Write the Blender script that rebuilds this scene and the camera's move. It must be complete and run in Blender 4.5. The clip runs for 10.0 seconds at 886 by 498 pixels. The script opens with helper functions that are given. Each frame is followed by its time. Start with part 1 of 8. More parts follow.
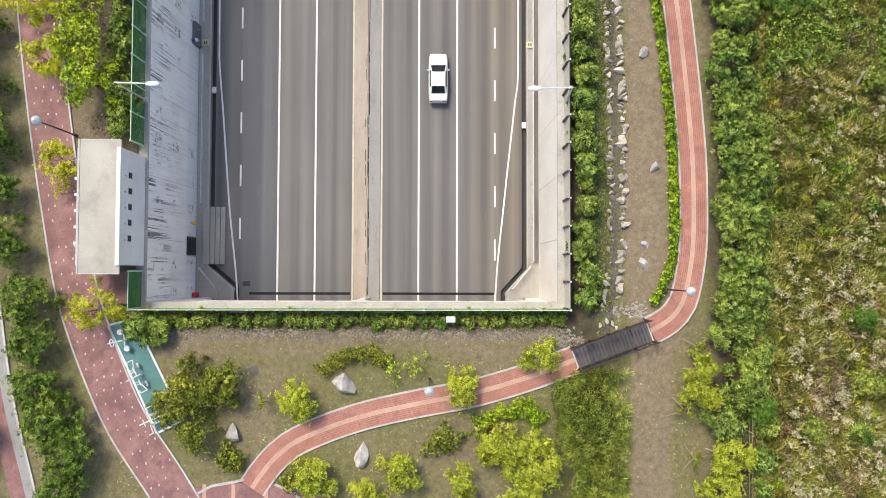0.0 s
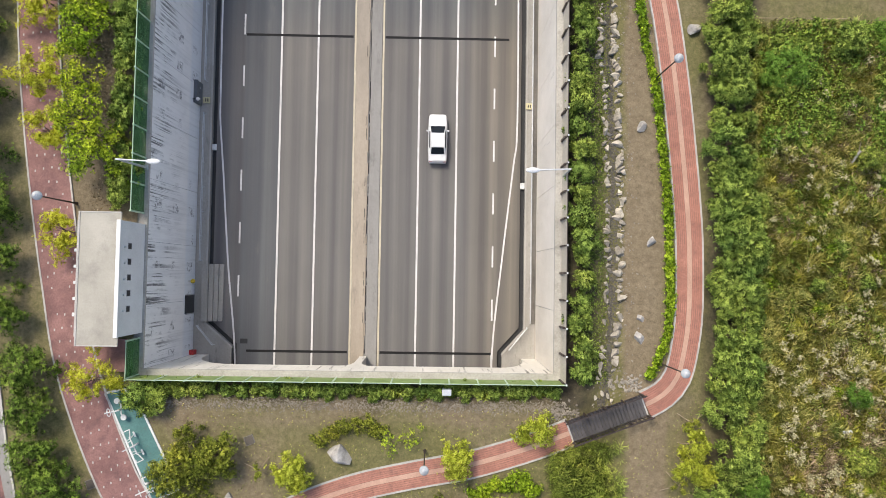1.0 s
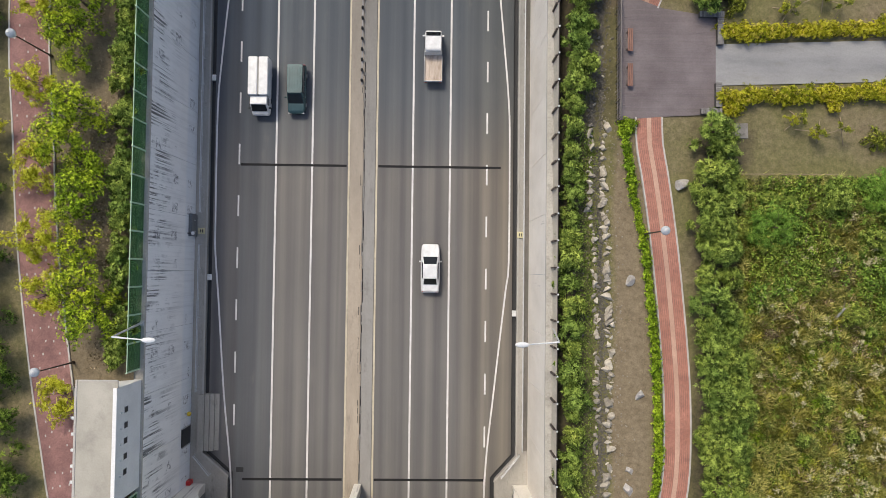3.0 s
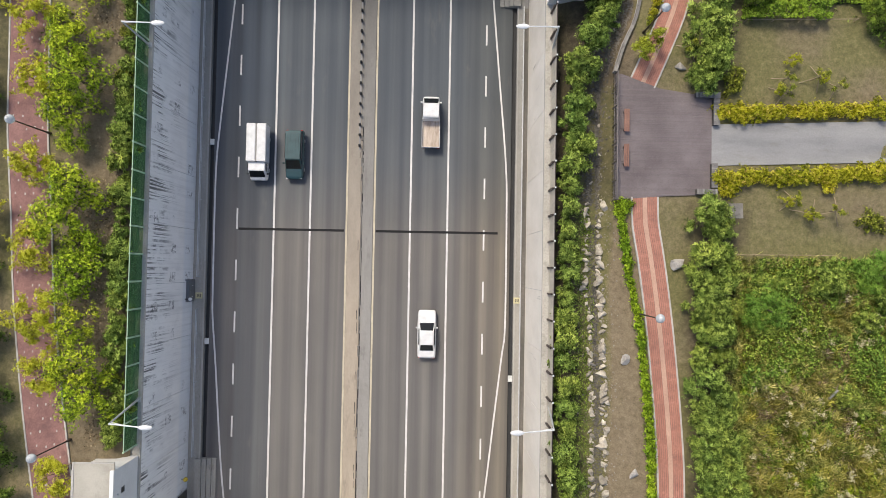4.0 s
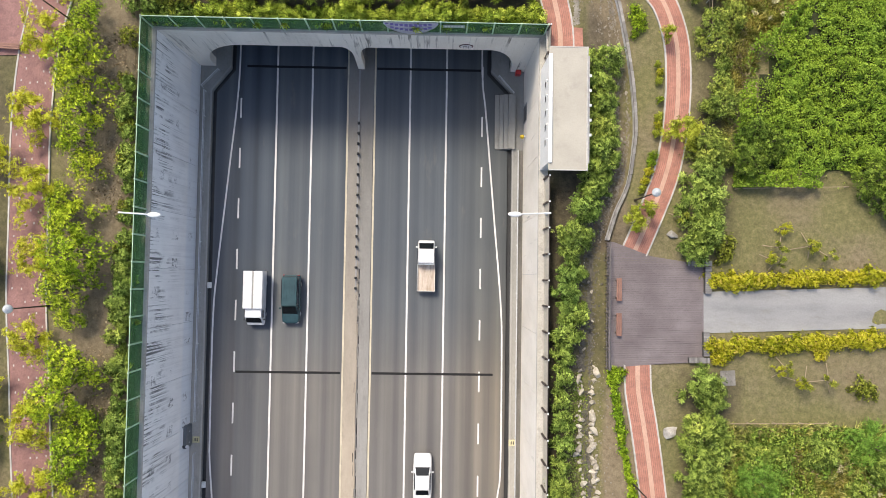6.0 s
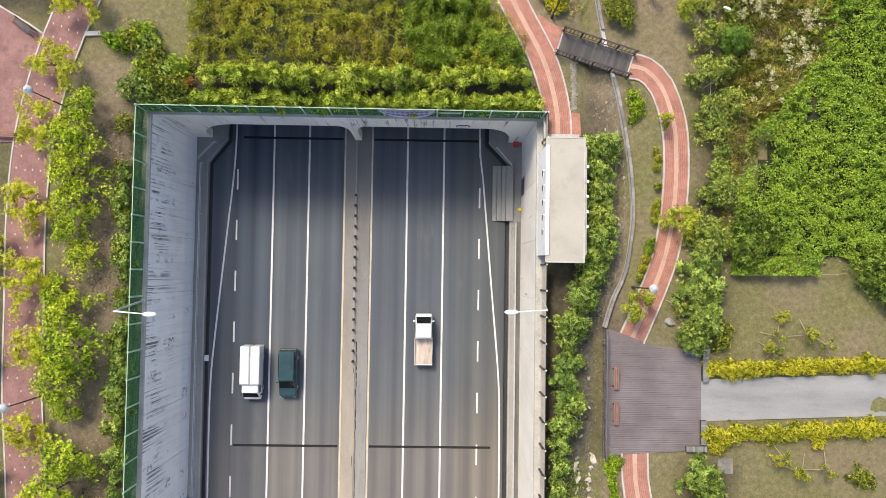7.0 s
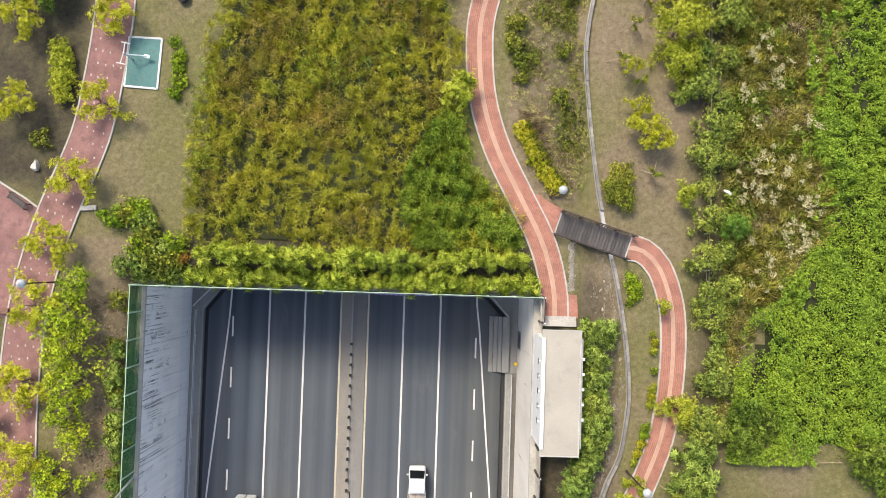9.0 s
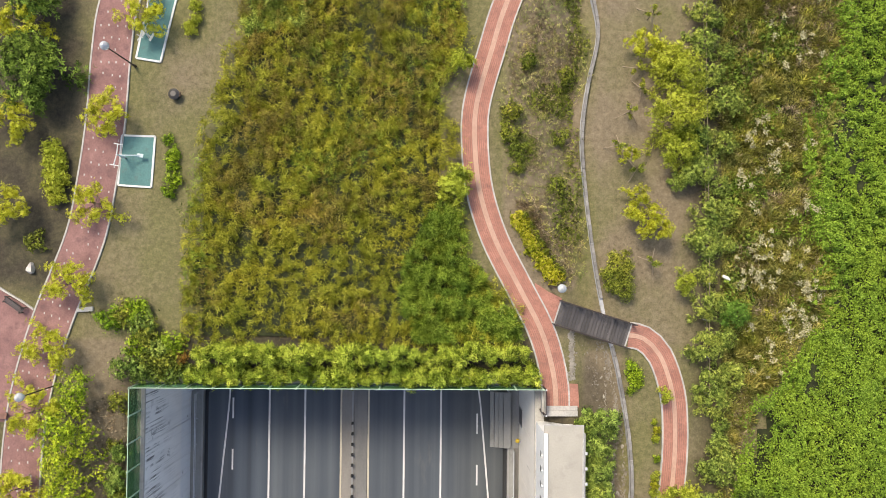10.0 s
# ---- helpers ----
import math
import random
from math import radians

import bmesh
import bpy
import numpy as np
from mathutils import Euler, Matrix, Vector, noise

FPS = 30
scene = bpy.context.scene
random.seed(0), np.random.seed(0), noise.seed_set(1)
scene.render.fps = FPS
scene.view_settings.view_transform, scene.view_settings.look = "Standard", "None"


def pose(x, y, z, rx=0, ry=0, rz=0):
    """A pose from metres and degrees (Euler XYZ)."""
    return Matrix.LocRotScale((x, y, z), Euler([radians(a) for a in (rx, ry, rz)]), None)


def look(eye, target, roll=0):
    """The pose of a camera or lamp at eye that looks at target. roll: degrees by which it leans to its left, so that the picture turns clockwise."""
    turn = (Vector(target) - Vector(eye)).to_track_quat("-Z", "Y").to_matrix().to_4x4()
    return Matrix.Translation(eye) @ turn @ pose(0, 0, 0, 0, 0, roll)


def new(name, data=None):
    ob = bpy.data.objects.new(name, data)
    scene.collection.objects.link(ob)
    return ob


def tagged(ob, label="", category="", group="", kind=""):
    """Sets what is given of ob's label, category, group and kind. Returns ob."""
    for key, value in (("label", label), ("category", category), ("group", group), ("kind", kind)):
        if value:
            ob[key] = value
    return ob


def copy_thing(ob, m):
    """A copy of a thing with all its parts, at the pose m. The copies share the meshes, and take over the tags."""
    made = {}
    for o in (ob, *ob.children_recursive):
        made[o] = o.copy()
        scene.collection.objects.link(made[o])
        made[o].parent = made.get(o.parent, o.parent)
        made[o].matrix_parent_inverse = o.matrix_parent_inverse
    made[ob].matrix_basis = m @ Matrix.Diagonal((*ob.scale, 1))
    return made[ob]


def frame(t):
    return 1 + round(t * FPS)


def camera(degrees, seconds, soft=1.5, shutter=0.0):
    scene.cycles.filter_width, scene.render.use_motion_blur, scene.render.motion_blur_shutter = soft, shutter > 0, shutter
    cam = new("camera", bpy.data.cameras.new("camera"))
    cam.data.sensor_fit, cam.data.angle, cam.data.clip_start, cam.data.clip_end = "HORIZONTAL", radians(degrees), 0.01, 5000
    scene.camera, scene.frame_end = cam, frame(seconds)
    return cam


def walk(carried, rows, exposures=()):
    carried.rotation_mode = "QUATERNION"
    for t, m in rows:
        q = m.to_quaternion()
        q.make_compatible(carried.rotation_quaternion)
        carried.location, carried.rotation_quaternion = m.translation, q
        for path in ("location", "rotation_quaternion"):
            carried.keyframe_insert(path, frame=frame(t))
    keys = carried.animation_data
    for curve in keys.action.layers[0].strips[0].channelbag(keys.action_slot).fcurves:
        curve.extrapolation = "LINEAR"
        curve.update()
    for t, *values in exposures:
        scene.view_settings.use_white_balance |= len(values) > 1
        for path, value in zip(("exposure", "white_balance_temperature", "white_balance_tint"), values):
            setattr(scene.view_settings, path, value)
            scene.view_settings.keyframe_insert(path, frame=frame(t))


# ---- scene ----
cam = camera(68.0, 10.0, soft=0.5)
PATH = [
    (0, (5.322, 0.16, 61.789), (5.349, 0.227, 59.79), 22.1),
    (0.5, (5.442, 2.769, 62.003), (5.468, 2.842, 60.004), 20.2),
    (1, (5.367, 5.509, 62.267), (5.398, 5.585, 60.268), 23.1),
    (1.5, (5.418, 8.399, 62.576), (5.452, 8.476, 60.577), 24.1),
    (2, (5.461, 11.6, 62.932), (5.498, 11.673, 60.934), 27.1),
    (2.5, (5.625, 14.944, 63.238), (5.661, 15.01, 61.239), 29.0),
    (4, (5.716, 24.598, 63.951), (5.759, 24.657, 61.953), 37.1),
    (4.5, (5.749, 27.774, 64.18), (5.794, 27.839, 62.182), 34.9),
    (5, (5.881, 30.811, 64.464), (5.923, 30.887, 62.466), 29.2),
    (5.5, (6.046, 34.2, 64.661), (6.085, 34.279, 62.663), 26.8),
    (5.7, (6.061, 35.611, 64.761), (6.099, 35.692, 62.763), 25.8),
    (6.8, (6.44, 43.754, 64.979), (6.473, 43.834, 62.981), 23.6),
    (7, (6.371, 45.294, 64.972), (6.405, 45.363, 62.973), 27.1),
    (7.5, (6.372, 49.113, 64.985), (6.407, 49.177, 62.987), 29.7),
    (8, (6.494, 52.842, 65.003), (6.526, 52.905, 63.004), 27.5),
    (8.5, (6.432, 56.656, 65.062), (6.465, 56.716, 63.063), 29.6),
    (9, (6.357, 60.613, 65.119), (6.392, 60.666, 63.12), 35.3),
    (9.5, (6.246, 64.562, 65.147), (6.285, 64.608, 63.148), 41.5),
    (10, (6.076, 68.47, 65.117), (6.12, 68.513, 63.118), 46.2),
]
LIGHT = [(0, 0.57, 6450, 10), (0.5, 0.47, 6500, 10), (1, 0.36, 6500, 10), (1.5, 0.25, 6520, 10), (2, 0.14, 6540, 10), (2.5, 0.06, 6560, 10), (4, 0.25, 6620, 10), (4.5, 0.35, 6640, 10), (5, 0.46, 6650, 10), (5.5, 0.57, 6660, 10), (7, 0.65, 6680, 10), (8, 0.66, 6720, 10), (9.5, 0.64, 6800, 10), (10, 0.54, 6820, 10)]
walk(cam, [(t, look(eye, target, roll)) for t, eye, target, roll in PATH], LIGHT)

# ---- world, sun and exposure ----
world = bpy.data.worlds.new("sky")
scene.world = world
world.use_nodes = True
wn = world.node_tree
sky = wn.nodes.new("ShaderNodeTexSky")
sky.sky_type, sky.sun_disc = "NISHITA", False
SUN_ELEV, SUN_AZ = 54.0, -34.0  # azimuth clockwise from +y
sky.sun_elevation, sky.sun_rotation = radians(SUN_ELEV), radians(SUN_AZ)
sky.air_density, sky.dust_density = 1.0, 3.0
wn.links.new(sky.outputs[0], wn.nodes["Background"].inputs[0])
wn.nodes["Background"].inputs[1].default_value = 0.155
sun = new("sun", bpy.data.lights.new("sun", "SUN"))
sun.data.energy, sun.data.angle, sun.data.color = 2.35, radians(16), (1.0, 0.91, 0.75)
sun_dir = Vector((math.sin(radians(SUN_AZ)) * math.cos(radians(SUN_ELEV)), math.cos(radians(SUN_AZ)) * math.cos(radians(SUN_ELEV)), math.sin(radians(SUN_ELEV))))
sun.matrix_world = look(sun_dir * 200, (0, 0, 0))

# ---- materials ----


def node_mat(name):
    m = bpy.data.materials.new(name)
    m.use_nodes = True
    nt = m.node_tree
    b = nt.nodes["Principled BSDF"]
    return m, nt, b


def ramp(nt, source, stops, interpolation="LINEAR"):
    r = nt.nodes.new("ShaderNodeValToRGB")
    r.color_ramp.interpolation = interpolation
    e = r.color_ramp.elements
    e[0].position, e[1].position = stops[0][0], stops[-1][0]
    for s in stops[1:-1]:
        e.new(s[0])
    for el, s in zip(e, stops):
        el.color = (*s[1], 1) if len(s[1]) == 3 else s[1]
    nt.links.new(source, r.inputs[0])
    return r.outputs[0]


def noise_tex(nt, scale, stretch=(1, 1, 1), detail=5, rough=0.6, shift=(0, 0, 0)):
    g = nt.nodes.new("ShaderNodeNewGeometry")
    mp = nt.nodes.new("ShaderNodeMapping")
    mp.inputs["Scale"].default_value = stretch
    mp.inputs["Location"].default_value = shift
    n = nt.nodes.new("ShaderNodeTexNoise")
    n.inputs["Scale"].default_value, n.inputs["Detail"].default_value, n.inputs["Roughness"].default_value = scale, detail, rough
    nt.links.new(g.outputs["Position"], mp.inputs[0])
    nt.links.new(mp.outputs[0], n.inputs["Vector"])
    return n.outputs["Fac"]


def mix(nt, fac, a, b, mode="MIX"):
    x = nt.nodes.new("ShaderNodeMix")
    x.data_type, x.blend_type = "RGBA", mode
    for k, v in ((0, fac), (6, a), (7, b)):
        if isinstance(v, (int, float)):
            x.inputs[k].default_value = v
        elif isinstance(v, tuple):
            x.inputs[k].default_value = (*v, 1)
        else:
            nt.links.new(v, x.inputs[k])
    return x.outputs[2]


def bump(nt, b, height, strength, distance=0.05):
    n = nt.nodes.new("ShaderNodeBump")
    n.inputs["Strength"].default_value, n.inputs["Distance"].default_value = strength, distance
    nt.links.new(height, n.inputs["Height"])
    nt.links.new(n.outputs[0], b.inputs["Normal"])


def surface(name, dark, light, big=0.4, fine=6.0, rough=0.85, relief=0.3, stretch=(1, 1, 1), stain=None, stain_at=(0.55, 0.75), metal=0.0, vary=0.0, lo=0.3, hi=0.7, grain=0.35):
    """A mottled surface: a broad noise from dark to light, fine grain over it and stains of a third colour."""
    m, nt, b = node_mat(name)
    n1 = noise_tex(nt, big, stretch)
    c = ramp(nt, n1, [(lo, dark), (hi, light)])
    n2 = noise_tex(nt, fine, detail=4)
    c = mix(nt, grain, c, ramp(nt, n2, [(0.25, (0.25,) * 3), (0.75, (0.78,) * 3)]), "OVERLAY")
    if stain:
        n3 = noise_tex(nt, big * 2.3, stretch, shift=(7, 3, 1), detail=8, rough=0.7)
        c = mix(nt, ramp(nt, n3, [(stain_at[0], (0,) * 3), (stain_at[1], (1,) * 3)]), c, stain)
    if vary:
        o = nt.nodes.new("ShaderNodeObjectInfo")
        c = mix(nt, vary, c, ramp(nt, o.outputs["Random"], [(0, (0.15,) * 3), (1, (0.85,) * 3)]), "OVERLAY")
    nt.links.new(c, b.inputs["Base Color"])
    b.inputs["Roughness"].default_value, b.inputs["Metallic"].default_value = rough, metal
    if relief:
        bump(nt, b, n2, relief)
    return m


def plain(name, colour, rough=0.5, metal=0.0, grain=12.0, amount=0.25):
    return surface(name, tuple(v * 0.85 for v in colour), tuple(min(1, v * 1.12) for v in colour), 1.5, grain, rough, amount * 0.3, metal=metal)


def foliage(name, stops, glow=0.15, spread=0.3, blotch=0.35, patchy=0.5, low=(0.3, 0.38, 0.3), high=(0.8, 0.72, 0.5), gain=(1.36, 1.38, 0.85), span_of=(0.38, 1.54)):
    """Leaves: each island takes its own colour from the ramp, each plant its own shade."""
    m, nt, b = node_mat(name)
    g = nt.nodes.new("ShaderNodeNewGeometry")
    stops = [(at, tuple(min(0.8, q * k * (span_of[0] + (span_of[1] - span_of[0]) * at)) for q, k in zip(v, gain))) for at, v in stops]
    c = ramp(nt, g.outputs["Random Per Island"], stops)
    o = nt.nodes.new("ShaderNodeObjectInfo")
    c = mix(nt, spread, c, ramp(nt, o.outputs["Random"], [(0, (0.3, 0.42, 0.3)), (1, (0.8, 0.72, 0.5))]), "OVERLAY")
    n = noise_tex(nt, blotch, detail=4)
    c = mix(nt, patchy, c, ramp(nt, n, [(0.3, low), (0.7, high)]), "OVERLAY")
    nt.links.new(c, b.inputs["Base Color"])
    b.inputs["Roughness"].default_value = 0.75
    b.inputs["Specular IOR Level"].default_value = 0.08
    t = nt.nodes.new("ShaderNodeBsdfTranslucent")
    nt.links.new(c, t.inputs[0])
    mx = nt.nodes.new("ShaderNodeMixShader")
    mx.inputs[0].default_value = glow
    nt.links.new(b.outputs[0], mx.inputs[1])
    nt.links.new(t.outputs[0], mx.inputs[2])
    nt.links.new(mx.outputs[0], nt.nodes["Material Output"].inputs[0])
    return m

# colours of the place
ASPHALT, nt, b = node_mat("asphalt")
geo = nt.nodes.new("ShaderNodeNewGeometry")
sep = nt.nodes.new("ShaderNodeSeparateXYZ")
nt.links.new(geo.outputs["Position"], sep.inputs[0])


def span(source, lo, hi):
    r = nt.nodes.new("ShaderNodeMapRange")
    r.inputs[1].default_value, r.inputs[2].default_value = lo, hi
    nt.links.new(source, r.inputs[0])
    return r.outputs[0]


# brownish asphalt south of the joint, darker blue-grey towards the far portal and in the slow lane
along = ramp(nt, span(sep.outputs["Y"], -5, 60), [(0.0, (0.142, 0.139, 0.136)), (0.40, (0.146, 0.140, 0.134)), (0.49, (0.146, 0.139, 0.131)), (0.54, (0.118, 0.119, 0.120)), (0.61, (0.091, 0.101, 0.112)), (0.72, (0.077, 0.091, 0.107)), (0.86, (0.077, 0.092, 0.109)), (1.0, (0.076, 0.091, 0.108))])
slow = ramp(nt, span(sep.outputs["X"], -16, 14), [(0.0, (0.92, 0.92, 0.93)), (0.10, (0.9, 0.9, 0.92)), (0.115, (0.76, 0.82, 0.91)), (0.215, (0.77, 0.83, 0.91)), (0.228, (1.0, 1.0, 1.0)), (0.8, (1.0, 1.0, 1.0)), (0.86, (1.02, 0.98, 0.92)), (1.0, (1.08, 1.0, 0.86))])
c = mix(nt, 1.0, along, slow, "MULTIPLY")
lane = nt.nodes.new("ShaderNodeMath")
lane.operation = "MULTIPLY_ADD"
lane.inputs[1].default_value, lane.inputs[2].default_value = 2 * math.pi / 1.77, 0.6
nt.links.new(sep.outputs["X"], lane.inputs[0])
wave = nt.nodes.new("ShaderNodeMath")
wave.operation = "SINE"
nt.links.new(lane.outputs[0], wave.inputs[0])
strong = ramp(nt, noise_tex(nt, 1.0, (0.22, 0.02, 1), detail=2, shift=(4, 2, 0)), [(0.35, (0.45,) * 3), (0.65, (1,) * 3)])
c = mix(nt, strong, c, mix(nt, 0.85, c, ramp(nt, span(wave.outputs[0], -1, 1), [(0.0, (0.36, 0.365, 0.385)), (0.35, (0.46, 0.46, 0.475)), (1.0, (0.575, 0.57, 0.56))]), "OVERLAY"))
tracks = noise_tex(nt, 1.0, (1.05, 0.012, 1), detail=3, rough=0.55)
c = mix(nt, 0.8, c, ramp(nt, tracks, [(0.3, (0.36, 0.36, 0.375)), (0.7, (0.63, 0.625, 0.615))]), "OVERLAY")
patch = noise_tex(nt, 0.16, (1.0, 0.5, 1), detail=6)
c = mix(nt, 0.45, c, ramp(nt, patch, [(0.3, (0.38,) * 3), (0.7, (0.6, 0.59, 0.57))]), "OVERLAY")
dust = ramp(nt, noise_tex(nt, 0.5, (1.0, 0.28, 1), detail=8, rough=0.7, shift=(5, 1, 2)), [(0.60, (0,) * 3), (0.74, (0.28,) * 3)])
c = mix(nt, dust, c, (0.21, 0.195, 0.17))
speck = ramp(nt, noise_tex(nt, 3.4, detail=3, rough=0.8, shift=(2, 8, 1)), [(0.73, (0,) * 3), (0.77, (0.5,) * 3)])
c = mix(nt, speck, c, (0.035, 0.034, 0.034))
grit = noise_tex(nt, 14, detail=3)
c = mix(nt, 0.3, c, ramp(nt, grit, [(0.25, (0.3,) * 3), (0.75, (0.7,) * 3)]), "OVERLAY")
nt.links.new(c, b.inputs["Base Color"])
b.inputs["Roughness"].default_value = 0.8
bump(nt, b, grit, 0.2, 0.02)

CONCRETE = surface("weathered_concrete", (0.36, 0.37, 0.39), (0.50, 0.50, 0.50), 0.35, 5, 0.9, 0.3)


def streaked(name, dark, light, streak, amount=(0.56, 0.63), across=2.2, panel_tint=0.25, run=0.06):
    """Cast concrete with broad clouds, thin drips that run down it and faint square form marks."""
    m, nt, b = node_mat(name)
    c = ramp(nt, noise_tex(nt, 0.35, (1, 1, 0.5)), [(0.3, dark), (0.7, light)])
    o = nt.nodes.new("ShaderNodeObjectInfo")
    c = mix(nt, panel_tint, c, ramp(nt, o.outputs["Random"], [(0, (0.35,) * 3), (1, (0.65,) * 3)]), "OVERLAY")
    drip = ramp(nt, noise_tex(nt, across, (1, 1, run), detail=4, rough=0.6), [(amount[0], (0,) * 3), (amount[1], (1,) * 3)])
    where = ramp(nt, noise_tex(nt, 0.45, (1, 1, 0.5), detail=3, shift=(2, 5, 8)), [(0.40, (0.12,) * 3), (0.58, (0.9,) * 3)])
    c = mix(nt, mix(nt, 1.0, drip, where, "MULTIPLY"), c, streak)
    blot = ramp(nt, noise_tex(nt, 1.1, (1, 1, 1.2), detail=8, rough=0.75, shift=(9, 1, 3)), [(0.62, (0,) * 3), (0.72, (0.55,) * 3)])
    c = mix(nt, blot, c, tuple(v * 1.3 for v in streak))
    grain = noise_tex(nt, 7, detail=4)
    c = mix(nt, 0.35, c, ramp(nt, grain, [(0.25, (0.28,) * 3), (0.75, (0.74,) * 3)]), "OVERLAY")
    nt.links.new(c, b.inputs["Base Color"])
    b.inputs["Roughness"].default_value = 0.9
    bump(nt, b, grain, 0.25)
    return m


COPING = surface("dusty_coping_concrete", (0.33, 0.315, 0.28), (0.46, 0.44, 0.40), 0.5, 7, 0.9, 0.2, stain=(0.24, 0.23, 0.2))
def drip_wall(name, dark, light, stain, washed):
    """Old cast concrete: drips that start at the top edge, square form marks, and a smoother washed band at the foot."""
    m, nt, b = node_mat(name)
    g = nt.nodes.new("ShaderNodeNewGeometry")
    s = nt.nodes.new("ShaderNodeSeparateXYZ")
    nt.links.new(g.outputs["Position"], s.inputs[0])

    def grid(axis, period, shift, half):
        """One inside short spans that repeat along an axis."""
        k = nt.nodes.new("ShaderNodeMath")
        k.operation = "MULTIPLY_ADD"
        k.inputs[1].default_value, k.inputs[2].default_value = 1 / period, shift
        nt.links.new(s.outputs[axis], k.inputs[0])
        f = nt.nodes.new("ShaderNodeMath")
        f.operation = "FRACT"
        nt.links.new(k.outputs[0], f.inputs[0])
        return ramp(nt, f.outputs[0], [(0.5 - half - 0.02, (0,) * 3), (0.5 - half, (1,) * 3), (0.5 + half, (1,) * 3), (0.5 + half + 0.02, (0,) * 3)])

    height = nt.nodes.new("ShaderNodeMapRange")
    height.inputs[1].default_value, height.inputs[2].default_value = 0, 10
    nt.links.new(s.outputs["Z"], height.inputs[0])
    c = ramp(nt, noise_tex(nt, 0.5, (0, 1, 0.6), detail=6), [(0.3, dark), (0.7, light)])
    o = nt.nodes.new("ShaderNodeObjectInfo")
    c = mix(nt, 0.22, c, ramp(nt, o.outputs["Random"], [(0, (0.38,) * 3), (1, (0.62,) * 3)]), "OVERLAY")
    c = mix(nt, ramp(nt, height.outputs[0], [(0.22, (0.85,) * 3), (0.27, (0,) * 3)]), c, washed)
    faint = ramp(nt, noise_tex(nt, 1.0, (0, 3.0, 0.10), detail=5, rough=0.7, shift=(0, 4, 1)), [(0.48, (0,) * 3), (0.78, (0.3,) * 3)])
    c = mix(nt, faint, c, tuple(v * 2.4 for v in stain))
    drip = ramp(nt, noise_tex(nt, 1.0, (0, 5.5, 0.085), detail=4, rough=0.7), [(0.508, (0,) * 3), (0.555, (1,) * 3)])
    where = ramp(nt, noise_tex(nt, 0.4, (0, 1, 0.8), detail=4, shift=(0, 5, 8)), [(0.455, (0.0,) * 3), (0.56, (1,) * 3)])
    reach = ramp(nt, height.outputs[0], [(0.24, (0,) * 3), (0.5, (0.25,) * 3), (0.75, (0.9,) * 3), (1.0, (1,) * 3)])
    c = mix(nt, mix(nt, 1.0, mix(nt, 1.0, drip, where, "MULTIPLY"), reach, "MULTIPLY"), c, stain)
    forms = mix(nt, 1.0, grid("Y", 2.52, 0.2, 0.16), grid("Z", 3.3, 0.05, 0.17), "MULTIPLY")
    worn = ramp(nt, noise_tex(nt, 2.6, (0, 1, 1), detail=8, rough=0.8, shift=(0, 1, 3)), [(0.48, (0,) * 3), (0.58, (0.9,) * 3)])
    some = ramp(nt, noise_tex(nt, 0.23, (0, 1, 1.5), detail=2, shift=(0, 8, 5)), [(0.50, (0,) * 3), (0.56, (1,) * 3)])
    c = mix(nt, mix(nt, 1.0, mix(nt, 1.0, forms, worn, "MULTIPLY"), some, "MULTIPLY"), c, tuple(v * 1.25 for v in stain))
    grain = noise_tex(nt, 7, detail=4)
    c = mix(nt, 0.25, c, ramp(nt, grain, [(0.25, (0.3,) * 3), (0.75, (0.7,) * 3)]), "OVERLAY")
    nt.links.new(c, b.inputs["Base Color"])
    b.inputs["Roughness"].default_value = 0.9
    bump(nt, b, grain, 0.2)
    return m


def dusted_to_shade(name, south, north, stain):
    """Long concrete strip that turns along the road from a dusty colour to a darker one, the shade by the north portal
    painted in, with cross joints and stains.
    """
    m, nt, b = node_mat(name)
    g = nt.nodes.new("ShaderNodeNewGeometry")
    q = nt.nodes.new("ShaderNodeSeparateXYZ")
    nt.links.new(g.outputs["Position"], q.inputs[0])
    r = nt.nodes.new("ShaderNodeMapRange")
    r.inputs[1].default_value, r.inputs[2].default_value = 20, 52
    nt.links.new(q.outputs["Y"], r.inputs[0])
    c = ramp(nt, r.outputs[0], [(0.0, south), (1.0, north)])
    c = mix(nt, 0.6, c, ramp(nt, noise_tex(nt, 0.5, (1.5, 0.35, 1), detail=6), [(0.3, (0.40,) * 3), (0.7, (0.60,) * 3)]), "OVERLAY")
    c = mix(nt, ramp(nt, noise_tex(nt, 1.6, (1, 0.3, 1), detail=8, rough=0.75, shift=(7, 3, 1)), [(0.55, (0,) * 3), (0.75, (0.8,) * 3)]), c, stain)
    grain = noise_tex(nt, 7, detail=4)
    c = mix(nt, 0.25, c, ramp(nt, grain, [(0.25, (0.3,) * 3), (0.75, (0.7,) * 3)]), "OVERLAY")
    nt.links.new(c, b.inputs["Base Color"])
    b.inputs["Roughness"].default_value = 0.9
    bump(nt, b, grain, 0.2)
    return m


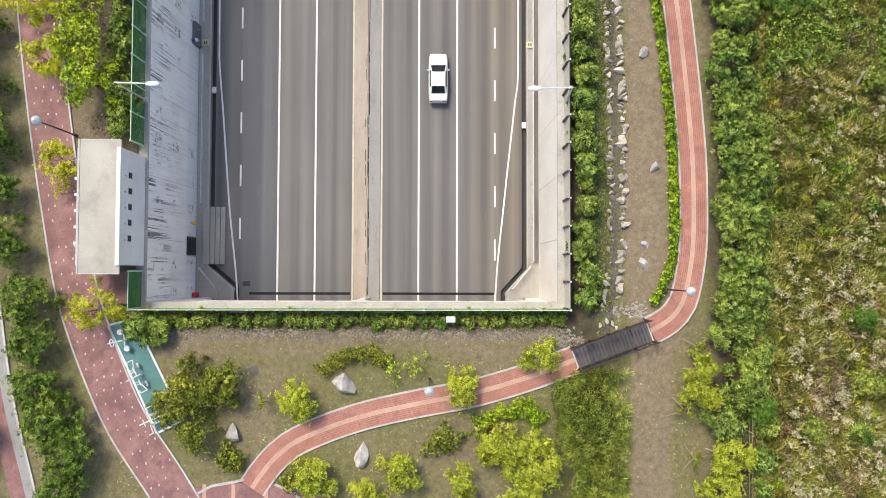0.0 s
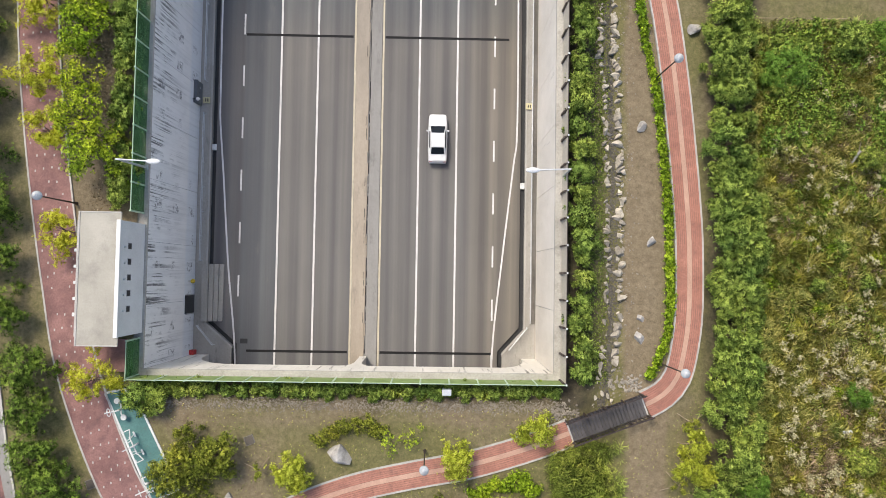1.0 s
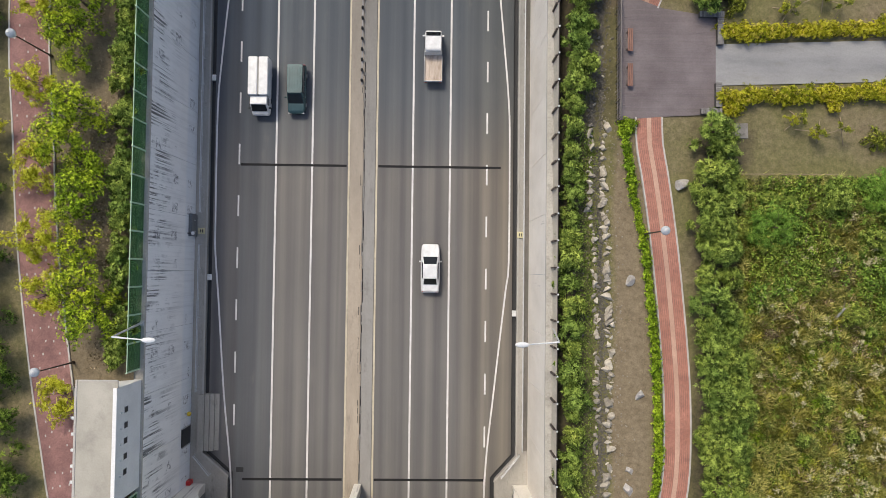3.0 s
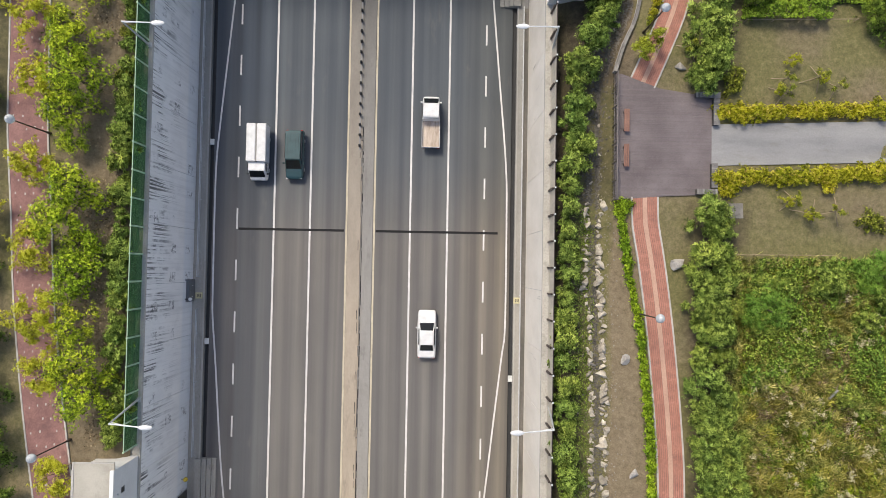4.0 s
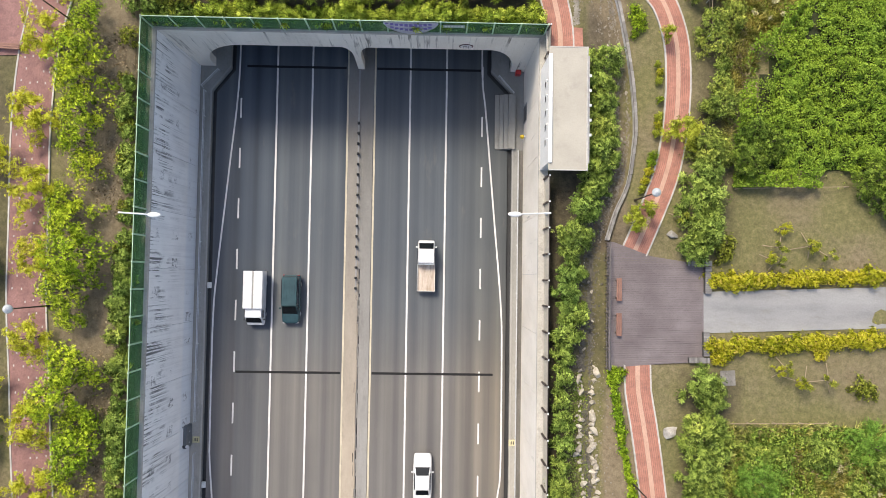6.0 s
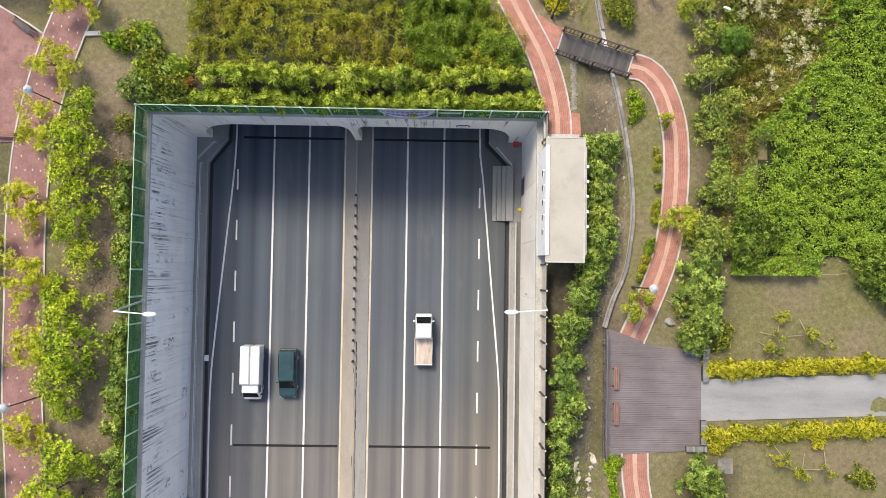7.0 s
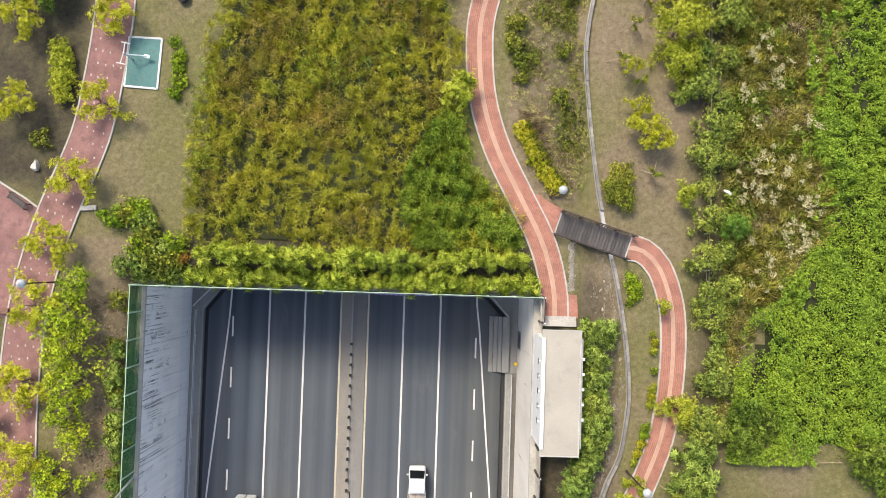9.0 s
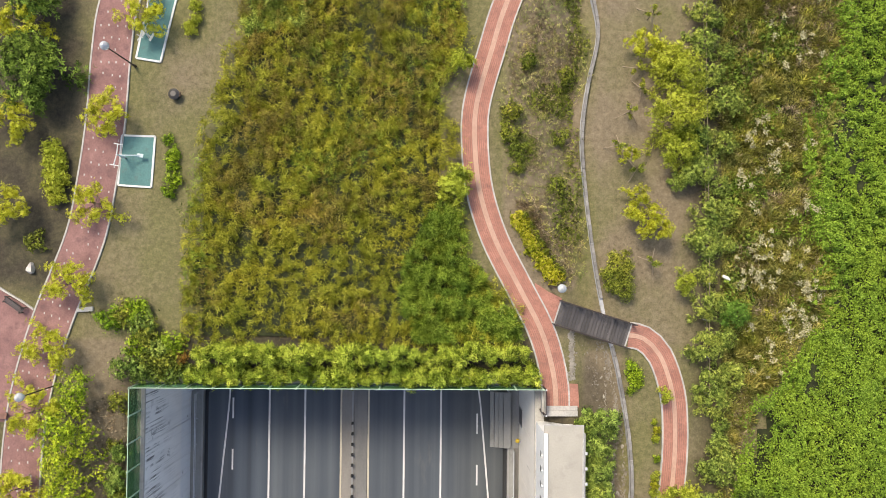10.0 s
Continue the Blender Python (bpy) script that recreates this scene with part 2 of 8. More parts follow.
WALL_STAIN = drip_wall("rain_streaked_concrete", (0.79, 0.785, 0.775), (0.90, 0.89, 0.875), (0.12, 0.12, 0.12), (0.74, 0.765, 0.79))
WALL_CLEAN = streaked("pale_painted_concrete", (0.70, 0.655, 0.585), (0.84, 0.79, 0.72), (0.30, 0.285, 0.26), (0.66, 0.74), 1.6)
PORTAL = streaked("portal_concrete", (0.66, 0.63, 0.57), (0.80, 0.765, 0.70), (0.16, 0.15, 0.13), (0.565, 0.645), 3.0, 0.1, 0.05)
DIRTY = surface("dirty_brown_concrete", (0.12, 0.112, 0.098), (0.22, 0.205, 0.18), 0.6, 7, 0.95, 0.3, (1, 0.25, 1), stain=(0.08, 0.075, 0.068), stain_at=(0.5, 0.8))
DARK = plain("dark_gutter", (0.035, 0.036, 0.038), 0.8)
LINING = surface("tunnel_lining", (0.20, 0.20, 0.20), (0.28, 0.28, 0.27), 0.4, 5, 0.85, 0.2)
SIDEWALK = dusted_to_shade("grey_walkway_concrete", (0.34, 0.325, 0.295), (0.25, 0.25, 0.24), (0.15, 0.14, 0.125))
KERB_WALK = dusted_to_shade("walkway_kerb_concrete", (0.40, 0.385, 0.355), (0.29, 0.29, 0.28), (0.2, 0.19, 0.17))
MEDIAN_TAN = dusted_to_shade("tan_concrete", (0.36, 0.31, 0.25), (0.20, 0.19, 0.175), (0.20, 0.175, 0.15))
MEDIAN_GREY = dusted_to_shade("grey_concrete", (0.27, 0.262, 0.25), (0.175, 0.17, 0.16), (0.13, 0.125, 0.12))
WHITE_LINE = surface("white_road_paint", (0.50, 0.50, 0.49), (0.68, 0.68, 0.67), 0.8, 9, 0.7, 0.1, stain=(0.42, 0.41, 0.40), stain_at=(0.62, 0.8))
YELLOW_LINE = surface("worn_yellow_paint", (0.42, 0.375, 0.275), (0.54, 0.49, 0.38), 0.8, 9, 0.7, 0.1, stain=(0.26, 0.24, 0.20))
TAR = plain("tar_joint", (0.012, 0.012, 0.013), 0.95)
ROOF = surface("stained_roof_concrete", (0.33, 0.31, 0.26), (0.44, 0.415, 0.355), 0.3, 9, 0.9, 0.05, stain=(0.24, 0.225, 0.195), stain_at=(0.5, 0.85), grain=0.12)
WHITE_WALL = surface("white_render", (0.66, 0.655, 0.645), (0.77, 0.765, 0.755), 0.5, 9, 0.85, 0.15, stain=(0.55, 0.54, 0.52), stain_at=(0.6, 0.85))
ROOF_CLEAN = surface("cream_roof_concrete", (0.34, 0.315, 0.265), (0.43, 0.40, 0.34), 0.3, 9, 0.9, 0.05, stain=(0.27, 0.25, 0.215), stain_at=(0.55, 0.85), grain=0.12)
GLASS_DARK = plain("dark_opening", (0.02, 0.022, 0.025), 0.3)
STEEL = plain("galvanised_steel", (0.50, 0.51, 0.52), 0.5, 0.3)
LAMP_WHITE = plain("white_lacquered_steel", (0.66, 0.67, 0.68), 0.4)
RAIL_STEEL = plain("grey_brown_steel", (0.13, 0.115, 0.11), 0.5, 0.2)
BROWN_STEEL = plain("dark_brown_steel", (0.06, 0.045, 0.04), 0.5, 0.3)
PALE_GREEN = plain("pale_green_steel", (0.42, 0.54, 0.40), 0.5, 0.0)
RED_PAVE = surface("red_paving", (0.30, 0.135, 0.10), (0.44, 0.205, 0.15), 0.8, 9, 0.9, 0.3, stain=(0.22, 0.12, 0.095), stain_at=(0.5, 0.8), grain=0.5)
JOINT = surface("dark_paving_joint", (0.17, 0.085, 0.07), (0.30, 0.15, 0.115), 1.5, 9, 0.95, 0.1)
PINK_PAVE = surface("pale_pink_paving", (0.41, 0.25, 0.185), (0.52, 0.335, 0.25), 0.5, 12, 0.9, 0.3, stain=(0.40, 0.24, 0.18), stain_at=(0.6, 0.9))
MAROON = surface("maroon_paving", (0.177, 0.092, 0.085), (0.30, 0.162, 0.148), 0.55, 11, 0.9, 0.3, stain=(0.12, 0.068, 0.065), stain_at=(0.5, 0.78), grain=0.5)
KERB = surface("pale_kerb_stone", (0.36, 0.345, 0.32), (0.50, 0.48, 0.45), 0.8, 8, 0.9, 0.25, stain=(0.3, 0.28, 0.24))
PAINT_WHITE = plain("white_paint", (0.62, 0.63, 0.62), 0.7)
TEAL = surface("teal_court_paint", (0.065, 0.16, 0.155), (0.10, 0.22, 0.21), 0.5, 10, 0.85, 0.2, stain=(0.10, 0.13, 0.12))
DECK = surface("grey_brown_decking", (0.12, 0.098, 0.10), (0.19, 0.162, 0.165), 0.35, 9, 0.7, 0.2, vary=0.08, grain=0.2)
DECK_DARK = surface("dark_decking", (0.06, 0.055, 0.055), (0.10, 0.092, 0.09), 0.5, 9, 0.75, 0.3, vary=0.4)
BENCH_WOOD = surface("brown_bench_wood", (0.19, 0.095, 0.07), (0.28, 0.15, 0.11), 1.0, 14, 0.7, 0.2)
CEMENT = surface("pale_cement_paving", (0.20, 0.20, 0.205), (0.32, 0.318, 0.315), 0.35, 8, 0.9, 0.3, (0.4, 1.4, 1), stain=(0.18, 0.17, 0.15), stain_at=(0.55, 0.8), grain=0.18)
BOULDER = surface("grey_boulder", (0.25, 0.235, 0.215), (0.50, 0.475, 0.44), 1.8, 7, 0.95, 0.6, vary=0.3)
STONE = surface("pale_field_stone", (0.27, 0.24, 0.195), (0.54, 0.495, 0.415), 1.6, 6, 0.9, 0.5, vary=0.45)
GRAVEL = surface("river_gravel", (0.14, 0.12, 0.095), (0.32, 0.285, 0.23), 2.5, 9, 0.95, 0.6)
WET_GRAVEL = surface("wet_gravel", (0.045, 0.042, 0.036), (0.15, 0.135, 0.11), 3.5, 9, 0.7, 0.6)
BARK = surface("brown_bark", (0.07, 0.05, 0.035), (0.14, 0.105, 0.075), 3, 15, 0.95, 0.5)
STAKE = plain("weathered_stake_wood", (0.32, 0.25, 0.17), 0.9)

# ---- shape helpers ----


def part(name, bm, material, parent=None, label="", smooth=False):
    me = bpy.data.meshes.new(name)
    bmesh.ops.recalc_face_normals(bm, faces=bm.faces)
    bm.to_mesh(me)
    bm.free()
    if smooth:
        me.shade_smooth()
    me.materials.append(material)
    ob = new(name, me)
    ob.parent = parent
    return tagged(ob, label)


def thing(name, label, category, m=None, group="", kind=""):
    ob = new(name)
    ob.empty_display_size = 0.2
    if m is not None:
        ob.matrix_world = m
    return tagged(ob, label, category, group, kind)


def structure(name, bm, material, label, category):
    return tagged(part(name, bm, material), label, category, kind="structure")


def box(bm, x0, x1, y0, y1, z0, z1, bevel=0.0):
    r = bmesh.ops.create_cube(bm, size=1, matrix=Matrix.LocRotScale(((x0 + x1) / 2, (y0 + y1) / 2, (z0 + z1) / 2), None, (x1 - x0, y1 - y0, z1 - z0)))
    if bevel:
        bmesh.ops.bevel(bm, geom=list({e for v in r["verts"] for e in v.link_edges}), offset=bevel, segments=1, affect="EDGES")
    return bm


def boxes(*dims, bevel=0.0):
    bm = bmesh.new()
    for d in dims:
        box(bm, *d, bevel=bevel)
    return bm


def prism(poly, z0, z1, bm=None):
    bm = bm or bmesh.new()
    lo = [bm.verts.new((x, y, z0)) for x, y in poly]
    hi = [bm.verts.new((x, y, z1)) for x, y in poly]
    bm.faces.new(hi)
    bm.faces.new(lo[::-1])
    for i in range(len(poly)):
        j = (i + 1) % len(poly)
        bm.faces.new((lo[i], lo[j], hi[j], hi[i]))
    return bm


def rod(bm, a, b, r0, r1=None, sides=8):
    a, b = Vector(a), Vector(b)
    q = (b - a).to_track_quat("Z", "Y")
    bmesh.ops.create_cone(bm, cap_ends=True, segments=sides, radius1=r0, radius2=r0 if r1 is None else r1, depth=(b - a).length,
                          matrix=Matrix.LocRotScale((a + b) / 2, q, None))
    return bm


def spline(points, step=0.8):
    """A smooth line through the points (Catmull-Rom)."""
    p = [Vector((*q, 0)).xy for q in points]
    p = [p[0] * 2 - p[1], *p, p[-1] * 2 - p[-2]]
    out = []
    for i in range(1, len(p) - 2):
        n = max(2, int((p[i + 1] - p[i]).length / step))
        for k in range(n):
            t = k / n
            out.append(0.5 * (2 * p[i] + (p[i + 1] - p[i - 1]) * t + (2 * p[i - 1] - 5 * p[i] + 4 * p[i + 1] - p[i + 2]) * t * t
                              + (3 * p[i] - p[i - 1] - 3 * p[i + 1] + p[i + 2]) * t ** 3))
    out.append(p[-2])
    return out


def normals(line):
    n = []
    for i in range(len(line)):
        d = line[min(i + 1, len(line) - 1)] - line[max(i - 1, 0)]
        d.normalize()
        n.append(Vector((d.y, -d.x)))
    return n


def strip(line, o0, o1, z0, z1, bm=None):
    """A slab that follows a line, between two offsets to its right."""
    bm = bm or bmesh.new()
    ns = normals(line)
    rows = []
    for p, n in zip(line, ns):
        a, c = p + n * o0, p + n * o1
        rows.append([bm.verts.new((*a, z0)), bm.verts.new((*c, z0)), bm.verts.new((*c, z1)), bm.verts.new((*a, z1))])
    for r, s in zip(rows, rows[1:]):
        for k in range(4):
            bm.faces.new((r[k], r[(k + 1) % 4], s[(k + 1) % 4], s[k]))
    bm.faces.new(rows[0])
    bm.faces.new(rows[-1][::-1])
    return bm


# ---- the cutting ----
WEST, EAST, SOUTH, NORTH, TOP, G = -16.9, 15.15, -2.35, 58.2, 10.0, 11.0
BATTER = 0.42  # the west wall leans back by this much
FAR = 30.0  # length of tunnel built behind each portal

ROAD_W = [(-12.9, SOUTH - FAR), (-12.9, -1.3), (-15.3, 0.8), (-15.3, 55.6), (-13.5, 57.9), (-13.5, NORTH + FAR)]
ROAD_E = [(11.6, SOUTH - FAR), (11.6, -1.7), (13.6, 0.5), (13.6, 55.7), (11.5, 57.9), (11.5, NORTH + FAR)]
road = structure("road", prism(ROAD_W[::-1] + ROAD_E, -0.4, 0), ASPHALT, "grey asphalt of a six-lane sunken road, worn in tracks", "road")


def shifted(edge, o):
    """A polyline moved sideways, to its right, with even width round its corners."""
    p = [Vector(q) for q in edge]
    out = []
    for i in range(len(p)):
        d0 = (p[i] - p[max(i - 1, 0)]).normalized() if i else (p[1] - p[0]).normalized()
        d1 = (p[min(i + 1, len(p) - 1)] - p[i]).normalized() if i < len(p) - 1 else d0
        n = Vector((d0.y + d1.y, -d0.x - d1.x)).normalized()
        out.append(tuple(p[i] + n * (o / max(0.5, n.dot(Vector((d0.y, -d0.x)))))))
    return out


def beside(edge, o0, o1):
    """The outline between two sideways offsets of a polyline."""
    return shifted(edge, o0) + shifted(edge, o1)[::-1]


# channel floors in near-black: the shadow of the deep gap is in the colour
structure("gutter_west", prism(beside(ROAD_W, -0.42, 0), -0.45, -0.28), DARK, "drainage channel beside the road with its shadow painted near-black", "gutter")
structure("gutter_east", prism(beside(ROAD_E, 0, 0.42), -0.45, -0.28), DARK, "drainage channel beside the road with its shadow painted near-black", "gutter")
walk_w = structure("walkway_west", prism(shifted(ROAD_W, -0.42) + [(-15.5, NORTH + FAR), (-15.5, NORTH), (WEST, NORTH), (WEST, SOUTH), (-15.5, SOUTH), (-15.5, SOUTH - FAR)], -0.45, 0.22), SIDEWALK, "narrow grey concrete service walkway at the wall foot", "walkway")
walk_e = structure("walkway_east", prism(shifted(ROAD_E, 0.42) + [(13.7, NORTH + FAR), (13.7, NORTH), (EAST, NORTH), (EAST, SOUTH), (13.7, SOUTH), (13.7, SOUTH - FAR)], -0.45, 0.22), SIDEWALK, "narrow grey concrete service walkway at the wall foot", "walkway")
for edge, o, w in ((ROAD_W, -0.57, walk_w), (ROAD_E, 0.42, walk_e)):
    part("kerb", prism(beside(edge[1:5], o, o + 0.15), 0.2, 0.3), KERB_WALK, w)


channel = structure("channel_east", boxes((14.62, EAST - 0.01, 0.9, 50.3, 0.1, 0.226)), DIRTY, "dirty brown segmented drain channel at the wall foot", "gutter")
k = 1.0
while k < 50:
    part("slab", boxes((14.66, EAST - 0.03, k, k + 0.52, 0.22, 0.245)), DIRTY, channel)
    k += 0.56


def wall_panels(name, face, out, material, label):
    """A retaining wall along y: a backing with cast panels proud of it and a coping."""
    x0, x1 = sorted((face + out * 0.06, face + out * 0.7))
    lean = BATTER if out < 0 else 0.0

    def tilt(bm):
        for v in bm.verts:
            v.co.x += out * lean * max(0.0, v.co.z) / TOP
        return bm

    w = structure(name, tilt(boxes((x0, x1, SOUTH - 0.7, NORTH + 0.7, -0.4, TOP - 0.25))), CONCRETE, label, "wall")
    n, y = 12, SOUTH
    step = (NORTH - SOUTH) / n
    for i in range(n):
        a, c = sorted((face, face + out * 0.06))
        part("panel", tilt(boxes((a, c, y + 0.02, y + step - 0.02, -0.35, TOP - 0.3))), material, w)
        y += step
    a, c = sorted((face - out * 0.05, face + out * 0.75))
    part("coping", tilt(boxes((a, c, SOUTH - 0.75, NORTH + 0.75, TOP - 0.25, TOP), bevel=0.02)), COPING, w)
    return w


wall_panels("wall_west", WEST, -1, WALL_STAIN, "tall rain-streaked grey concrete retaining wall beside the sunken road")
wall_panels("wall_east", EAST, 1, WALL_CLEAN, "tall pale concrete retaining wall beside the sunken road")

ARCH, COL0, COL1, LEFT, RIGHT = 6.35, -1.35, -0.7, -15.4, 13.75


def rounded_bay(x0, x1, top, left, right, n=8):
    """Outline of an opening with rounded upper corners (width, height), from lower left over the top to lower right."""
    pts = [(x0, -0.4)]
    for cx, (rx, rz), a0, a1 in ((x0 + left[0], left, 180, 90), (x1 - right[0], right, 90, 0)):
        for k in range(n + 1):
            a = radians(a0 + (a1 - a0) * k / n)
            pts.append((cx + rx * math.cos(a), top - rz + rz * math.sin(a)))
    return pts + [(x1, -0.4)]


def portal(name, y0, y1, label, x_left, x_right):
    """The head wall with two arched bays, as one slab between y0 and y1."""
    outer = [(WEST, -0.4)] + rounded_bay(x_left, COL0, ARCH, (4.2, 5.3), (1.0, 2.4)) + rounded_bay(COL1, x_right, ARCH, (1.0, 2.4), (2.6, 5.3)) + [(EAST, -0.4), (EAST, TOP - 0.25), (WEST - BATTER, TOP - 0.25)]
    bm = bmesh.new()
    f = bm.faces.new([bm.verts.new((x, y0, z)) for x, z in outer])
    ext = bmesh.ops.extrude_face_region(bm, geom=[f])
    bmesh.ops.translate(bm, verts=[v for v in ext["geom"] if isinstance(v, bmesh.types.BMVert)], vec=(0, y1 - y0, 0))
    bmesh.ops.triangulate(bm, faces=[f for f in bm.faces if len(f.verts) > 4])
    w = structure(name, bm, PORTAL, label, "wall")
    s = 1 if y1 > y0 else -1
    a, c = sorted((y0 - s * 0.06, y1 + s * 0.05))
    part("coping", boxes((WEST - BATTER, EAST, a, c, TOP - 0.25, TOP), bevel=0.02), COPING, w)
    return w


portal("wall_south", SOUTH, SOUTH - 0.8, "pale stained concrete tunnel portal with two rounded bays", LEFT, RIGHT)
portal("wall_north", NORTH, NORTH + 0.8, "grey stained concrete tunnel portal with two rounded bays", LEFT, RIGHT)

for label, y0, y1 in (("wall_tunnel_south", SOUTH - FAR, SOUTH - 0.8), ("wall_tunnel_north", NORTH + 0.8, NORTH + FAR)):
    end = y0 if y0 < 0 else y1
    structure(label, boxes((LEFT - 0.8, LEFT, y0, y1, -0.4, 8.2), (RIGHT, RIGHT + 0.8, y0, y1, -0.4, 8.2), (COL0, COL1, y0, y1, -0.4, ARCH + 0.5),
                           (LEFT - 0.8, RIGHT + 0.8, end - 0.5, end, -0.4, 8.2)), LINING, "dark concrete lining of the road tunnel", "wall")
    structure("ceiling", boxes((LEFT, RIGHT, y0, y1, ARCH + 0.5, ARCH + 1.3)), LINING, "dark concrete ceiling of the road tunnel", "ceiling")

# ---- ground with the creek ----
CREEK = [(15.0, -30), (17.5, -12), (19.3, -3), (19.8, 6), (19.7, 16), (19.2, 25), (19.4, 33), (19.6, 40), (20.6, 45), (21.7, 50), (21.4, 56), (20.2, 61), (18.9, 66), (17.8, 72), (17.6, 80), (18.6, 90), (19, 110)]
creek_line = spline(CREEK, 1.0)
CX = np.array([p.x for p in creek_line])
CY = np.array([p.y for p in creek_line])


def creek_x(y):
    return np.interp(y, CY, CX)


def ground_z(x, y):
    d = abs(x - creek_x(y))
    wide = 1.9 if y < 28 else 1.1
    deep = 0.95 if y < 28 else 0.8
    z = G - deep * math.exp(-(d / wide) ** 2)
    far = max(0.0, min(1.0, (x - 29.0) / 3.0))
    dx = max(WEST - 0.6 - x, x - EAST - 0.7, 0.0)
    dy = max(SOUTH - 0.7 - y, y - NORTH - 0.7, 0.0)
    near = max(0.0, 1.0 - math.hypot(dx, dy) / 1.5)
    z -= 0.98 * near * near * (3 - 2 * near)
    return z - 0.06 + 0.06 * noise.noise((x * 0.5, y * 0.5, 0)) + far * 0.15 * noise.noise((x * 0.15, y * 0.15, 4))


def soil_amount(x, y):
    """How bare the ground is: planting beds along the west wall, creek banks and under the eastern trees."""
    v = 0.25 + 0.5 * noise.noise((x * 0.18, y * 0.18, 9))
    if -24 < x < -17 and 8 < y < 62:
        v += 0.55
    if 20.6 < x < 24 and y < 30:
        v += 0.6
    elif 18 < x < 20.6 and y < 30:
        v -= 0.3
    if 19 < x < 22.3 and 40 < y < 61:
        v += 0.6
    if 20 < x < 30 and y > 62:
        v += 0.25
    if 12.5 < x < 18.6 and 66 < y < 99:
        v += 0.6
    if -16 < x < 15 and -6.5 < y < -2:
        v += 0.25
    return max(0.0, min(1.0, v))


def bed(x, y, x0, x1, y0, y1, soft=0.8):
    """One inside a bed, falling off softly over its edge."""
    d = min(x - x0, x1 - x, y - y0, y1 - y) / soft + 0.5
    return max(0.0, min(1.0, d))


def mulch_shade_amount(x, y):
    """Dark leaf litter in the planted beds, with the shade under the plants painted in."""
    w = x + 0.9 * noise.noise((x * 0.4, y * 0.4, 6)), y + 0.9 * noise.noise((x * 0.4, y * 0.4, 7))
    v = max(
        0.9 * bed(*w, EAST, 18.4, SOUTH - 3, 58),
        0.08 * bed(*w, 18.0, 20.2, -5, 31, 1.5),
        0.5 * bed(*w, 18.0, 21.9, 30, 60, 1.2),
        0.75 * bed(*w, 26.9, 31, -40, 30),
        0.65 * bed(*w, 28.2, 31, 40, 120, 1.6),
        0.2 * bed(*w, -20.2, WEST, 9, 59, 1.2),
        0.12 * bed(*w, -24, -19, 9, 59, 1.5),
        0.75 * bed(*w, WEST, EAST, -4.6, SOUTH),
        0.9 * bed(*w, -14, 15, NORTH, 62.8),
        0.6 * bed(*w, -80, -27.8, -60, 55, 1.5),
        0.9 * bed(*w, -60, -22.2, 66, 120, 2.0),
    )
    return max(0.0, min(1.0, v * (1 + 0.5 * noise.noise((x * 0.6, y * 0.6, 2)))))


def ground_sheet():
    xs = sorted(set([-3000.0, -400, -120, -60] + [round(v, 2) for v in np.arange(-45, 62.1, 0.75)] + [WEST - BATTER - 0.65, EAST + 0.65, 90, 150, 400, 3000.0]))
    ys = sorted(set([-3000.0, -400, -120, -60] + [round(v, 2) for v in np.arange(-45, 115.1, 0.75)] + [SOUTH - 0.8, NORTH + 0.8, 150, 400, 3000.0]))
    verts = [(x, y, ground_z(x, y) if abs(x) < 70 and -50 < y < 120 else G - 0.06) for y in ys for x in xs]
    faces, w = [], len(xs)
    for j in range(len(ys) - 1):
        for i in range(w - 1):
            cx, cy = (xs[i] + xs[i + 1]) / 2, (ys[j] + ys[j + 1]) / 2
            if not (WEST - BATTER - 0.65 < cx < EAST + 0.65 and SOUTH - 0.8 < cy < NORTH + 0.8):
                k = j * w + i
                faces.append((k, k + 1, k + w + 1, k + w))
    me = bpy.data.meshes.new("ground")
    me.from_pydata(verts, [], faces)
    a = me.attributes.new("soil", "FLOAT", "POINT")
    a.data.foreach_set("value", [soil_amount(v[0], v[1]) for v in verts])
    a = me.attributes.new("mulch_shade", "FLOAT", "POINT")
    a.data.foreach_set("value", [mulch_shade_amount(v[0], v[1]) for v in verts])
    me.shade_smooth()
    return me


GROUND, nt, b = node_mat("lawn_and_soil")
at = nt.nodes.new("ShaderNodeAttribute")
at.attribute_name = "soil"
fine = noise_tex(nt, 2.2, detail=8, rough=0.75)
tuft = noise_tex(nt, 9.0, detail=4)
lawn = ramp(nt, fine, [(0.3, (0.092, 0.093, 0.032)), (0.5, (0.145, 0.135, 0.054)), (0.7, (0.215, 0.19, 0.085))])
soil = ramp(nt, fine, [(0.3, (0.125, 0.096, 0.056)), (0.7, (0.255, 0.205, 0.134))])
edge = nt.nodes.new("ShaderNodeMath")
edge.operation = "MULTIPLY_ADD"
edge.inputs[1].default_value = 0.6
nt.links.new(noise_tex(nt, 0.7, detail=6, rough=0.7, shift=(3, 9, 0)), edge.inputs[0])
nt.links.new(at.outputs["Fac"], edge.inputs[2])
c = mix(nt, ramp(nt, edge.outputs[0], [(0.45, (0,) * 3), (0.95, (1,) * 3)]), lawn, soil)
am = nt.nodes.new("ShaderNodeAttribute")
am.attribute_name = "mulch_shade"
# litter colour taken close to black, plant shade included
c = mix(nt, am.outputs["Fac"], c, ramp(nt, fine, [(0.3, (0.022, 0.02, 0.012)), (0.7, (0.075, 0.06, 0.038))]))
c = mix(nt, 0.5, c, ramp(nt, tuft, [(0.25, (0.25,) * 3), (0.75, (0.75,) * 3)]), "OVERLAY")
nt.links.new(c, b.inputs["Base Color"])
b.inputs["Roughness"].default_value = 0.95
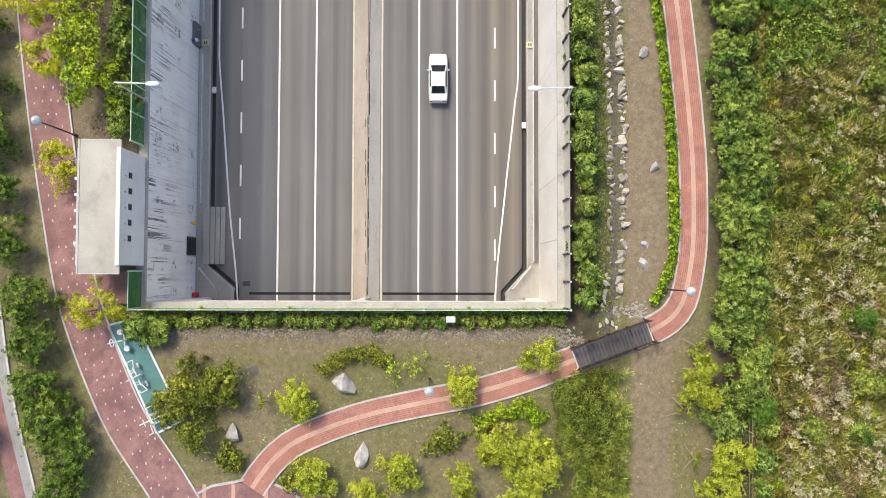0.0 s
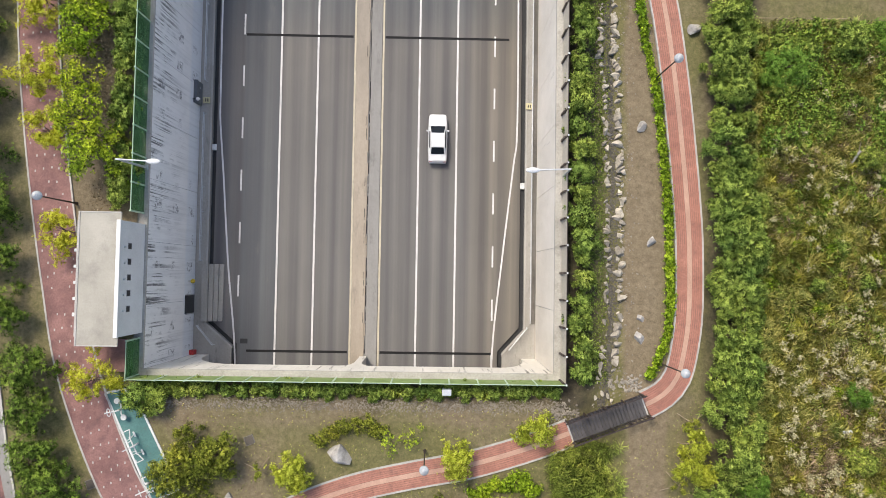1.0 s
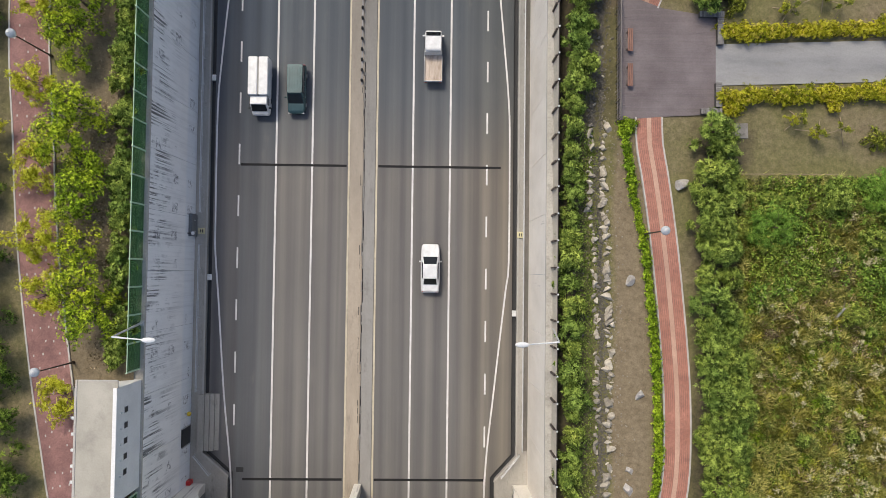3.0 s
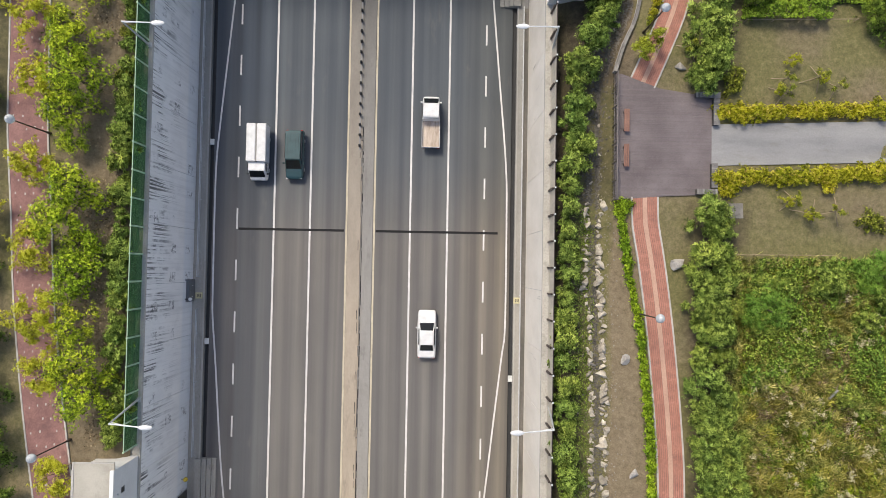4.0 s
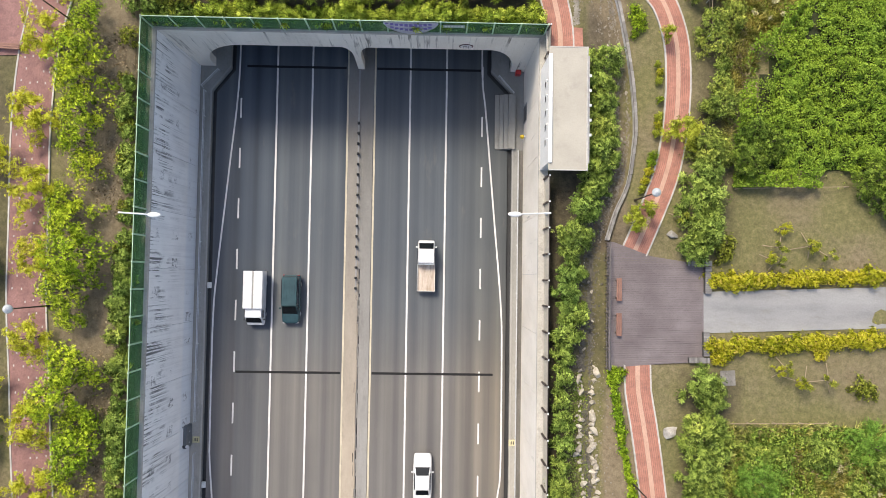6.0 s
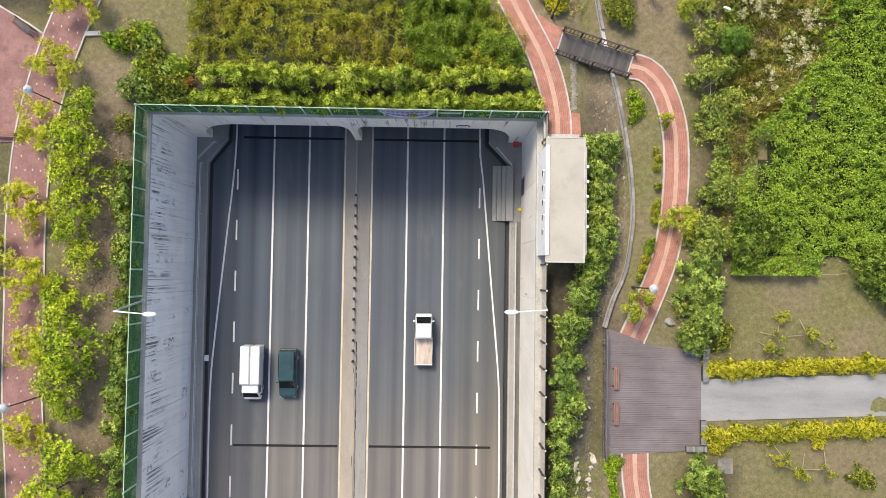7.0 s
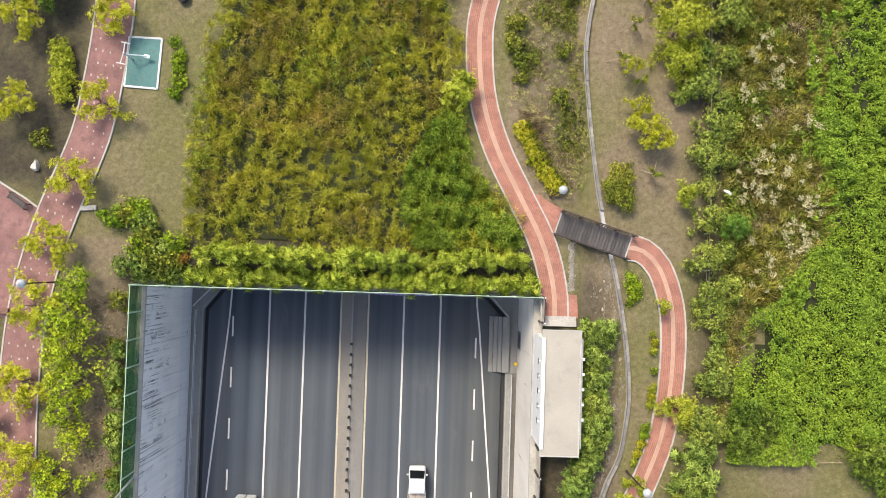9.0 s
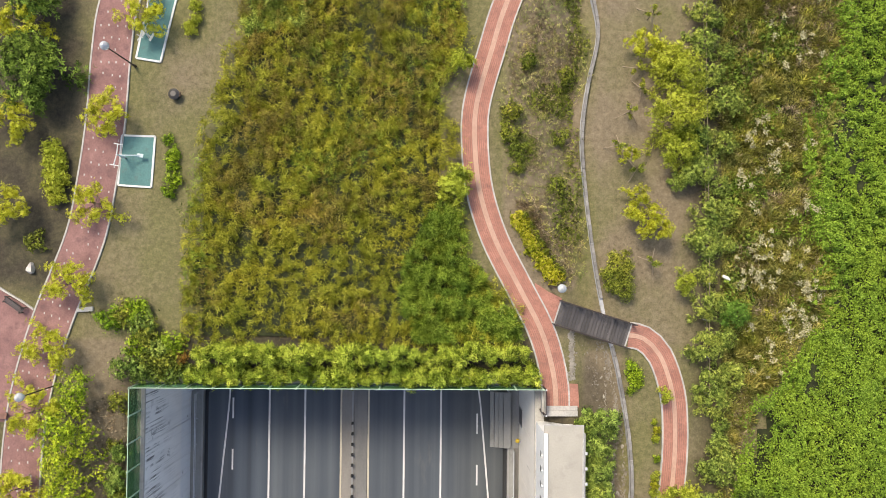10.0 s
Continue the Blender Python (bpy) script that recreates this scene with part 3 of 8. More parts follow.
bump(nt, b, tuft, 0.6, 0.08)
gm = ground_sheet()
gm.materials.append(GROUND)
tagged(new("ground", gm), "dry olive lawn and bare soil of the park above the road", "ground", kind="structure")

# ---- paths ----


def path(name, points, half, label, core, kerb=0.13, middle=None, top=0.05, kerb_material=None):
    line = spline(points)
    ob = tagged(part(name, strip(line, -half + kerb, half - kerb, G - 0.25, G + top - 0.005), core), label, "path", kind="structure")
    part("kerb", strip(line, -half, -half + kerb, G - 0.3, G + top + 0.03), kerb_material or KERB, ob)
    part("kerb", strip(line, half - kerb, half, G - 0.3, G + top + 0.03), kerb_material or KERB, ob)
    if middle:
        part("middle_band", strip(line, -middle, middle, G, G + top), PINK_PAVE, ob)
        edge, k = half - kerb, 0
        while middle + 0.16 * k < edge - 0.05:
            for s in (-1, 1):
                o = s * (middle + 0.16 * k)
                part("paving_joint", strip(line, o - 0.014, o + 0.014, G, G + top + 0.002), JOINT, ob)
            k += 1
    return ob


BIKE = [(-8, -28), (-12, -21), (-14.9, -16.2), (-18.5, -10.6), (-21.7, -2.6), (-23.2, 4.6), (-24.5, 12.7), (-25.5, 21.1), (-26.0, 28.5), (-26.5, 35.2), (-26.6, 42), (-26.7, 49.3), (-26.3, 55.6), (-25.3, 60.5), (-24.1, 64.4), (-21.9, 70.3), (-21.0, 75.2), (-20.42, 80.0), (-20.1, 85.2), (-19.45, 89.9), (-17.0, 97), (-14, 106)]
bike_path = path("bike_path", BIKE, 1.65, "maroon paved cycle path with rows of small white dots", MAROON)
path("red_path_south", [(22.1, -4.4), (23.5, -3.6), (24.6, -2.2), (25.2, 0.3), (25.5, 3.2), (25.5, 8.2), (25.22, 12.6), (24.95, 15.6), (24.58, 19.3), (24.1, 23.2), (23.66, 26.2), (23.27, 28.5), (23.2, 30.7)], 1.13, "curving red paved footpath with a paler middle band", RED_PAVE, middle=0.2)
path("red_path_west", [(16.2, -6.65), (13.0, -7.85), (8.6, -9.15), (4.4, -9.95), (0.3, -10.85), (-3.2, -12.0), (-5.7, -13.2), (-7.3, -14.7), (-8.5, -16.4)], 1.1, "curving red paved footpath with a paler middle band", RED_PAVE, middle=0.2)
path("red_path_north", [(22.95, 40.05), (23.85, 42.1), (25.4, 46), (26.1, 48.9), (26.42, 51.4), (26.57, 54.5), (26.35, 57.9), (25.3, 61.0), (23.9, 62.4), (22.7, 62.65)], 1.1, "curving red paved footpath with a paler middle band", RED_PAVE, middle=0.2)
path("red_path_main", [(18, 103), (15.3, 96.5), (12.5, 90.5), (11.1, 86), (9.95, 81.7), (9.82, 78.4), (10.25, 74.5), (11.5, 70.6), (13.5, 66.7), (15.25, 63.4), (16.15, 60.8), (16.6, 58.5), (16.68, 56.8)], 1.16, "winding red paved footpath with a paler middle band", RED_PAVE, middle=0.22)

# ---- road markings and median ----
Z = 0.004


def mark(name, bm, material=None):
    return part(name, bm, material or WHITE_LINE, road)


for k in range(-2, 18):
    y = 28.1 + 5.0 * (k - 6)
    if 1.0 < y < 54:
        mark("dash", boxes((-12.98, -12.82, y, y + 2.0, Z - 0.01, Z)))
for k in range(-2, 18):
    y = 26.4 + 5.05 * (k - 6)
    if SOUTH - 2 < y < NORTH + 2:
        mark("dash", boxes((10.96, 11.12, y, y + 2.0, Z - 0.01, Z)))
for x in (-9.36, -5.88, 3.84, 7.46):
    mark("lane_line", boxes((x - 0.09, x + 0.09, SOUTH - FAR, NORTH + FAR, Z - 0.01, Z)))
for pts in ([(-13.05, -12), (-13.05, -2.5), (-13.9, 6), (-14.6, 14.9), (-15.0, 19.5), (-15.06, 22), (-15.08, 33), (-14.8, 38), (-13.9, 48), (-13.15, 57), (-13.1, 68)],
            [(11.1, -12), (11.1, -2), (11.95, 7), (13.0, 16.5), (13.25, 19), (13.25, 30), (13.1, 35), (12.3, 44), (11.35, 54.6), (11.0, 58), (11, 68)]):
    mark("edge_line", strip(spline(pts, 1.5), -0.08, 0.08, Z - 0.01, Z + 0.001))
for x in (-2.34, 0.34):
    mark("edge_line", boxes((x - 0.09, x + 0.09, SOUTH - FAR, NORTH + FAR, Z - 0.01, Z)), YELLOW_LINE)
for y, x0, x1 in ((28.1, -12.75, 12.4), (-1.98, -12.0, 11.0), (58.3, -12.4, 10.9)):
    for a, c in ((x0, -2.55), (0.5, x1)):
        mark("tar_joint", boxes((a, c, y - 0.11, y + 0.12, 0, Z + 0.002)), TAR)
mark("drain_grate", boxes((-12.6, -11.9, -1.3, -0.85, 0, 0.01)), DARK)

median = tagged(part("median", boxes((-2.22, -1.04, SOUTH - FAR, NORTH + FAR, -0.3, 0.10), bevel=0.02), MEDIAN_TAN), "low tan and grey concrete median between the carriageways", "median", kind="structure")
part("grey_half", boxes((-0.76, 0.22, SOUTH - FAR, NORTH + FAR, -0.3, 0.09), bevel=0.02), MEDIAN_GREY, median)
part("gap", boxes((-1.04, -0.76, SOUTH - FAR, NORTH + FAR, -0.3, 0.03)), MEDIAN_GREY, median)
rnd = random.Random(4)
y = SOUTH
while y < 38:  # broken edging stones and dark filler in the gap of the southern half
    n = rnd.uniform(0.5, 1.4)
    x = -1.06 + rnd.uniform(-0.05, 0.05)
    part("edging", boxes((x, x + rnd.uniform(0.08, 0.15), y, y + n - rnd.uniform(0.03, 0.12), 0.0, 0.13), bevel=0.015), MEDIAN_TAN, median)
    x = -0.84 + rnd.uniform(-0.05, 0.04)
    part("joint_filler", boxes((x - rnd.uniform(0.03, 0.09), x, y + rnd.uniform(0, 0.3), y + n, 0.0, 0.075)), TAR, median)
    if rnd.random() < 0.3:
        x = -1.14 + rnd.uniform(-0.03, 0.03)
        part("joint_filler", boxes((x - 0.03, x + 0.015, y, y + n * 0.8, 0.05, 0.104)), TAR, median)
    y += n
part("rail_strip", boxes((-1.27, -1.13, 36, NORTH + FAR, 0.0, 0.14), bevel=0.01), CEMENT, median)
post = boxes((-0.1, 0.1, -0.11, 0.11, 0.0, 0.4), bevel=0.02)
box(post, -0.04, 0.04, -0.04, 0.04, 0.4, 0.62)
first = thing("delineator_post", "short dark delineator post on the median strip", "post", pose(-1.2, 36.4, 0.12), "delineator posts on the median")
part("body", post, DARK, first)
for k in range(1, 17):
    copy_thing(first, pose(-1.2, 36.4 + 1.02 * k, 0.12))

# ---- walkway rails, steps and wall fittings ----


def handrail(points, z, label, gap=2.1, posts=True):
    rail = thing("handrail", label, "handrail", pose(0, 0, 0), "service walkway handrails")
    a, c = Vector((*points[0], z)), Vector((*points[1], z))
    bm = rod(bmesh.new(), a + Vector((0, 0, 0.75)), c + Vector((0, 0, 0.75)), 0.05, sides=6)
    part("rail", rod(bm, a + Vector((0, 0, 0.4)), c + Vector((0, 0, 0.4)), 0.025, sides=6), STEEL, rail)
    n = max(1, int((c - a).length / gap))
    for k in range(n + 1):
        p = a.lerp(c, k / n)
        part("post", rod(bmesh.new(), p, p + Vector((0, 0, 0.77)), 0.03, sides=6), STEEL, rail)


handrail([(-16.3, 6.4), (-16.3, 20.3)], 0.22, "long grey pipe handrail on the walkway", 2.3)
handrail([(-16.3, 23.4), (-16.3, 55.6)], 0.22, "long grey pipe handrail on the walkway", 2.3)
handrail([(14.58, 1.0), (14.58, 50.2)], 0.22, "long grey pipe handrail on the walkway", 2.3)
handrail([(-16.4, 0.4), (-14.9, -1.4)], 0.22, "short slanting grey pipe handrail at the tunnel mouth", 1.2)
handrail([(-16.6, 56.0), (-15.0, 57.7)], 0.22, "short slanting grey pipe handrail at the tunnel mouth", 1.2)
handrail([(14.3, 0.6), (12.6, -1.5)], 0.22, "short slanting grey pipe handrail at the tunnel mouth", 1.2)
handrail([(14.1, 55.9), (12.6, 57.6)], 0.22, "short slanting grey pipe handrail at the tunnel mouth", 1.2)


def steps(name, x_wall, x_road, y0, y1, material):
    """A landing below the door with three long treads down to the road."""
    s = 1 if x_road > x_wall else -1
    x_land = x_road - s * 1.3
    ob = tagged(part(name, boxes((min(x_wall, x_land), max(x_wall, x_land), y0, y1, -0.1, 0.62), bevel=0.015), material), "grey concrete landing with long steps down to the road", "steps", kind="structure")
    for k in range(3):
        a, c = sorted((x_land + s * 0.43 * k + s * 0.02, x_land + s * 0.43 * (k + 1)))
        part("tread", boxes((a, c, y0, y1, -0.1, 0.46 - 0.16 * k), bevel=0.015), material, ob)
    return ob


steps("steps_west", -16.15, -14.25, 0.75, 6.1, SIDEWALK)
steps("steps_east", 14.3, 12.3, 50.4, 55.85, SIDEWALK)
for x, y0, y1 in ((WEST, 1.55, 3.2), (EAST, 52.9, 54.5)):
    s = 1 if x < 0 else -1
    a, c = sorted((x + s * 0.01, x - s * 0.1))
    # solid near-black panel: the dark inside of the doorway is painted on
    d = tagged(part("door_1", boxes((a, c, y0, y1, 0.24, 2.3)), GLASS_DARK), "dark open doorway in the retaining wall", "door", kind="structure")
    for y in (y0 - 0.1, y1):
        a, c = sorted((x + s * 0.04, x - s * 0.02))
        part("door_frame", boxes((a, c, y, y + 0.1, 0.24, 2.4)), CONCRETE, d)

cab = thing("control_cabinet", "dark grey wall-mounted control cabinet with two doors", "cabinet", pose(WEST, 22.1, 0))
part("body", boxes((-0.12, 0.22, -1.05, 1.05, 0.3, 1.75), bevel=0.02), plain("dark_grey_steel", (0.10, 0.11, 0.12), 0.5), cab)
for y in (-1.0, 0.03):
    d = part("door", boxes((0.22, 0.245, y, y + 0.97, 0.36, 1.69), bevel=0.008), plain("grey_steel", (0.13, 0.14, 0.15), 0.5), cab)
    part("handle", boxes((0.245, 0.28, y + 0.4, y + 0.46, 0.95, 1.15)), LAMP_WHITE, d, "small white handle")
dome = thing("camera_dome", "small white security camera dome on a wall bracket", "camera", pose(WEST, 21.3, 1.9))
part("bracket", boxes((-0.15, 0.3, -0.05, 0.05, -0.05, 0.05)), DARK, dome)
bm = bmesh.new()
bmesh.ops.create_uvsphere(bm, u_segments=12, v_segments=8, radius=0.17, matrix=Matrix.Translation((0.38, 0, 0)))
part("housing", bm, LAMP_WHITE, dome, smooth=True)


def sign_block(x, y, label):
    ob = thing("marker_sign", label, "sign", pose(x, y, 0.22), "walkway marker signs")
    part("plate", boxes((-0.33, 0.33, -0.3, 0.3, 0.08, 0.16), bevel=0.015), plain("cream_sign_paint", (0.55, 0.50, 0.30), 0.6), ob)
    for o in (-0.13, 0.07):
        part("bar", boxes((o, o + 0.1, -0.15, 0.15, 0.16, 0.164)), DARK, ob, "dark printed bar")
    part("stub", boxes((-0.1, 0.1, -0.1, 0.1, 0.0, 0.08)), STEEL, ob)


sign_block(-15.75 - 0.5, 21.6, "cream marker plate with two dark bars on the walkway kerb")
sign_block(14.32, 21.6, "cream marker plate with two dark bars on the walkway kerb")
for x, y in ((-15.5, 17.2), (-15.5, 36.5), (13.81, 14.0)):
    ob = thing("channel_cover", "small white concrete cover over the drainage channel", "drain cover", pose(x, y, -0.05))
    part("slab", boxes((-0.21, 0.21, -0.28, 0.28, -0.2, 0.12), bevel=0.02), PAINT_WHITE, ob)


def extinguisher(x, y, z, s):
    ob = thing("fire_extinguisher_box", "red fire extinguisher box at the tunnel mouth", "fire equipment", pose(x, y, z))
    part("case", boxes((-0.25, 0.25, -0.2, 0.2, 0.0, 0.8), bevel=0.02), plain("red_enamel", (0.50, 0.03, 0.03), 0.4), ob)
    part("door", boxes((-0.2, 0.2, -0.22 if s < 0 else 0.2, -0.2 if s < 0 else 0.22, 0.06, 0.74)), plain("dark_red_enamel", (0.35, 0.03, 0.03), 0.4), ob)


extinguisher(-16.8, SOUTH + 0.25, 0.22, 1)
extinguisher(14.5, NORTH - 0.25, 0.22, -1)
for x, y, s in ((WEST, 4.5, 1), (EAST, 51.4, -1)):
    ob = thing("warning_lamp", "yellow warning lamp on the retaining wall", "lamp", pose(x, y, 1.6))
    part("bracket", boxes((min(-s * 0.15, s * 0.2), max(-s * 0.15, s * 0.2), -0.05, 0.05, -0.04, 0.04)), STEEL, ob)
    bm = bmesh.new()
    bmesh.ops.create_uvsphere(bm, u_segments=10, v_segments=6, radius=0.22, matrix=Matrix.Translation((s * 0.32, 0, 0)))
    part("lens", bm, plain("yellow_enamel", (0.60, 0.42, 0.03), 0.4), ob, smooth=True)

# ---- fences on the wall tops ----
MESH_GREEN, nt, b = node_mat("green_netting")
c = ramp(nt, noise_tex(nt, 1.2, detail=6), [(0.3, (0.036, 0.145, 0.042)), (0.7, (0.10, 0.275, 0.09))])
nt.links.new(c, b.inputs["Base Color"])
b.inputs["Roughness"].default_value, b.inputs["Alpha"].default_value = 0.7, 0.56
MESH_PALE, nt, b = node_mat("pale_green_netting")
c = ramp(nt, noise_tex(nt, 1.2, detail=6), [(0.3, (0.20, 0.30, 0.09)), (0.7, (0.32, 0.42, 0.16))])
nt.links.new(c, b.inputs["Base Color"])
b.inputs["Roughness"].default_value, b.inputs["Alpha"].default_value = 0.7, 0.8
BEIGE = surface("beige_metal_panel", (0.42, 0.385, 0.32), (0.55, 0.505, 0.43), 0.6, 8, 0.7, 0.1, (1, 1, 0.4), stain=(0.3, 0.28, 0.25))


def fence(a, c, height, panel, post, label, gap=2.15, cap=None):
    """Posts, one panel a bay and a top rail between two points on the wall top."""
    ob = thing("fence", label, "fence", pose(0, 0, 0), "fences on the wall tops")
    a, c = Vector((*a, TOP)), Vector((*c, TOP))
    n = max(1, round((c - a).length / gap))
    d = (c - a) / n
    side = d.normalized().cross(Vector((0, 0, 1)))
    up = Vector((0, 0, height))
    for k in range(n + 1):
        p = a + d * k
        q = part("post", rod(bmesh.new(), p, p + up * 1.04, 0.075, sides=6), post, ob)
        if cap:
            bm = boxes((p.x - 0.06, p.x + 0.06, p.y - 0.06, p.y + 0.06, TOP + height * 1.04, TOP + height * 1.04 + 0.08))
            part("cap", bm, cap, q, "small pale cap")
            part("bracket", boxes((p.x - 0.16, p.x - 0.02, p.y - 0.07, p.y + 0.07, TOP, TOP + height * 0.75)), post, q)
        if k < n:
            bm = bmesh.new()
            q = p + d
            w = side * 0.012
            lo, hi = Vector((0, 0, 0.04)), up
            vs = [bm.verts.new(v) for v in (p + w + lo, q + w + lo, q + w + hi, p + w + hi, p - w + lo, q - w + lo, q - w + hi, p - w + hi)]
            for f in ((0, 1, 2, 3), (4, 7, 6, 5), (3, 2, 6, 7), (0, 4, 5, 1)):
                bm.faces.new([vs[i] for i in f])
            part("panel", bm, panel, ob)
    part("top_rail", rod(bmesh.new(), a + up, c + up, 0.035, sides=6), post, ob)


GREEN_LABEL = "green netting fence with pale posts on the concrete wall"
fence((WEST - BATTER - 0.25, 9.95), (WEST - BATTER - 0.25, NORTH + 0.1), 2.3, MESH_GREEN, PALE_GREEN, GREEN_LABEL)
fence((WEST - BATTER - 0.25, SOUTH - 0.4), (WEST - BATTER - 0.25, 0.1), 2.3, MESH_GREEN, PALE_GREEN, GREEN_LABEL)
fence((WEST - BATTER - 0.25, SOUTH - 0.45), (EAST + 0.5, SOUTH - 0.45), 2.3, MESH_PALE, PALE_GREEN, "pale green netting fence above the tunnel portal")
fence((WEST - BATTER - 0.25, NORTH + 0.15), (EAST + 0.3, NORTH + 0.15), 2.3, MESH_GREEN, PALE_GREEN, "green netting fence above the tunnel portal")
fence((EAST + 0.5, SOUTH - 0.4), (EAST + 0.5, 46.0), 2.25, BEIGE, BROWN_STEEL, "beige metal panel fence with dark braced posts", 2.15, PAINT_WHITE)
fence((EAST + 0.5, 56.3), (EAST + 0.5, NORTH + 0.15), 2.25, BEIGE, BROWN_STEEL, "beige metal panel fence with dark braced posts", 2.0, PAINT_WHITE)

banner = thing("banner", "white and purple printed cloth banner tied to the fence", "banner", pose(4.2, NORTH + 0.1, TOP + 0.88))
bm = bmesh.new()
n = 16
top = [bm.verts.new((-2.25 + 4.5 * k / n, 0.0, 1.38)) for k in range(n + 1)]
low = [bm.verts.new((-2.25 + 4.5 * k / n, -0.1 - 0.14 * math.sin(math.pi * k / n), 1.2 - 1.75 * math.sin(math.pi * k / n) ** 0.6)) for k in range(n + 1)]
for k in range(n):
    bm.faces.new((top[k], top[k + 1], low[k + 1], low[k]))
bmesh.ops.solidify(bm, geom=bm.faces[:], thickness=0.01)
part("cloth", bm, plain("white_purple_cloth", (0.66, 0.65, 0.74), 0.8), banner)
PURPLE = plain("purple_print", (0.20, 0.16, 0.42), 0.8)
for k in range(10):
    f = (k + 0.75) / 11.5
    dip = math.sin(math.pi * f) ** 0.6
    x = -2.25 + 4.5 * f
    for v, h in ((0.25, 0.5), (0.62, 0.4)):
        z = 1.38 - (0.18 + 1.75 * dip) * v
        yy = -(0.1 + 0.14 * dip) * v - 0.02
        if dip > 0.55 or v < 0.3:
            part("bar", boxes((x - 0.14, x + 0.14, yy - 0.02, yy + 0.015, z - h * 0.5 * dip, z + h * 0.4 * dip)), PURPLE, banner)
plate = thing("notice_plate", "grey notice plate with pale illegible bars on the fence", "sign", pose(7.75, NORTH + 0.1, TOP + 1.6))
part("plate", boxes((-0.9, 0.9, -0.03, 0.0, -0.3, 0.3)), plain("grey_green_plate", (0.25, 0.30, 0.27), 0.6), plate)
for k in range(6):
    part("bar", boxes((-0.78 + 0.27 * k, -0.6 + 0.27 * k, -0.036, -0.03, -0.14, 0.14)), PAINT_WHITE, plate)
limit = thing("limit_sign", "oval white sign with dark rim over the tunnel mouth", "sign", pose(8.98, NORTH, 7.3))
bm = bmesh.new()
bmesh.ops.create_cone(bm, cap_ends=True, segments=24, radius1=0.55, radius2=0.55, depth=0.05, matrix=Matrix.LocRotScale((0, -0.04, 0), Euler((radians(90), 0, 0)), (1.15, 0.9, 1)))
part("rim", bm, plain("dark_rim", (0.10, 0.05, 0.06), 0.6), limit)
bm = bmesh.new()
bmesh.ops.create_cone(bm, cap_ends=True, segments=24, radius1=0.46, radius2=0.46, depth=0.05, matrix=Matrix.LocRotScale((0, -0.06, 0), Euler((radians(90), 0, 0)), (1.15, 0.9, 1)))
part("face", bm, PAINT_WHITE, limit)
for k in range(3):
    part("bar", boxes((-0.27 + 0.2 * k, -0.13 + 0.2 * k, -0.09, -0.085, -0.12, 0.12)), DARK, limit)

# ---- the two service buildings ----


def service_building(m, label, covering):
    """Built with the windowed face along x = 0, looking to +x; the roof reaches from y = 0 to 9.8."""
    ob = thing("service_building", label, "building", m, "service buildings at the road wall")
    h = 2.65
    part("wall", boxes((-2.85, 0, 0.65, 9.2, -1.2, h)), WHITE_WALL, ob)
    r = part("roof", boxes((-3.08, 0.0, 0.0, 9.8, h, h + 0.14), bevel=0.02), covering, ob)
    part("parapet", boxes((-0.27, 0.03, 0.62, 9.23, h + 0.02, h + 0.3), bevel=0.02), WHITE_WALL, r, "white rendered parapet over the windows")
    part("rim", boxes((-3.1, -2.98, -0.02, 9.82, h + 0.1, h + 0.19), (-2.98, -0.01, -0.02, 0.07, h + 0.1, h + 0.17), (-2.98, -0.01, 9.73, 9.82, h + 0.1, h + 0.17), bevel=0.01), KERB, r)
    part("gutter", boxes((-3.26, -3.1, 0.65, 9.2, h - 0.12, h + 0.0), bevel=0.02), KERB, r)
    for k in range(5):
        y = 2.43 + 1.18 * k
        w = part("window", boxes((0.0, 0.015, y, y + 0.42, 1.05, 1.6)), GLASS_DARK, ob)
        part("frame", boxes((0.0, 0.022, y - 0.04, y + 0.46, 1.6, 1.64), (0.0, 0.022, y - 0.04, y + 0.46, 1.01, 1.05), (0.0, 0.02, y - 0.04, y, 1.05, 1.6), (0.0, 0.02, y + 0.42, y + 0.46, 1.05, 1.6)), STEEL, w)
        part("vent", rod(bmesh.new(), (0, y + 0.1, 2.15), (0.12, y + 0.1, 2.15), 0.08, sides=8), PAINT_WHITE, ob)
        part("spout", boxes((-3.42, -3.22, y - 0.3, y - 0.08, h - 0.1, h + 0.02), bevel=0.02), PAINT_WHITE, r)
    return ob


service_building(pose(-17.43, -0.12, G + 0.2), "white one-storey service building with a stained flat concrete roof", ROOF)
service_building(pose(EAST + 0.06, 55.95, G + 0.2, 0, 0, 180), "white one-storey service building with a clean flat concrete roof", ROOF_CLEAN)
structure("landing", boxes((15.5, 18.45, 56.45, 56.82, G - 0.3, G + 0.1), (15.5, 18.45, 56.0, 56.45, G - 0.3, G + 0.24), bevel=0.01), KERB, "pale concrete steps behind the service building", "steps")
structure("ledge_west", prism([(-20.4, -2.4), (-18.1, -2.4), (-18.1, 0.1), (-20.7, 0.1)], G - 0.2, G + 0.05), MAROON, "maroon paved forecourt beside the service building", "pavement")
box_ob = thing("junction_box", "small pale blue metal junction box behind the fence", "box", pose(6.6, SOUTH - 1.15, G))
part("case", boxes((-0.32, 0.32, -0.2, 0.2, -0.6, 0.95), bevel=0.03), plain("pale_blue_steel", (0.52, 0.60, 0.68), 0.5), box_ob)
part("lid", boxes((-0.35, 0.35, -0.23, 0.23, 0.95, 1.0), bevel=0.01), plain("pale_grey_steel", (0.5, 0.53, 0.56), 0.5), box_ob)


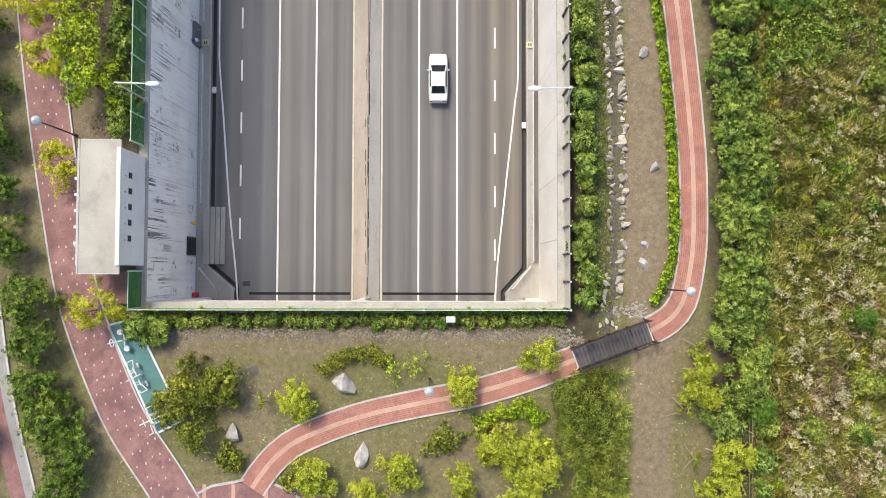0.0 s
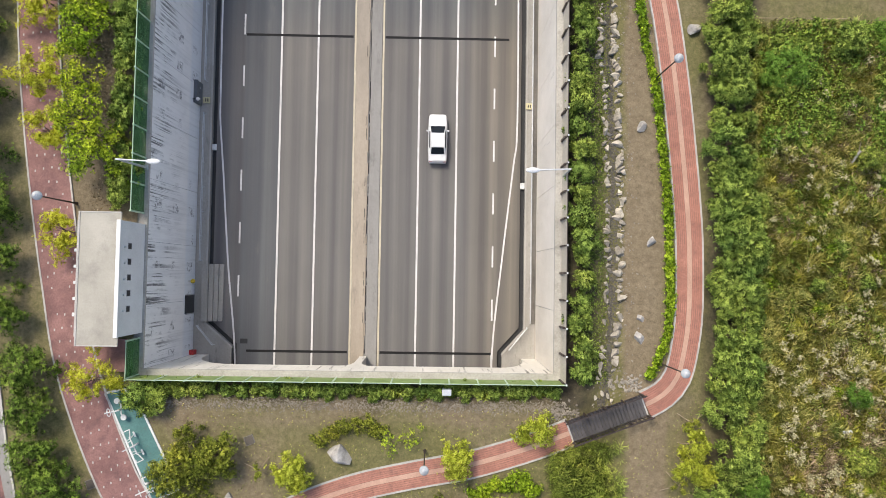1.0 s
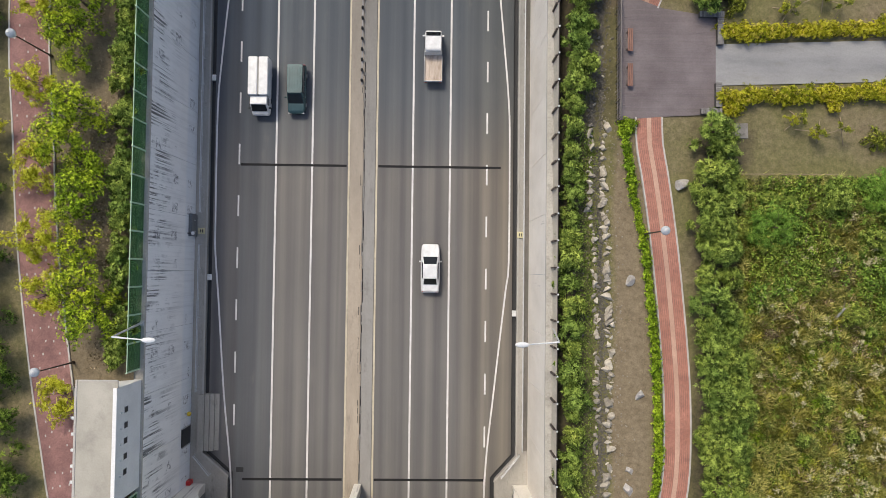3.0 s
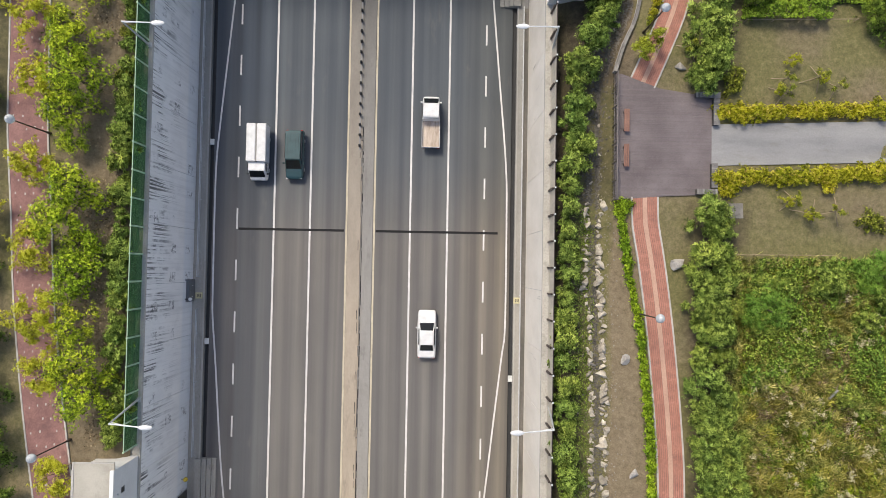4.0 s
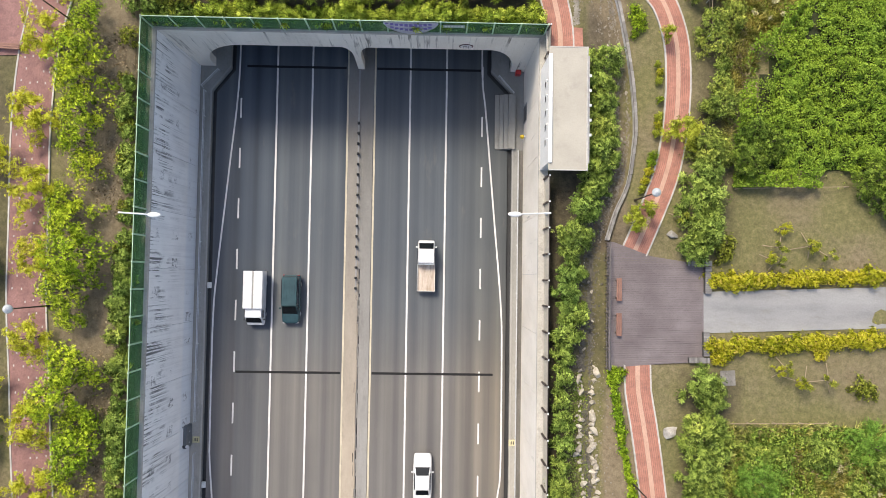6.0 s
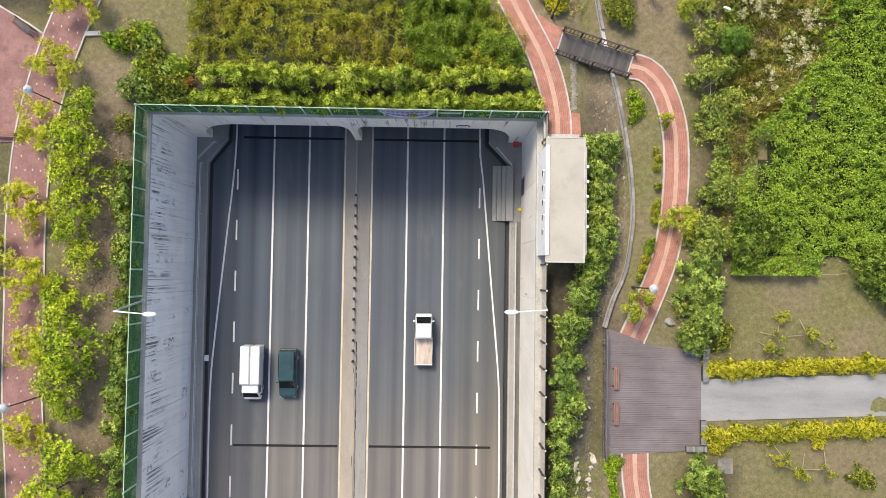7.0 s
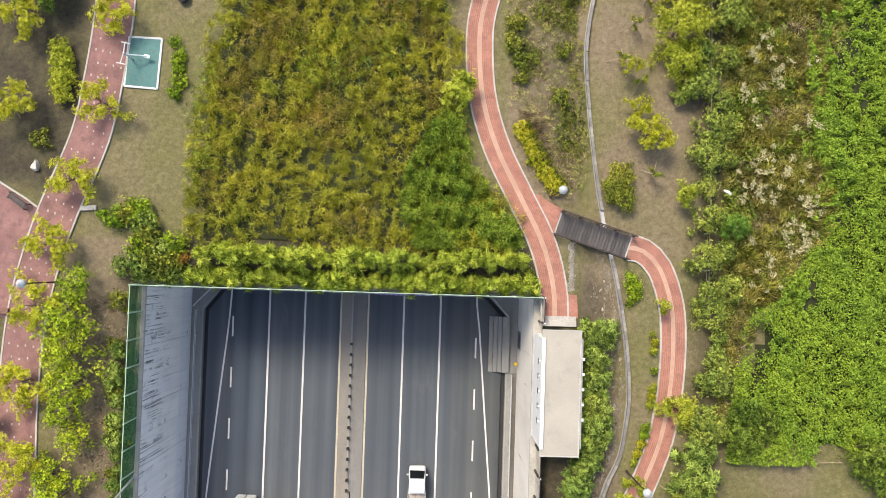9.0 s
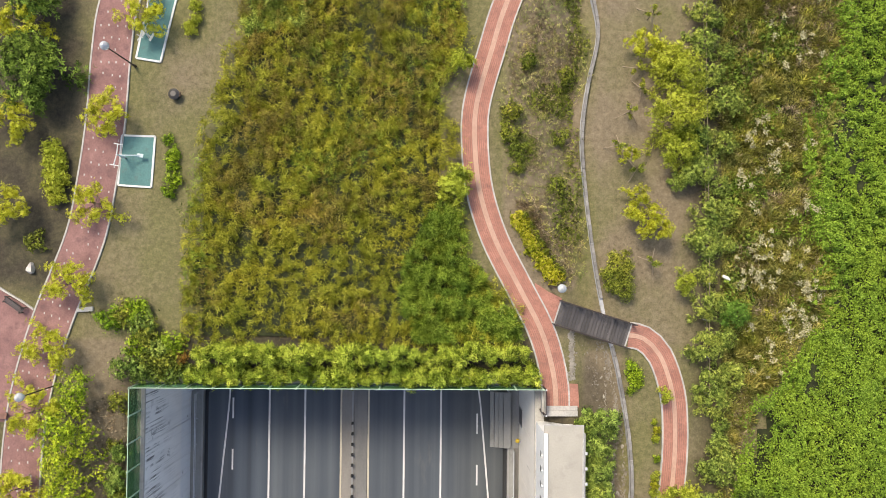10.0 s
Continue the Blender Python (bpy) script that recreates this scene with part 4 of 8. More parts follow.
# ---- lamps ----
def highway_lamp(m):
    ob = thing("street_lamp", "white steel highway lamp with a long arm over the road", "lamp", m, "highway lamps on the walls")
    part("base", boxes((-0.2, 0.2, -0.2, 0.2, -1.2, -1.05), bevel=0.02), STEEL, ob)
    part("pole", rod(bmesh.new(), (0, 0, -1.1), (0.75, -0.45, 5.3), 0.10, 0.06, 10), STEEL, ob)
    part("arm", rod(bmesh.new(), (0.7, -0.45, 5.25), (3.1, -0.6, 5.55), 0.06, 0.045, 8), LAMP_WHITE, ob)
    part("brace", rod(bmesh.new(), (0.68, -0.42, 4.9), (2.0, -0.52, 5.42), 0.025, 0.025, 6), LAMP_WHITE, ob)
    bm = bmesh.new()
    bmesh.ops.create_uvsphere(bm, u_segments=14, v_segments=8, radius=1, matrix=Matrix.LocRotScale((3.45, -0.62, 5.58), None, (0.52, 0.2, 0.11)))
    h = part("head", bm, LAMP_WHITE, ob, smooth=True)
    part("glass", boxes((3.2, 3.8, -0.72, -0.52, 5.46, 5.49)), CEMENT, h)


highway_lamp(pose(WEST - 0.62, 13.6, 11.2))
highway_lamp(pose(WEST - 0.62, 42.5, 11.2))
highway_lamp(pose(EAST + 0.6, 13.5, 11.0) @ Matrix.Diagonal((-1, 1, 1, 1)))
highway_lamp(pose(EAST + 0.6, 43.0, 11.0) @ Matrix.Diagonal((-1, 1, 1, 1)))

GLOBE, nt, b = node_mat("milky_globe")
b.inputs["Base Color"].default_value = (0.62, 0.66, 0.70, 1)
b.inputs["Roughness"].default_value, b.inputs["Transmission Weight"].default_value, b.inputs["IOR"].default_value = 0.15, 0.35, 1.2


def park_lamp(x, y):
    ob = thing("park_lamp", "dark park lamp post with a round milky globe", "lamp", pose(x, y, G - 0.05), "globe lamps along the paths")
    part("base", rod(bmesh.new(), (0, 0, 0), (0, 0, 0.5), 0.13, 0.09, 10), BROWN_STEEL, ob)
    part("pole", rod(bmesh.new(), (0, 0, 0.4), (0, 0, 4.75), 0.065, 0.045, 8), BROWN_STEEL, ob)
    part("collar", rod(bmesh.new(), (0, 0, 4.7), (0, 0, 4.85), 0.13, 0.16, 10), LAMP_WHITE, ob)
    bm = bmesh.new()
    bmesh.ops.create_uvsphere(bm, u_segments=16, v_segments=10, radius=0.34, matrix=Matrix.Translation((0, 0, 5.15)))
    g = part("globe", bm, GLOBE, ob, smooth=True)
    part("cap", rod(bmesh.new(), (0, 0, 5.42), (0, 0, 5.54), 0.2, 0.08, 10), STEEL, g)


for x, y in ((-22.35, 10.55), (23.27, -1.22), (5.0, -8.15), (-24.75, 34.85), (22.75, 21.2), (23.0, 44.25), (-18.15, 84.4), (16.1, 66.65), (-23.8, 58.35)):
    park_lamp(x, y)

# ---- bridges, deck and seats ----


def bridge(name, a, c, half, rails, label, cross=False):
    """A plank footbridge between two points, with a railing on the sides asked for."""
    a, c = Vector((*a, G + 0.06)), Vector((*c, G + 0.06))
    d = (c - a).normalized()
    s = Vector((d.y, -d.x, 0))
    ln = (c - a).length
    m = Matrix.Translation(a) @ Matrix(((d.x, s.x, 0, 0), (d.y, s.y, 0, 0), (0, 0, 1, 0), (0, 0, 0, 1)))
    ob = thing(name, label, "bridge", m)
    part("beam", boxes((0, ln, -half + 0.1, -half + 0.3, -0.35, -0.05), (0, ln, half - 0.3, half - 0.1, -0.35, -0.05)), BROWN_STEEL, ob)
    n = int(ln / 0.28)
    for k in range(n):
        x = ln * k / n
        part("plank", boxes((x + 0.012, x + ln / n - 0.012, -half, half, -0.05, 0.0)), DECK_DARK, ob)
    for e in (0.0, ln):
        part("threshold", boxes((e - 0.06, e + 0.06, -half, half, -0.1, 0.012)), KERB, ob)
    for side in rails:
        y = side * (half + 0.05)
        r = part("railing", boxes((-0.2, ln + 0.2, y - 0.05, y + 0.05, 0.98, 1.05), (-0.2, ln + 0.2, y - 0.03, y + 0.03, 0.15, 0.2)), BROWN_STEEL, ob)
        n = int(ln / 1.4)
        for k in range(n + 1):
            x = ln * k / n
            part("post", boxes((x - 0.06, x + 0.06, y - 0.06, y + 0.06, -0.3, 1.12)), BROWN_STEEL, r)
        n = int(ln / 0.32)
        for k in range(n):
            x = ln * (k + 0.5) / n
            part("baluster", boxes((x - 0.025, x + 0.025, y - 0.02, y + 0.02, 0.2, 0.98)), BROWN_STEEL, r)


bridge("footbridge", (16.2, -6.55), (22.0, -4.42), 0.82, (-1, 1), "dark timber plank footbridge with low railings over the creek bed")
bridge("footbridge", (16.75, 64.5), (22.65, 62.65), 0.95, (-1, 1), "brown timber plank footbridge with low railings over the creek")
structure("path_wedge", prism([(14.9, 66.9), (16.0, 66.2), (17.15, 65.65), (16.7, 63.9), (16.0, 63.0), (15.0, 64.9)], G - 0.2, G + 0.06), RED_PAVE, "red paving where the footbridge meets the path", "path")
structure("path_wedge", prism([(17.6, 58.65), (18.5, 58.6), (18.6, 56.7), (17.6, 56.7)], G - 0.2, G + 0.047), RED_PAVE, "red paving beside the concrete steps", "path")

deck = structure("deck", boxes((20.9, 28.5, 31.2, 39.1, G - 0.3, G + 0.01)), BROWN_STEEL, "grey-brown timber viewing deck beside the creek", "deck")
OUT = [(20.75, 30.42), (24.3, 30.74), (27.8, 30.94), (28.65, 31.4), (28.65, 38.8), (27.4, 39.17), (24.36, 39.61), (21.2, 40.75), (20.75, 40.75)]


def band_of(poly, y0, y1):
    """The part of an outline between two lines of constant y."""
    for limit, sign in ((y0, 1), (y1, -1)):
        out = []
        for (ax, ay), (bx, by) in zip(poly, poly[1:] + poly[:1]):
            da, db = (ay - limit) * sign, (by - limit) * sign
            if da >= 0:
                out.append((ax, ay))
            if da * db < 0:
                f = da / (da - db)
                out.append((ax + (bx - ax) * f, ay + (by - ay) * f))
        poly = out
    return poly


y = 30.4
while y < 40.7:
    q = band_of(OUT, y + 0.005, y + 0.145)
    if len(q) >= 3 and max(p[0] for p in q) - min(p[0] for p in q) > 0.2:
        part("plank", prism(q, G + 0.01, G + 0.06), DECK, deck)
    y += 0.15


def railing(points, label, height=1.1):
    ob = thing("railing", label, "railing", pose(0, 0, 0))
    for a, c in zip(points, points[1:]):
        a, c = Vector((*a, G + 0.05)), Vector((*c, G + 0.05))
        up = Vector((0, 0, height))
        bm = rod(bmesh.new(), a + up, c + up, 0.075, sides=6)
        part("rail", rod(bm, a + up * 0.15, c + up * 0.15, 0.045, sides=6), RAIL_STEEL, ob)
        n = max(1, int((c - a).length / 0.3))
        for k in range(n + 1):
            p = a.lerp(c, k / n)
            big = k % 5 == 0
            part("post" if big else "baluster", rod(bmesh.new(), p - Vector((0, 0, 0.4)), p + up * (1.06 if big else 1), 0.06 if big else 0.03, sides=5), RAIL_STEEL, ob)


railing([(20.62, 30.4), (20.62, 40.7)], "grey-brown steel railing with many balusters along the timber deck")


def bench(x, y, a=0.0):
    ob = thing("bench", "brown slatted wooden bench on the timber deck", "bench", pose(x, y, G + 0.06, 0, 0, a), "benches on the deck")
    for k in range(3):
        part("slat", boxes((-0.22 + 0.15 * k, -0.09 + 0.15 * k, -0.92, 0.92, 0.4, 0.45), bevel=0.01), BENCH_WOOD, ob)
    for yy in (-0.7, 0.7):
        part("leg", boxes((-0.2, 0.2, yy - 0.05, yy + 0.05, 0.0, 0.4)), BROWN_STEEL, ob)


bench(21.55, 36.85)
bench(21.55, 34.0)


def seat_wall(x, y, w, d, label):
    """A low planter seat faced with grey boards."""
    ob = thing("planter_seat", label, "seat", pose(x, y, G), "grey seats round the deck")
    part("core", boxes((0.03, w - 0.03, 0.03, d - 0.03, 0.0, 0.42)), DECK_DARK, ob)
    n = max(1, int(max(w, d) / 0.16))
    for k in range(n):
        if w > d:
            part("slat", boxes((w * k / n + 0.01, w * (k + 1) / n - 0.01, 0, d, 0.42, 0.47)), CEMENT_DARK, ob)
        else:
            part("slat", boxes((0, w, d * k / n + 0.01, d * (k + 1) / n - 0.01, 0.42, 0.47)), CEMENT_DARK, ob)


CEMENT_DARK = surface("grey_weathered_boards", (0.15, 0.145, 0.14), (0.23, 0.22, 0.215), 1.0, 10, 0.85, 0.2, vary=0.4)
seat_wall(27.2, 38.85, 2.0, 0.45, "long grey slatted seat at the deck edge")
seat_wall(28.65, 36.6, 0.5, 2.2, "long grey slatted seat at the deck edge")
seat_wall(28.5, 31.5, 0.5, 2.0, "long grey slatted seat at the deck edge")
seat_wall(27.3, 30.95, 1.7, 0.45, "long grey slatted seat at the deck edge")
structure("pavement", prism([(28.55, 33.35), (60, 34.6), (60, 38.0), (28.6, 36.75)], G - 0.2, G + 0.03), CEMENT, "pale weathered cement drive between yellow hedges", "pavement")
structure("plaza", prism([(-27.0, 55.4), (-45, 54.6), (-45, 75.0), (-29.3, 66.4), (-25.9, 64.3), (-26.0, 60)], G - 0.2, G + 0.03), MAROON, "maroon paved plaza beside the cycle path", "pavement")
structure("plaza_kerb", strip(spline([(-45, 75.1), (-29.3, 66.5), (-25.9, 64.4)], 2), -0.07, 0.07, G - 0.1, G + 0.09), KERB, "pale kerb at the edge of the plaza", "kerb")
structure("path_far_west", strip(spline([(-29.3, -3), (-27.75, -9.0), (-26.0, -16), (-23.6, -25)], 1), -0.95, 0.95, G - 0.2, G + 0.03), MAROON, "maroon paved side path between trees", "path")
SIDE = spline([(-28.0, -1.5), (-26.72, -9.3), (-25.0, -16.0), (-22.6, -25)], 1)
structure("kerb", strip(SIDE, -0.08, 0.08, G - 0.2, G + 0.09), KERB, "pale stone kerb of the side path", "kerb")
structure("pavement", strip(SIDE, 0.08, 0.8, G - 0.2, G + 0.045), MEDIAN_GREY, "pale paved strip beside the side path", "pavement")
structure("path_junction", strip(spline([(-13.8, -17.4), (-9, -16.9), (-4.5, -17.4), (1, -19.5)], 1), -0.9, 0.9, G - 0.2, G + 0.035), MAROON, "maroon paved link path with pale bands", "path")
for x in (-12.1, -9.9, -7.4):
    structure("band", boxes((x - 0.14, x + 0.14, -17.9, -16.1, G + 0.0, G + 0.043)), PINK_PAVE, "pale stone band across the link path", "path")

# white dots set into the cycle path, in staggered rows
dots = bmesh.new()
line = spline(BIKE, 0.5)
nrm = normals(line)
for k in range(0, len(line), 2):
    for o in (-0.95, -0.3, 0.35, 1.0):
        oo = o + (0.32 if (k // 2) % 2 else 0.0) - 0.15
        jx, jy = rnd.uniform(-0.1, 0.1), rnd.uniform(-0.1, 0.1)
        if rnd.random() < 0.82 and abs(oo) < 1.35:
            p = line[k] + nrm[k] * oo
            box(dots, p.x + jx - 0.05, p.x + jx + 0.05, p.y + jy - 0.085, p.y + jy + 0.085, G + 0.02, G + 0.049)
tagged(part("inlaid_dots", dots, KERB, bike_path), kind="stuff")


# ---- exercise pads ----
def pad(poly, label):
    ob = structure("exercise_pad", prism(poly, G - 0.2, G + 0.04), TEAL, label, "sports surface")
    for (x0, y0), (x1, y1) in zip(poly, poly[1:] + poly[:1]):
        part("border", strip([Vector((x0, y0)), Vector((x1, y1))], -0.08, 0.08, G - 0.1, G + 0.06), PAINT_WHITE, ob)


pad([(-19.6, -4.05), (-18.2, -3.7), (-17.1, -4.6), (-13.75, -11.25), (-15.75, -12.25)], "teal exercise pad with white borders beside the cycle path")
pad([(-19.08, 78.68), (-16.4, 78.62), (-16.63, 74.45), (-19.32, 74.6)], "teal exercise pad with white borders beside the cycle path")
pad([(-18.06, 85.07), (-16.08, 84.78), (-14.75, 90.6), (-17.0, 90.6)], "teal exercise pad with white borders beside the cycle path")
TEAL_STEEL = plain("pale_teal_steel", (0.55, 0.66, 0.66), 0.4)


def waist_twister(m):
    """Two turning seats on bent arms, a post, and a long loop to hold on to."""
    ob = thing("exercise_machine", "white steel exercise stand with two round seats and a loop handle", "exercise machine", m, "outdoor exercise machines")
    part("post", rod(bmesh.new(), (0, 0, 0), (0, 0, 1.25), 0.06), PAINT_WHITE, ob)
    for s in (-1, 1):
        part("seat", rod(bmesh.new(), (-0.13 * s, 0.66 * s, 0.42), (-0.13 * s, 0.66 * s, 0.5), 0.22, sides=16), PAINT_WHITE, ob)
        part("arm", rod(rod(bmesh.new(), (0, 0, 0.3), (0.06 * s, 0.36 * s, 0.35), 0.045, sides=6), (0.06 * s, 0.36 * s, 0.35), (-0.13 * s, 0.66 * s, 0.42), 0.045, sides=6), PAINT_WHITE, ob)
    part("crossbar", rod(bmesh.new(), (-0.85, 0, 1.2), (0.3, 0, 1.2), 0.05, sides=6), STEEL, ob)
    ring = [(-0.58 + 0.13 * math.cos(a * math.pi / 5), 0.3 * math.sin(a * math.pi / 5), 1.12) for a in range(10)]
    loop = bmesh.new()
    for a, c in zip(ring, ring[1:] + ring[:1]):
        rod(loop, a, c, 0.03, sides=6)
    part("loop_handle", loop, PAINT_WHITE, ob)


def double_strider(m):
    """Two striding places back to back on one post, each with a bent handle and a pair of pedals."""
    ob = thing("exercise_machine", "white steel double striding machine with bent handles", "exercise machine", m, "outdoor exercise machines")
    part("post", rod(bmesh.new(), (0, 0, 0), (0, 0, 1.2), 0.07), PAINT_WHITE, ob)
    part("crossbar", rod(bmesh.new(), (-0.75, 0, 1.2), (0.45, 0, 1.2), 0.05, sides=6), STEEL, ob)
    part("beam", rod(bmesh.new(), (0, -0.75, 0.85), (0, 0.75, 0.85), 0.05, sides=6), PAINT_WHITE, ob)
    for s in (-1, 1):
        part("handle", rod(rod(rod(bmesh.new(), (-0.24, 1.25 * s, 0.95), (0.3, 1.25 * s, 0.95), 0.04, sides=6), (-0.24, 1.25 * s, 0.95), (-0.24, 1.0 * s, 0.95), 0.04, sides=6), (0.3, 1.25 * s, 0.95), (0.05, 0.7 * s, 0.85), 0.04, sides=6), PAINT_WHITE, ob)
        part("grip", rod(rod(bmesh.new(), (0, 0.45 * s, 0.85), (-0.45, 0.3 * s, 1.05), 0.035, sides=6), (0, 0.6 * s, 0.85), (-0.4, 0.55 * s, 1.05), 0.035, sides=6), PAINT_WHITE, ob)
        part("pedal", boxes((0.05, 0.2, 0.75 * s - 0.22, 0.75 * s + 0.22, 0.22, 0.28), bevel=0.02), PAINT_WHITE, ob)
        part("swing_bar", rod(bmesh.new(), (0.12, 0.75 * s, 0.25), (0.02, 0.6 * s, 0.85), 0.035, sides=6), PAINT_WHITE, ob)


def strider(m):
    ob = thing("exercise_machine", "white steel outdoor striding machine with swinging pedals", "exercise machine", m, "outdoor exercise machines")
    part("frame", rod(rod(rod(bmesh.new(), (-0.9, 0, 1.15), (0.9, 0, 1.15), 0.05), (0, 0, 0), (0, 0, 1.2), 0.07), (-0.5, -0.3, 1.2), (-0.5, 0.3, 1.2), 0.04), PAINT_WHITE, ob)
    for s in (-1, 1):
        part("pedal", boxes((-0.35, 0.35, 0.35 * s - 0.09, 0.35 * s + 0.09, 0.25, 0.32), bevel=0.02), PAINT_WHITE, ob)
        part("swing_bar", rod(bmesh.new(), (0.25 * s, 0.35 * s, 0.3), (0.1 * s, 0.35 * s, 1.3), 0.04, sides=6), PAINT_WHITE, ob)
        part("handle", rod(rod(bmesh.new(), (0.1 * s, 0.35 * s, 1.3), (0.1 * s, 0.95 * s, 1.35), 0.04, sides=6), (0.1 * s, 0.95 * s, 1.35), (0.45 * s, 0.95 * s, 1.3), 0.04, sides=6), PAINT_WHITE, ob)


def sit_up(m):
    ob = thing("exercise_machine", "white steel outdoor pull machine with a pale teal seat", "exercise machine", m, "outdoor exercise machines")
    part("post", rod(bmesh.new(), (0, 0, 0), (0, 0, 1.6), 0.07), PAINT_WHITE, ob)
    part("beam", rod(bmesh.new(), (0, 0, 1.2), (1.35, 0.35, 0.5), 0.06), TEAL_STEEL, ob)
    part("seat", boxes((1.1, 1.6, 0.2, 0.5, 0.46, 0.54), bevel=0.03), TEAL_STEEL, ob)
    for s in (-1, 1):
        part("handle", rod(rod(bmesh.new(), (0, 0, 1.55), (-0.15, 0.85 * s, 1.4), 0.045, sides=6), (-0.45, 0.85 * s, 1.4), (0.25, 0.85 * s, 1.4), 0.045, sides=6), PAINT_WHITE, ob)


waist_twister(pose(-18.2, -5.15, G + 0.04, 0, 0, 13))
double_strider(pose(-16.95, -7.8, G + 0.04, 0, 0, 27))
strider(pose(-15.75, -11.0, G + 0.04, 0, 0, 25))
sit_up(pose(-18.75, 76.85, G + 0.04, 0, 0, -10))
strider(pose(-17.0, 86.9, G + 0.04, 0, 0, 60))
ob = thing("litter_bin", "round black litter bin on the lawn", "bin", pose(-14.77, 82.03, G - 0.05))
bm = rod(bmesh.new(), (0, 0, 0), (0, 0, 0.55), 0.36, 0.46, 14)
part("body", bm, DARK, ob, smooth=False)
part("lid", rod(bmesh.new(), (0, 0, 0.55), (0, 0, 0.7), 0.46, 0.22, 14), plain("black_plastic", (0.05, 0.045, 0.04), 0.4), ob)
part("side_flap", boxes((0.35, 0.52, -0.2, 0.2, 0.3, 0.5), bevel=0.03), plain("brown_plastic", (0.12, 0.07, 0.04), 0.5), ob)


# ---- kerb wall of the creek ----
KERB_GREY = surface("grey_kerb_stone", (0.16, 0.152, 0.14), (0.29, 0.275, 0.255), 0.9, 8, 0.9, 0.3, stain=(0.12, 0.11, 0.095), vary=0.3)
kerb_line = spline([(20.7, 40.9), (21.4, 43.2), (22.4, 45.6), (22.9, 48.8), (23.0, 51), (22.65, 55), (21.75, 60), (20.65, 64.3), (19.7, 69.5), (18.95, 75.5), (18.75, 79.5), (19.25, 83.5), (20.05, 87.5), (19.6, 90.9), (18.8, 96), (18, 103)], 0.75)
kerb_wall = structure("creek_kerb", strip(kerb_line, -0.14, 0.14, G - 0.9, G - 0.06), CONCRETE, "low grey stone kerb wall along the creek", "kerb")
for a, c in zip(kerb_line, kerb_line[1:]):
    d = (c - a) * 0.012
    if 61.6 < (a.y + c.y) / 2 < 65.4:
        continue
    part("kerb_stone", strip([a + d, c - d], -0.12, 0.12, G - 0.06, G + rnd.uniform(0.12, 0.2)), KERB_GREY, kerb_wall)


# ---- vehicles ----
def body_shell(bm, sections, half):
    """A car body from side sections (y, z0, z1, width factor), closed, with softened edges."""
    rings = []
    for y, z0, z1, w in sections:
        h = half * w
        rings.append([bm.verts.new(v) for v in ((-h, y, z0), (h, y, z0), (h * 1.02, y, z0 + (z1 - z0) * 0.5), (h * 0.9, y, z1), (-h * 0.9, y, z1), (-h * 1.02, y, z0 + (z1 - z0) * 0.5))])
    for r, s in zip(rings, rings[1:]):
        for k in range(6):
            bm.faces.new((r[k], r[(k + 1) % 6], s[(k + 1) % 6], s[k]))
    bm.faces.new(rings[0])
    bm.faces.new(rings[-1][::-1])
    bmesh.ops.recalc_face_normals(bm, faces=bm.faces)
    bmesh.ops.bevel(bm, geom=bm.edges[:], offset=0.035, segments=2, affect="EDGES")
    return bm


CAR_WHITE = plain("white_car_paint", (0.68, 0.69, 0.70), 0.3, 0.0, 20, 0.0)
CAR_GREEN = plain("dark_teal_car_paint", (0.03, 0.07, 0.08), 0.25, 0.2, 20, 0.0)
TYRE = plain("tyre_rubber", (0.02, 0.02, 0.02), 0.8)
CAR_GLASS = plain("tinted_car_glass", (0.02, 0.025, 0.03), 0.08, 0.0, 20, 0.0)
LIGHT_RED = plain("red_lamp_glass", (0.35, 0.02, 0.02), 0.2)


def wheels(ob, half, ys):
    for x in (-half, half):
        for y in ys:
            s = 1 if x > 0 else -1
            w = part("wheel", rod(bmesh.new(), (x - s * 0.2, y, 0.33), (x, y, 0.33), 0.33, sides=16), TYRE, ob)
            part("rim", rod(bmesh.new(), (x - s * 0.02, y, 0.33), (x + s * 0.01, y, 0.33), 0.2, sides=12), STEEL, w)


def mirrors(ob, half, y, z, material):
    for s in (-1, 1):
        a, c = sorted((s * half, s * (half + 0.2)))
        part("mirror", boxes((a, c, y - 0.07, y + 0.07, z, z + 0.16), bevel=0.03), material, ob)


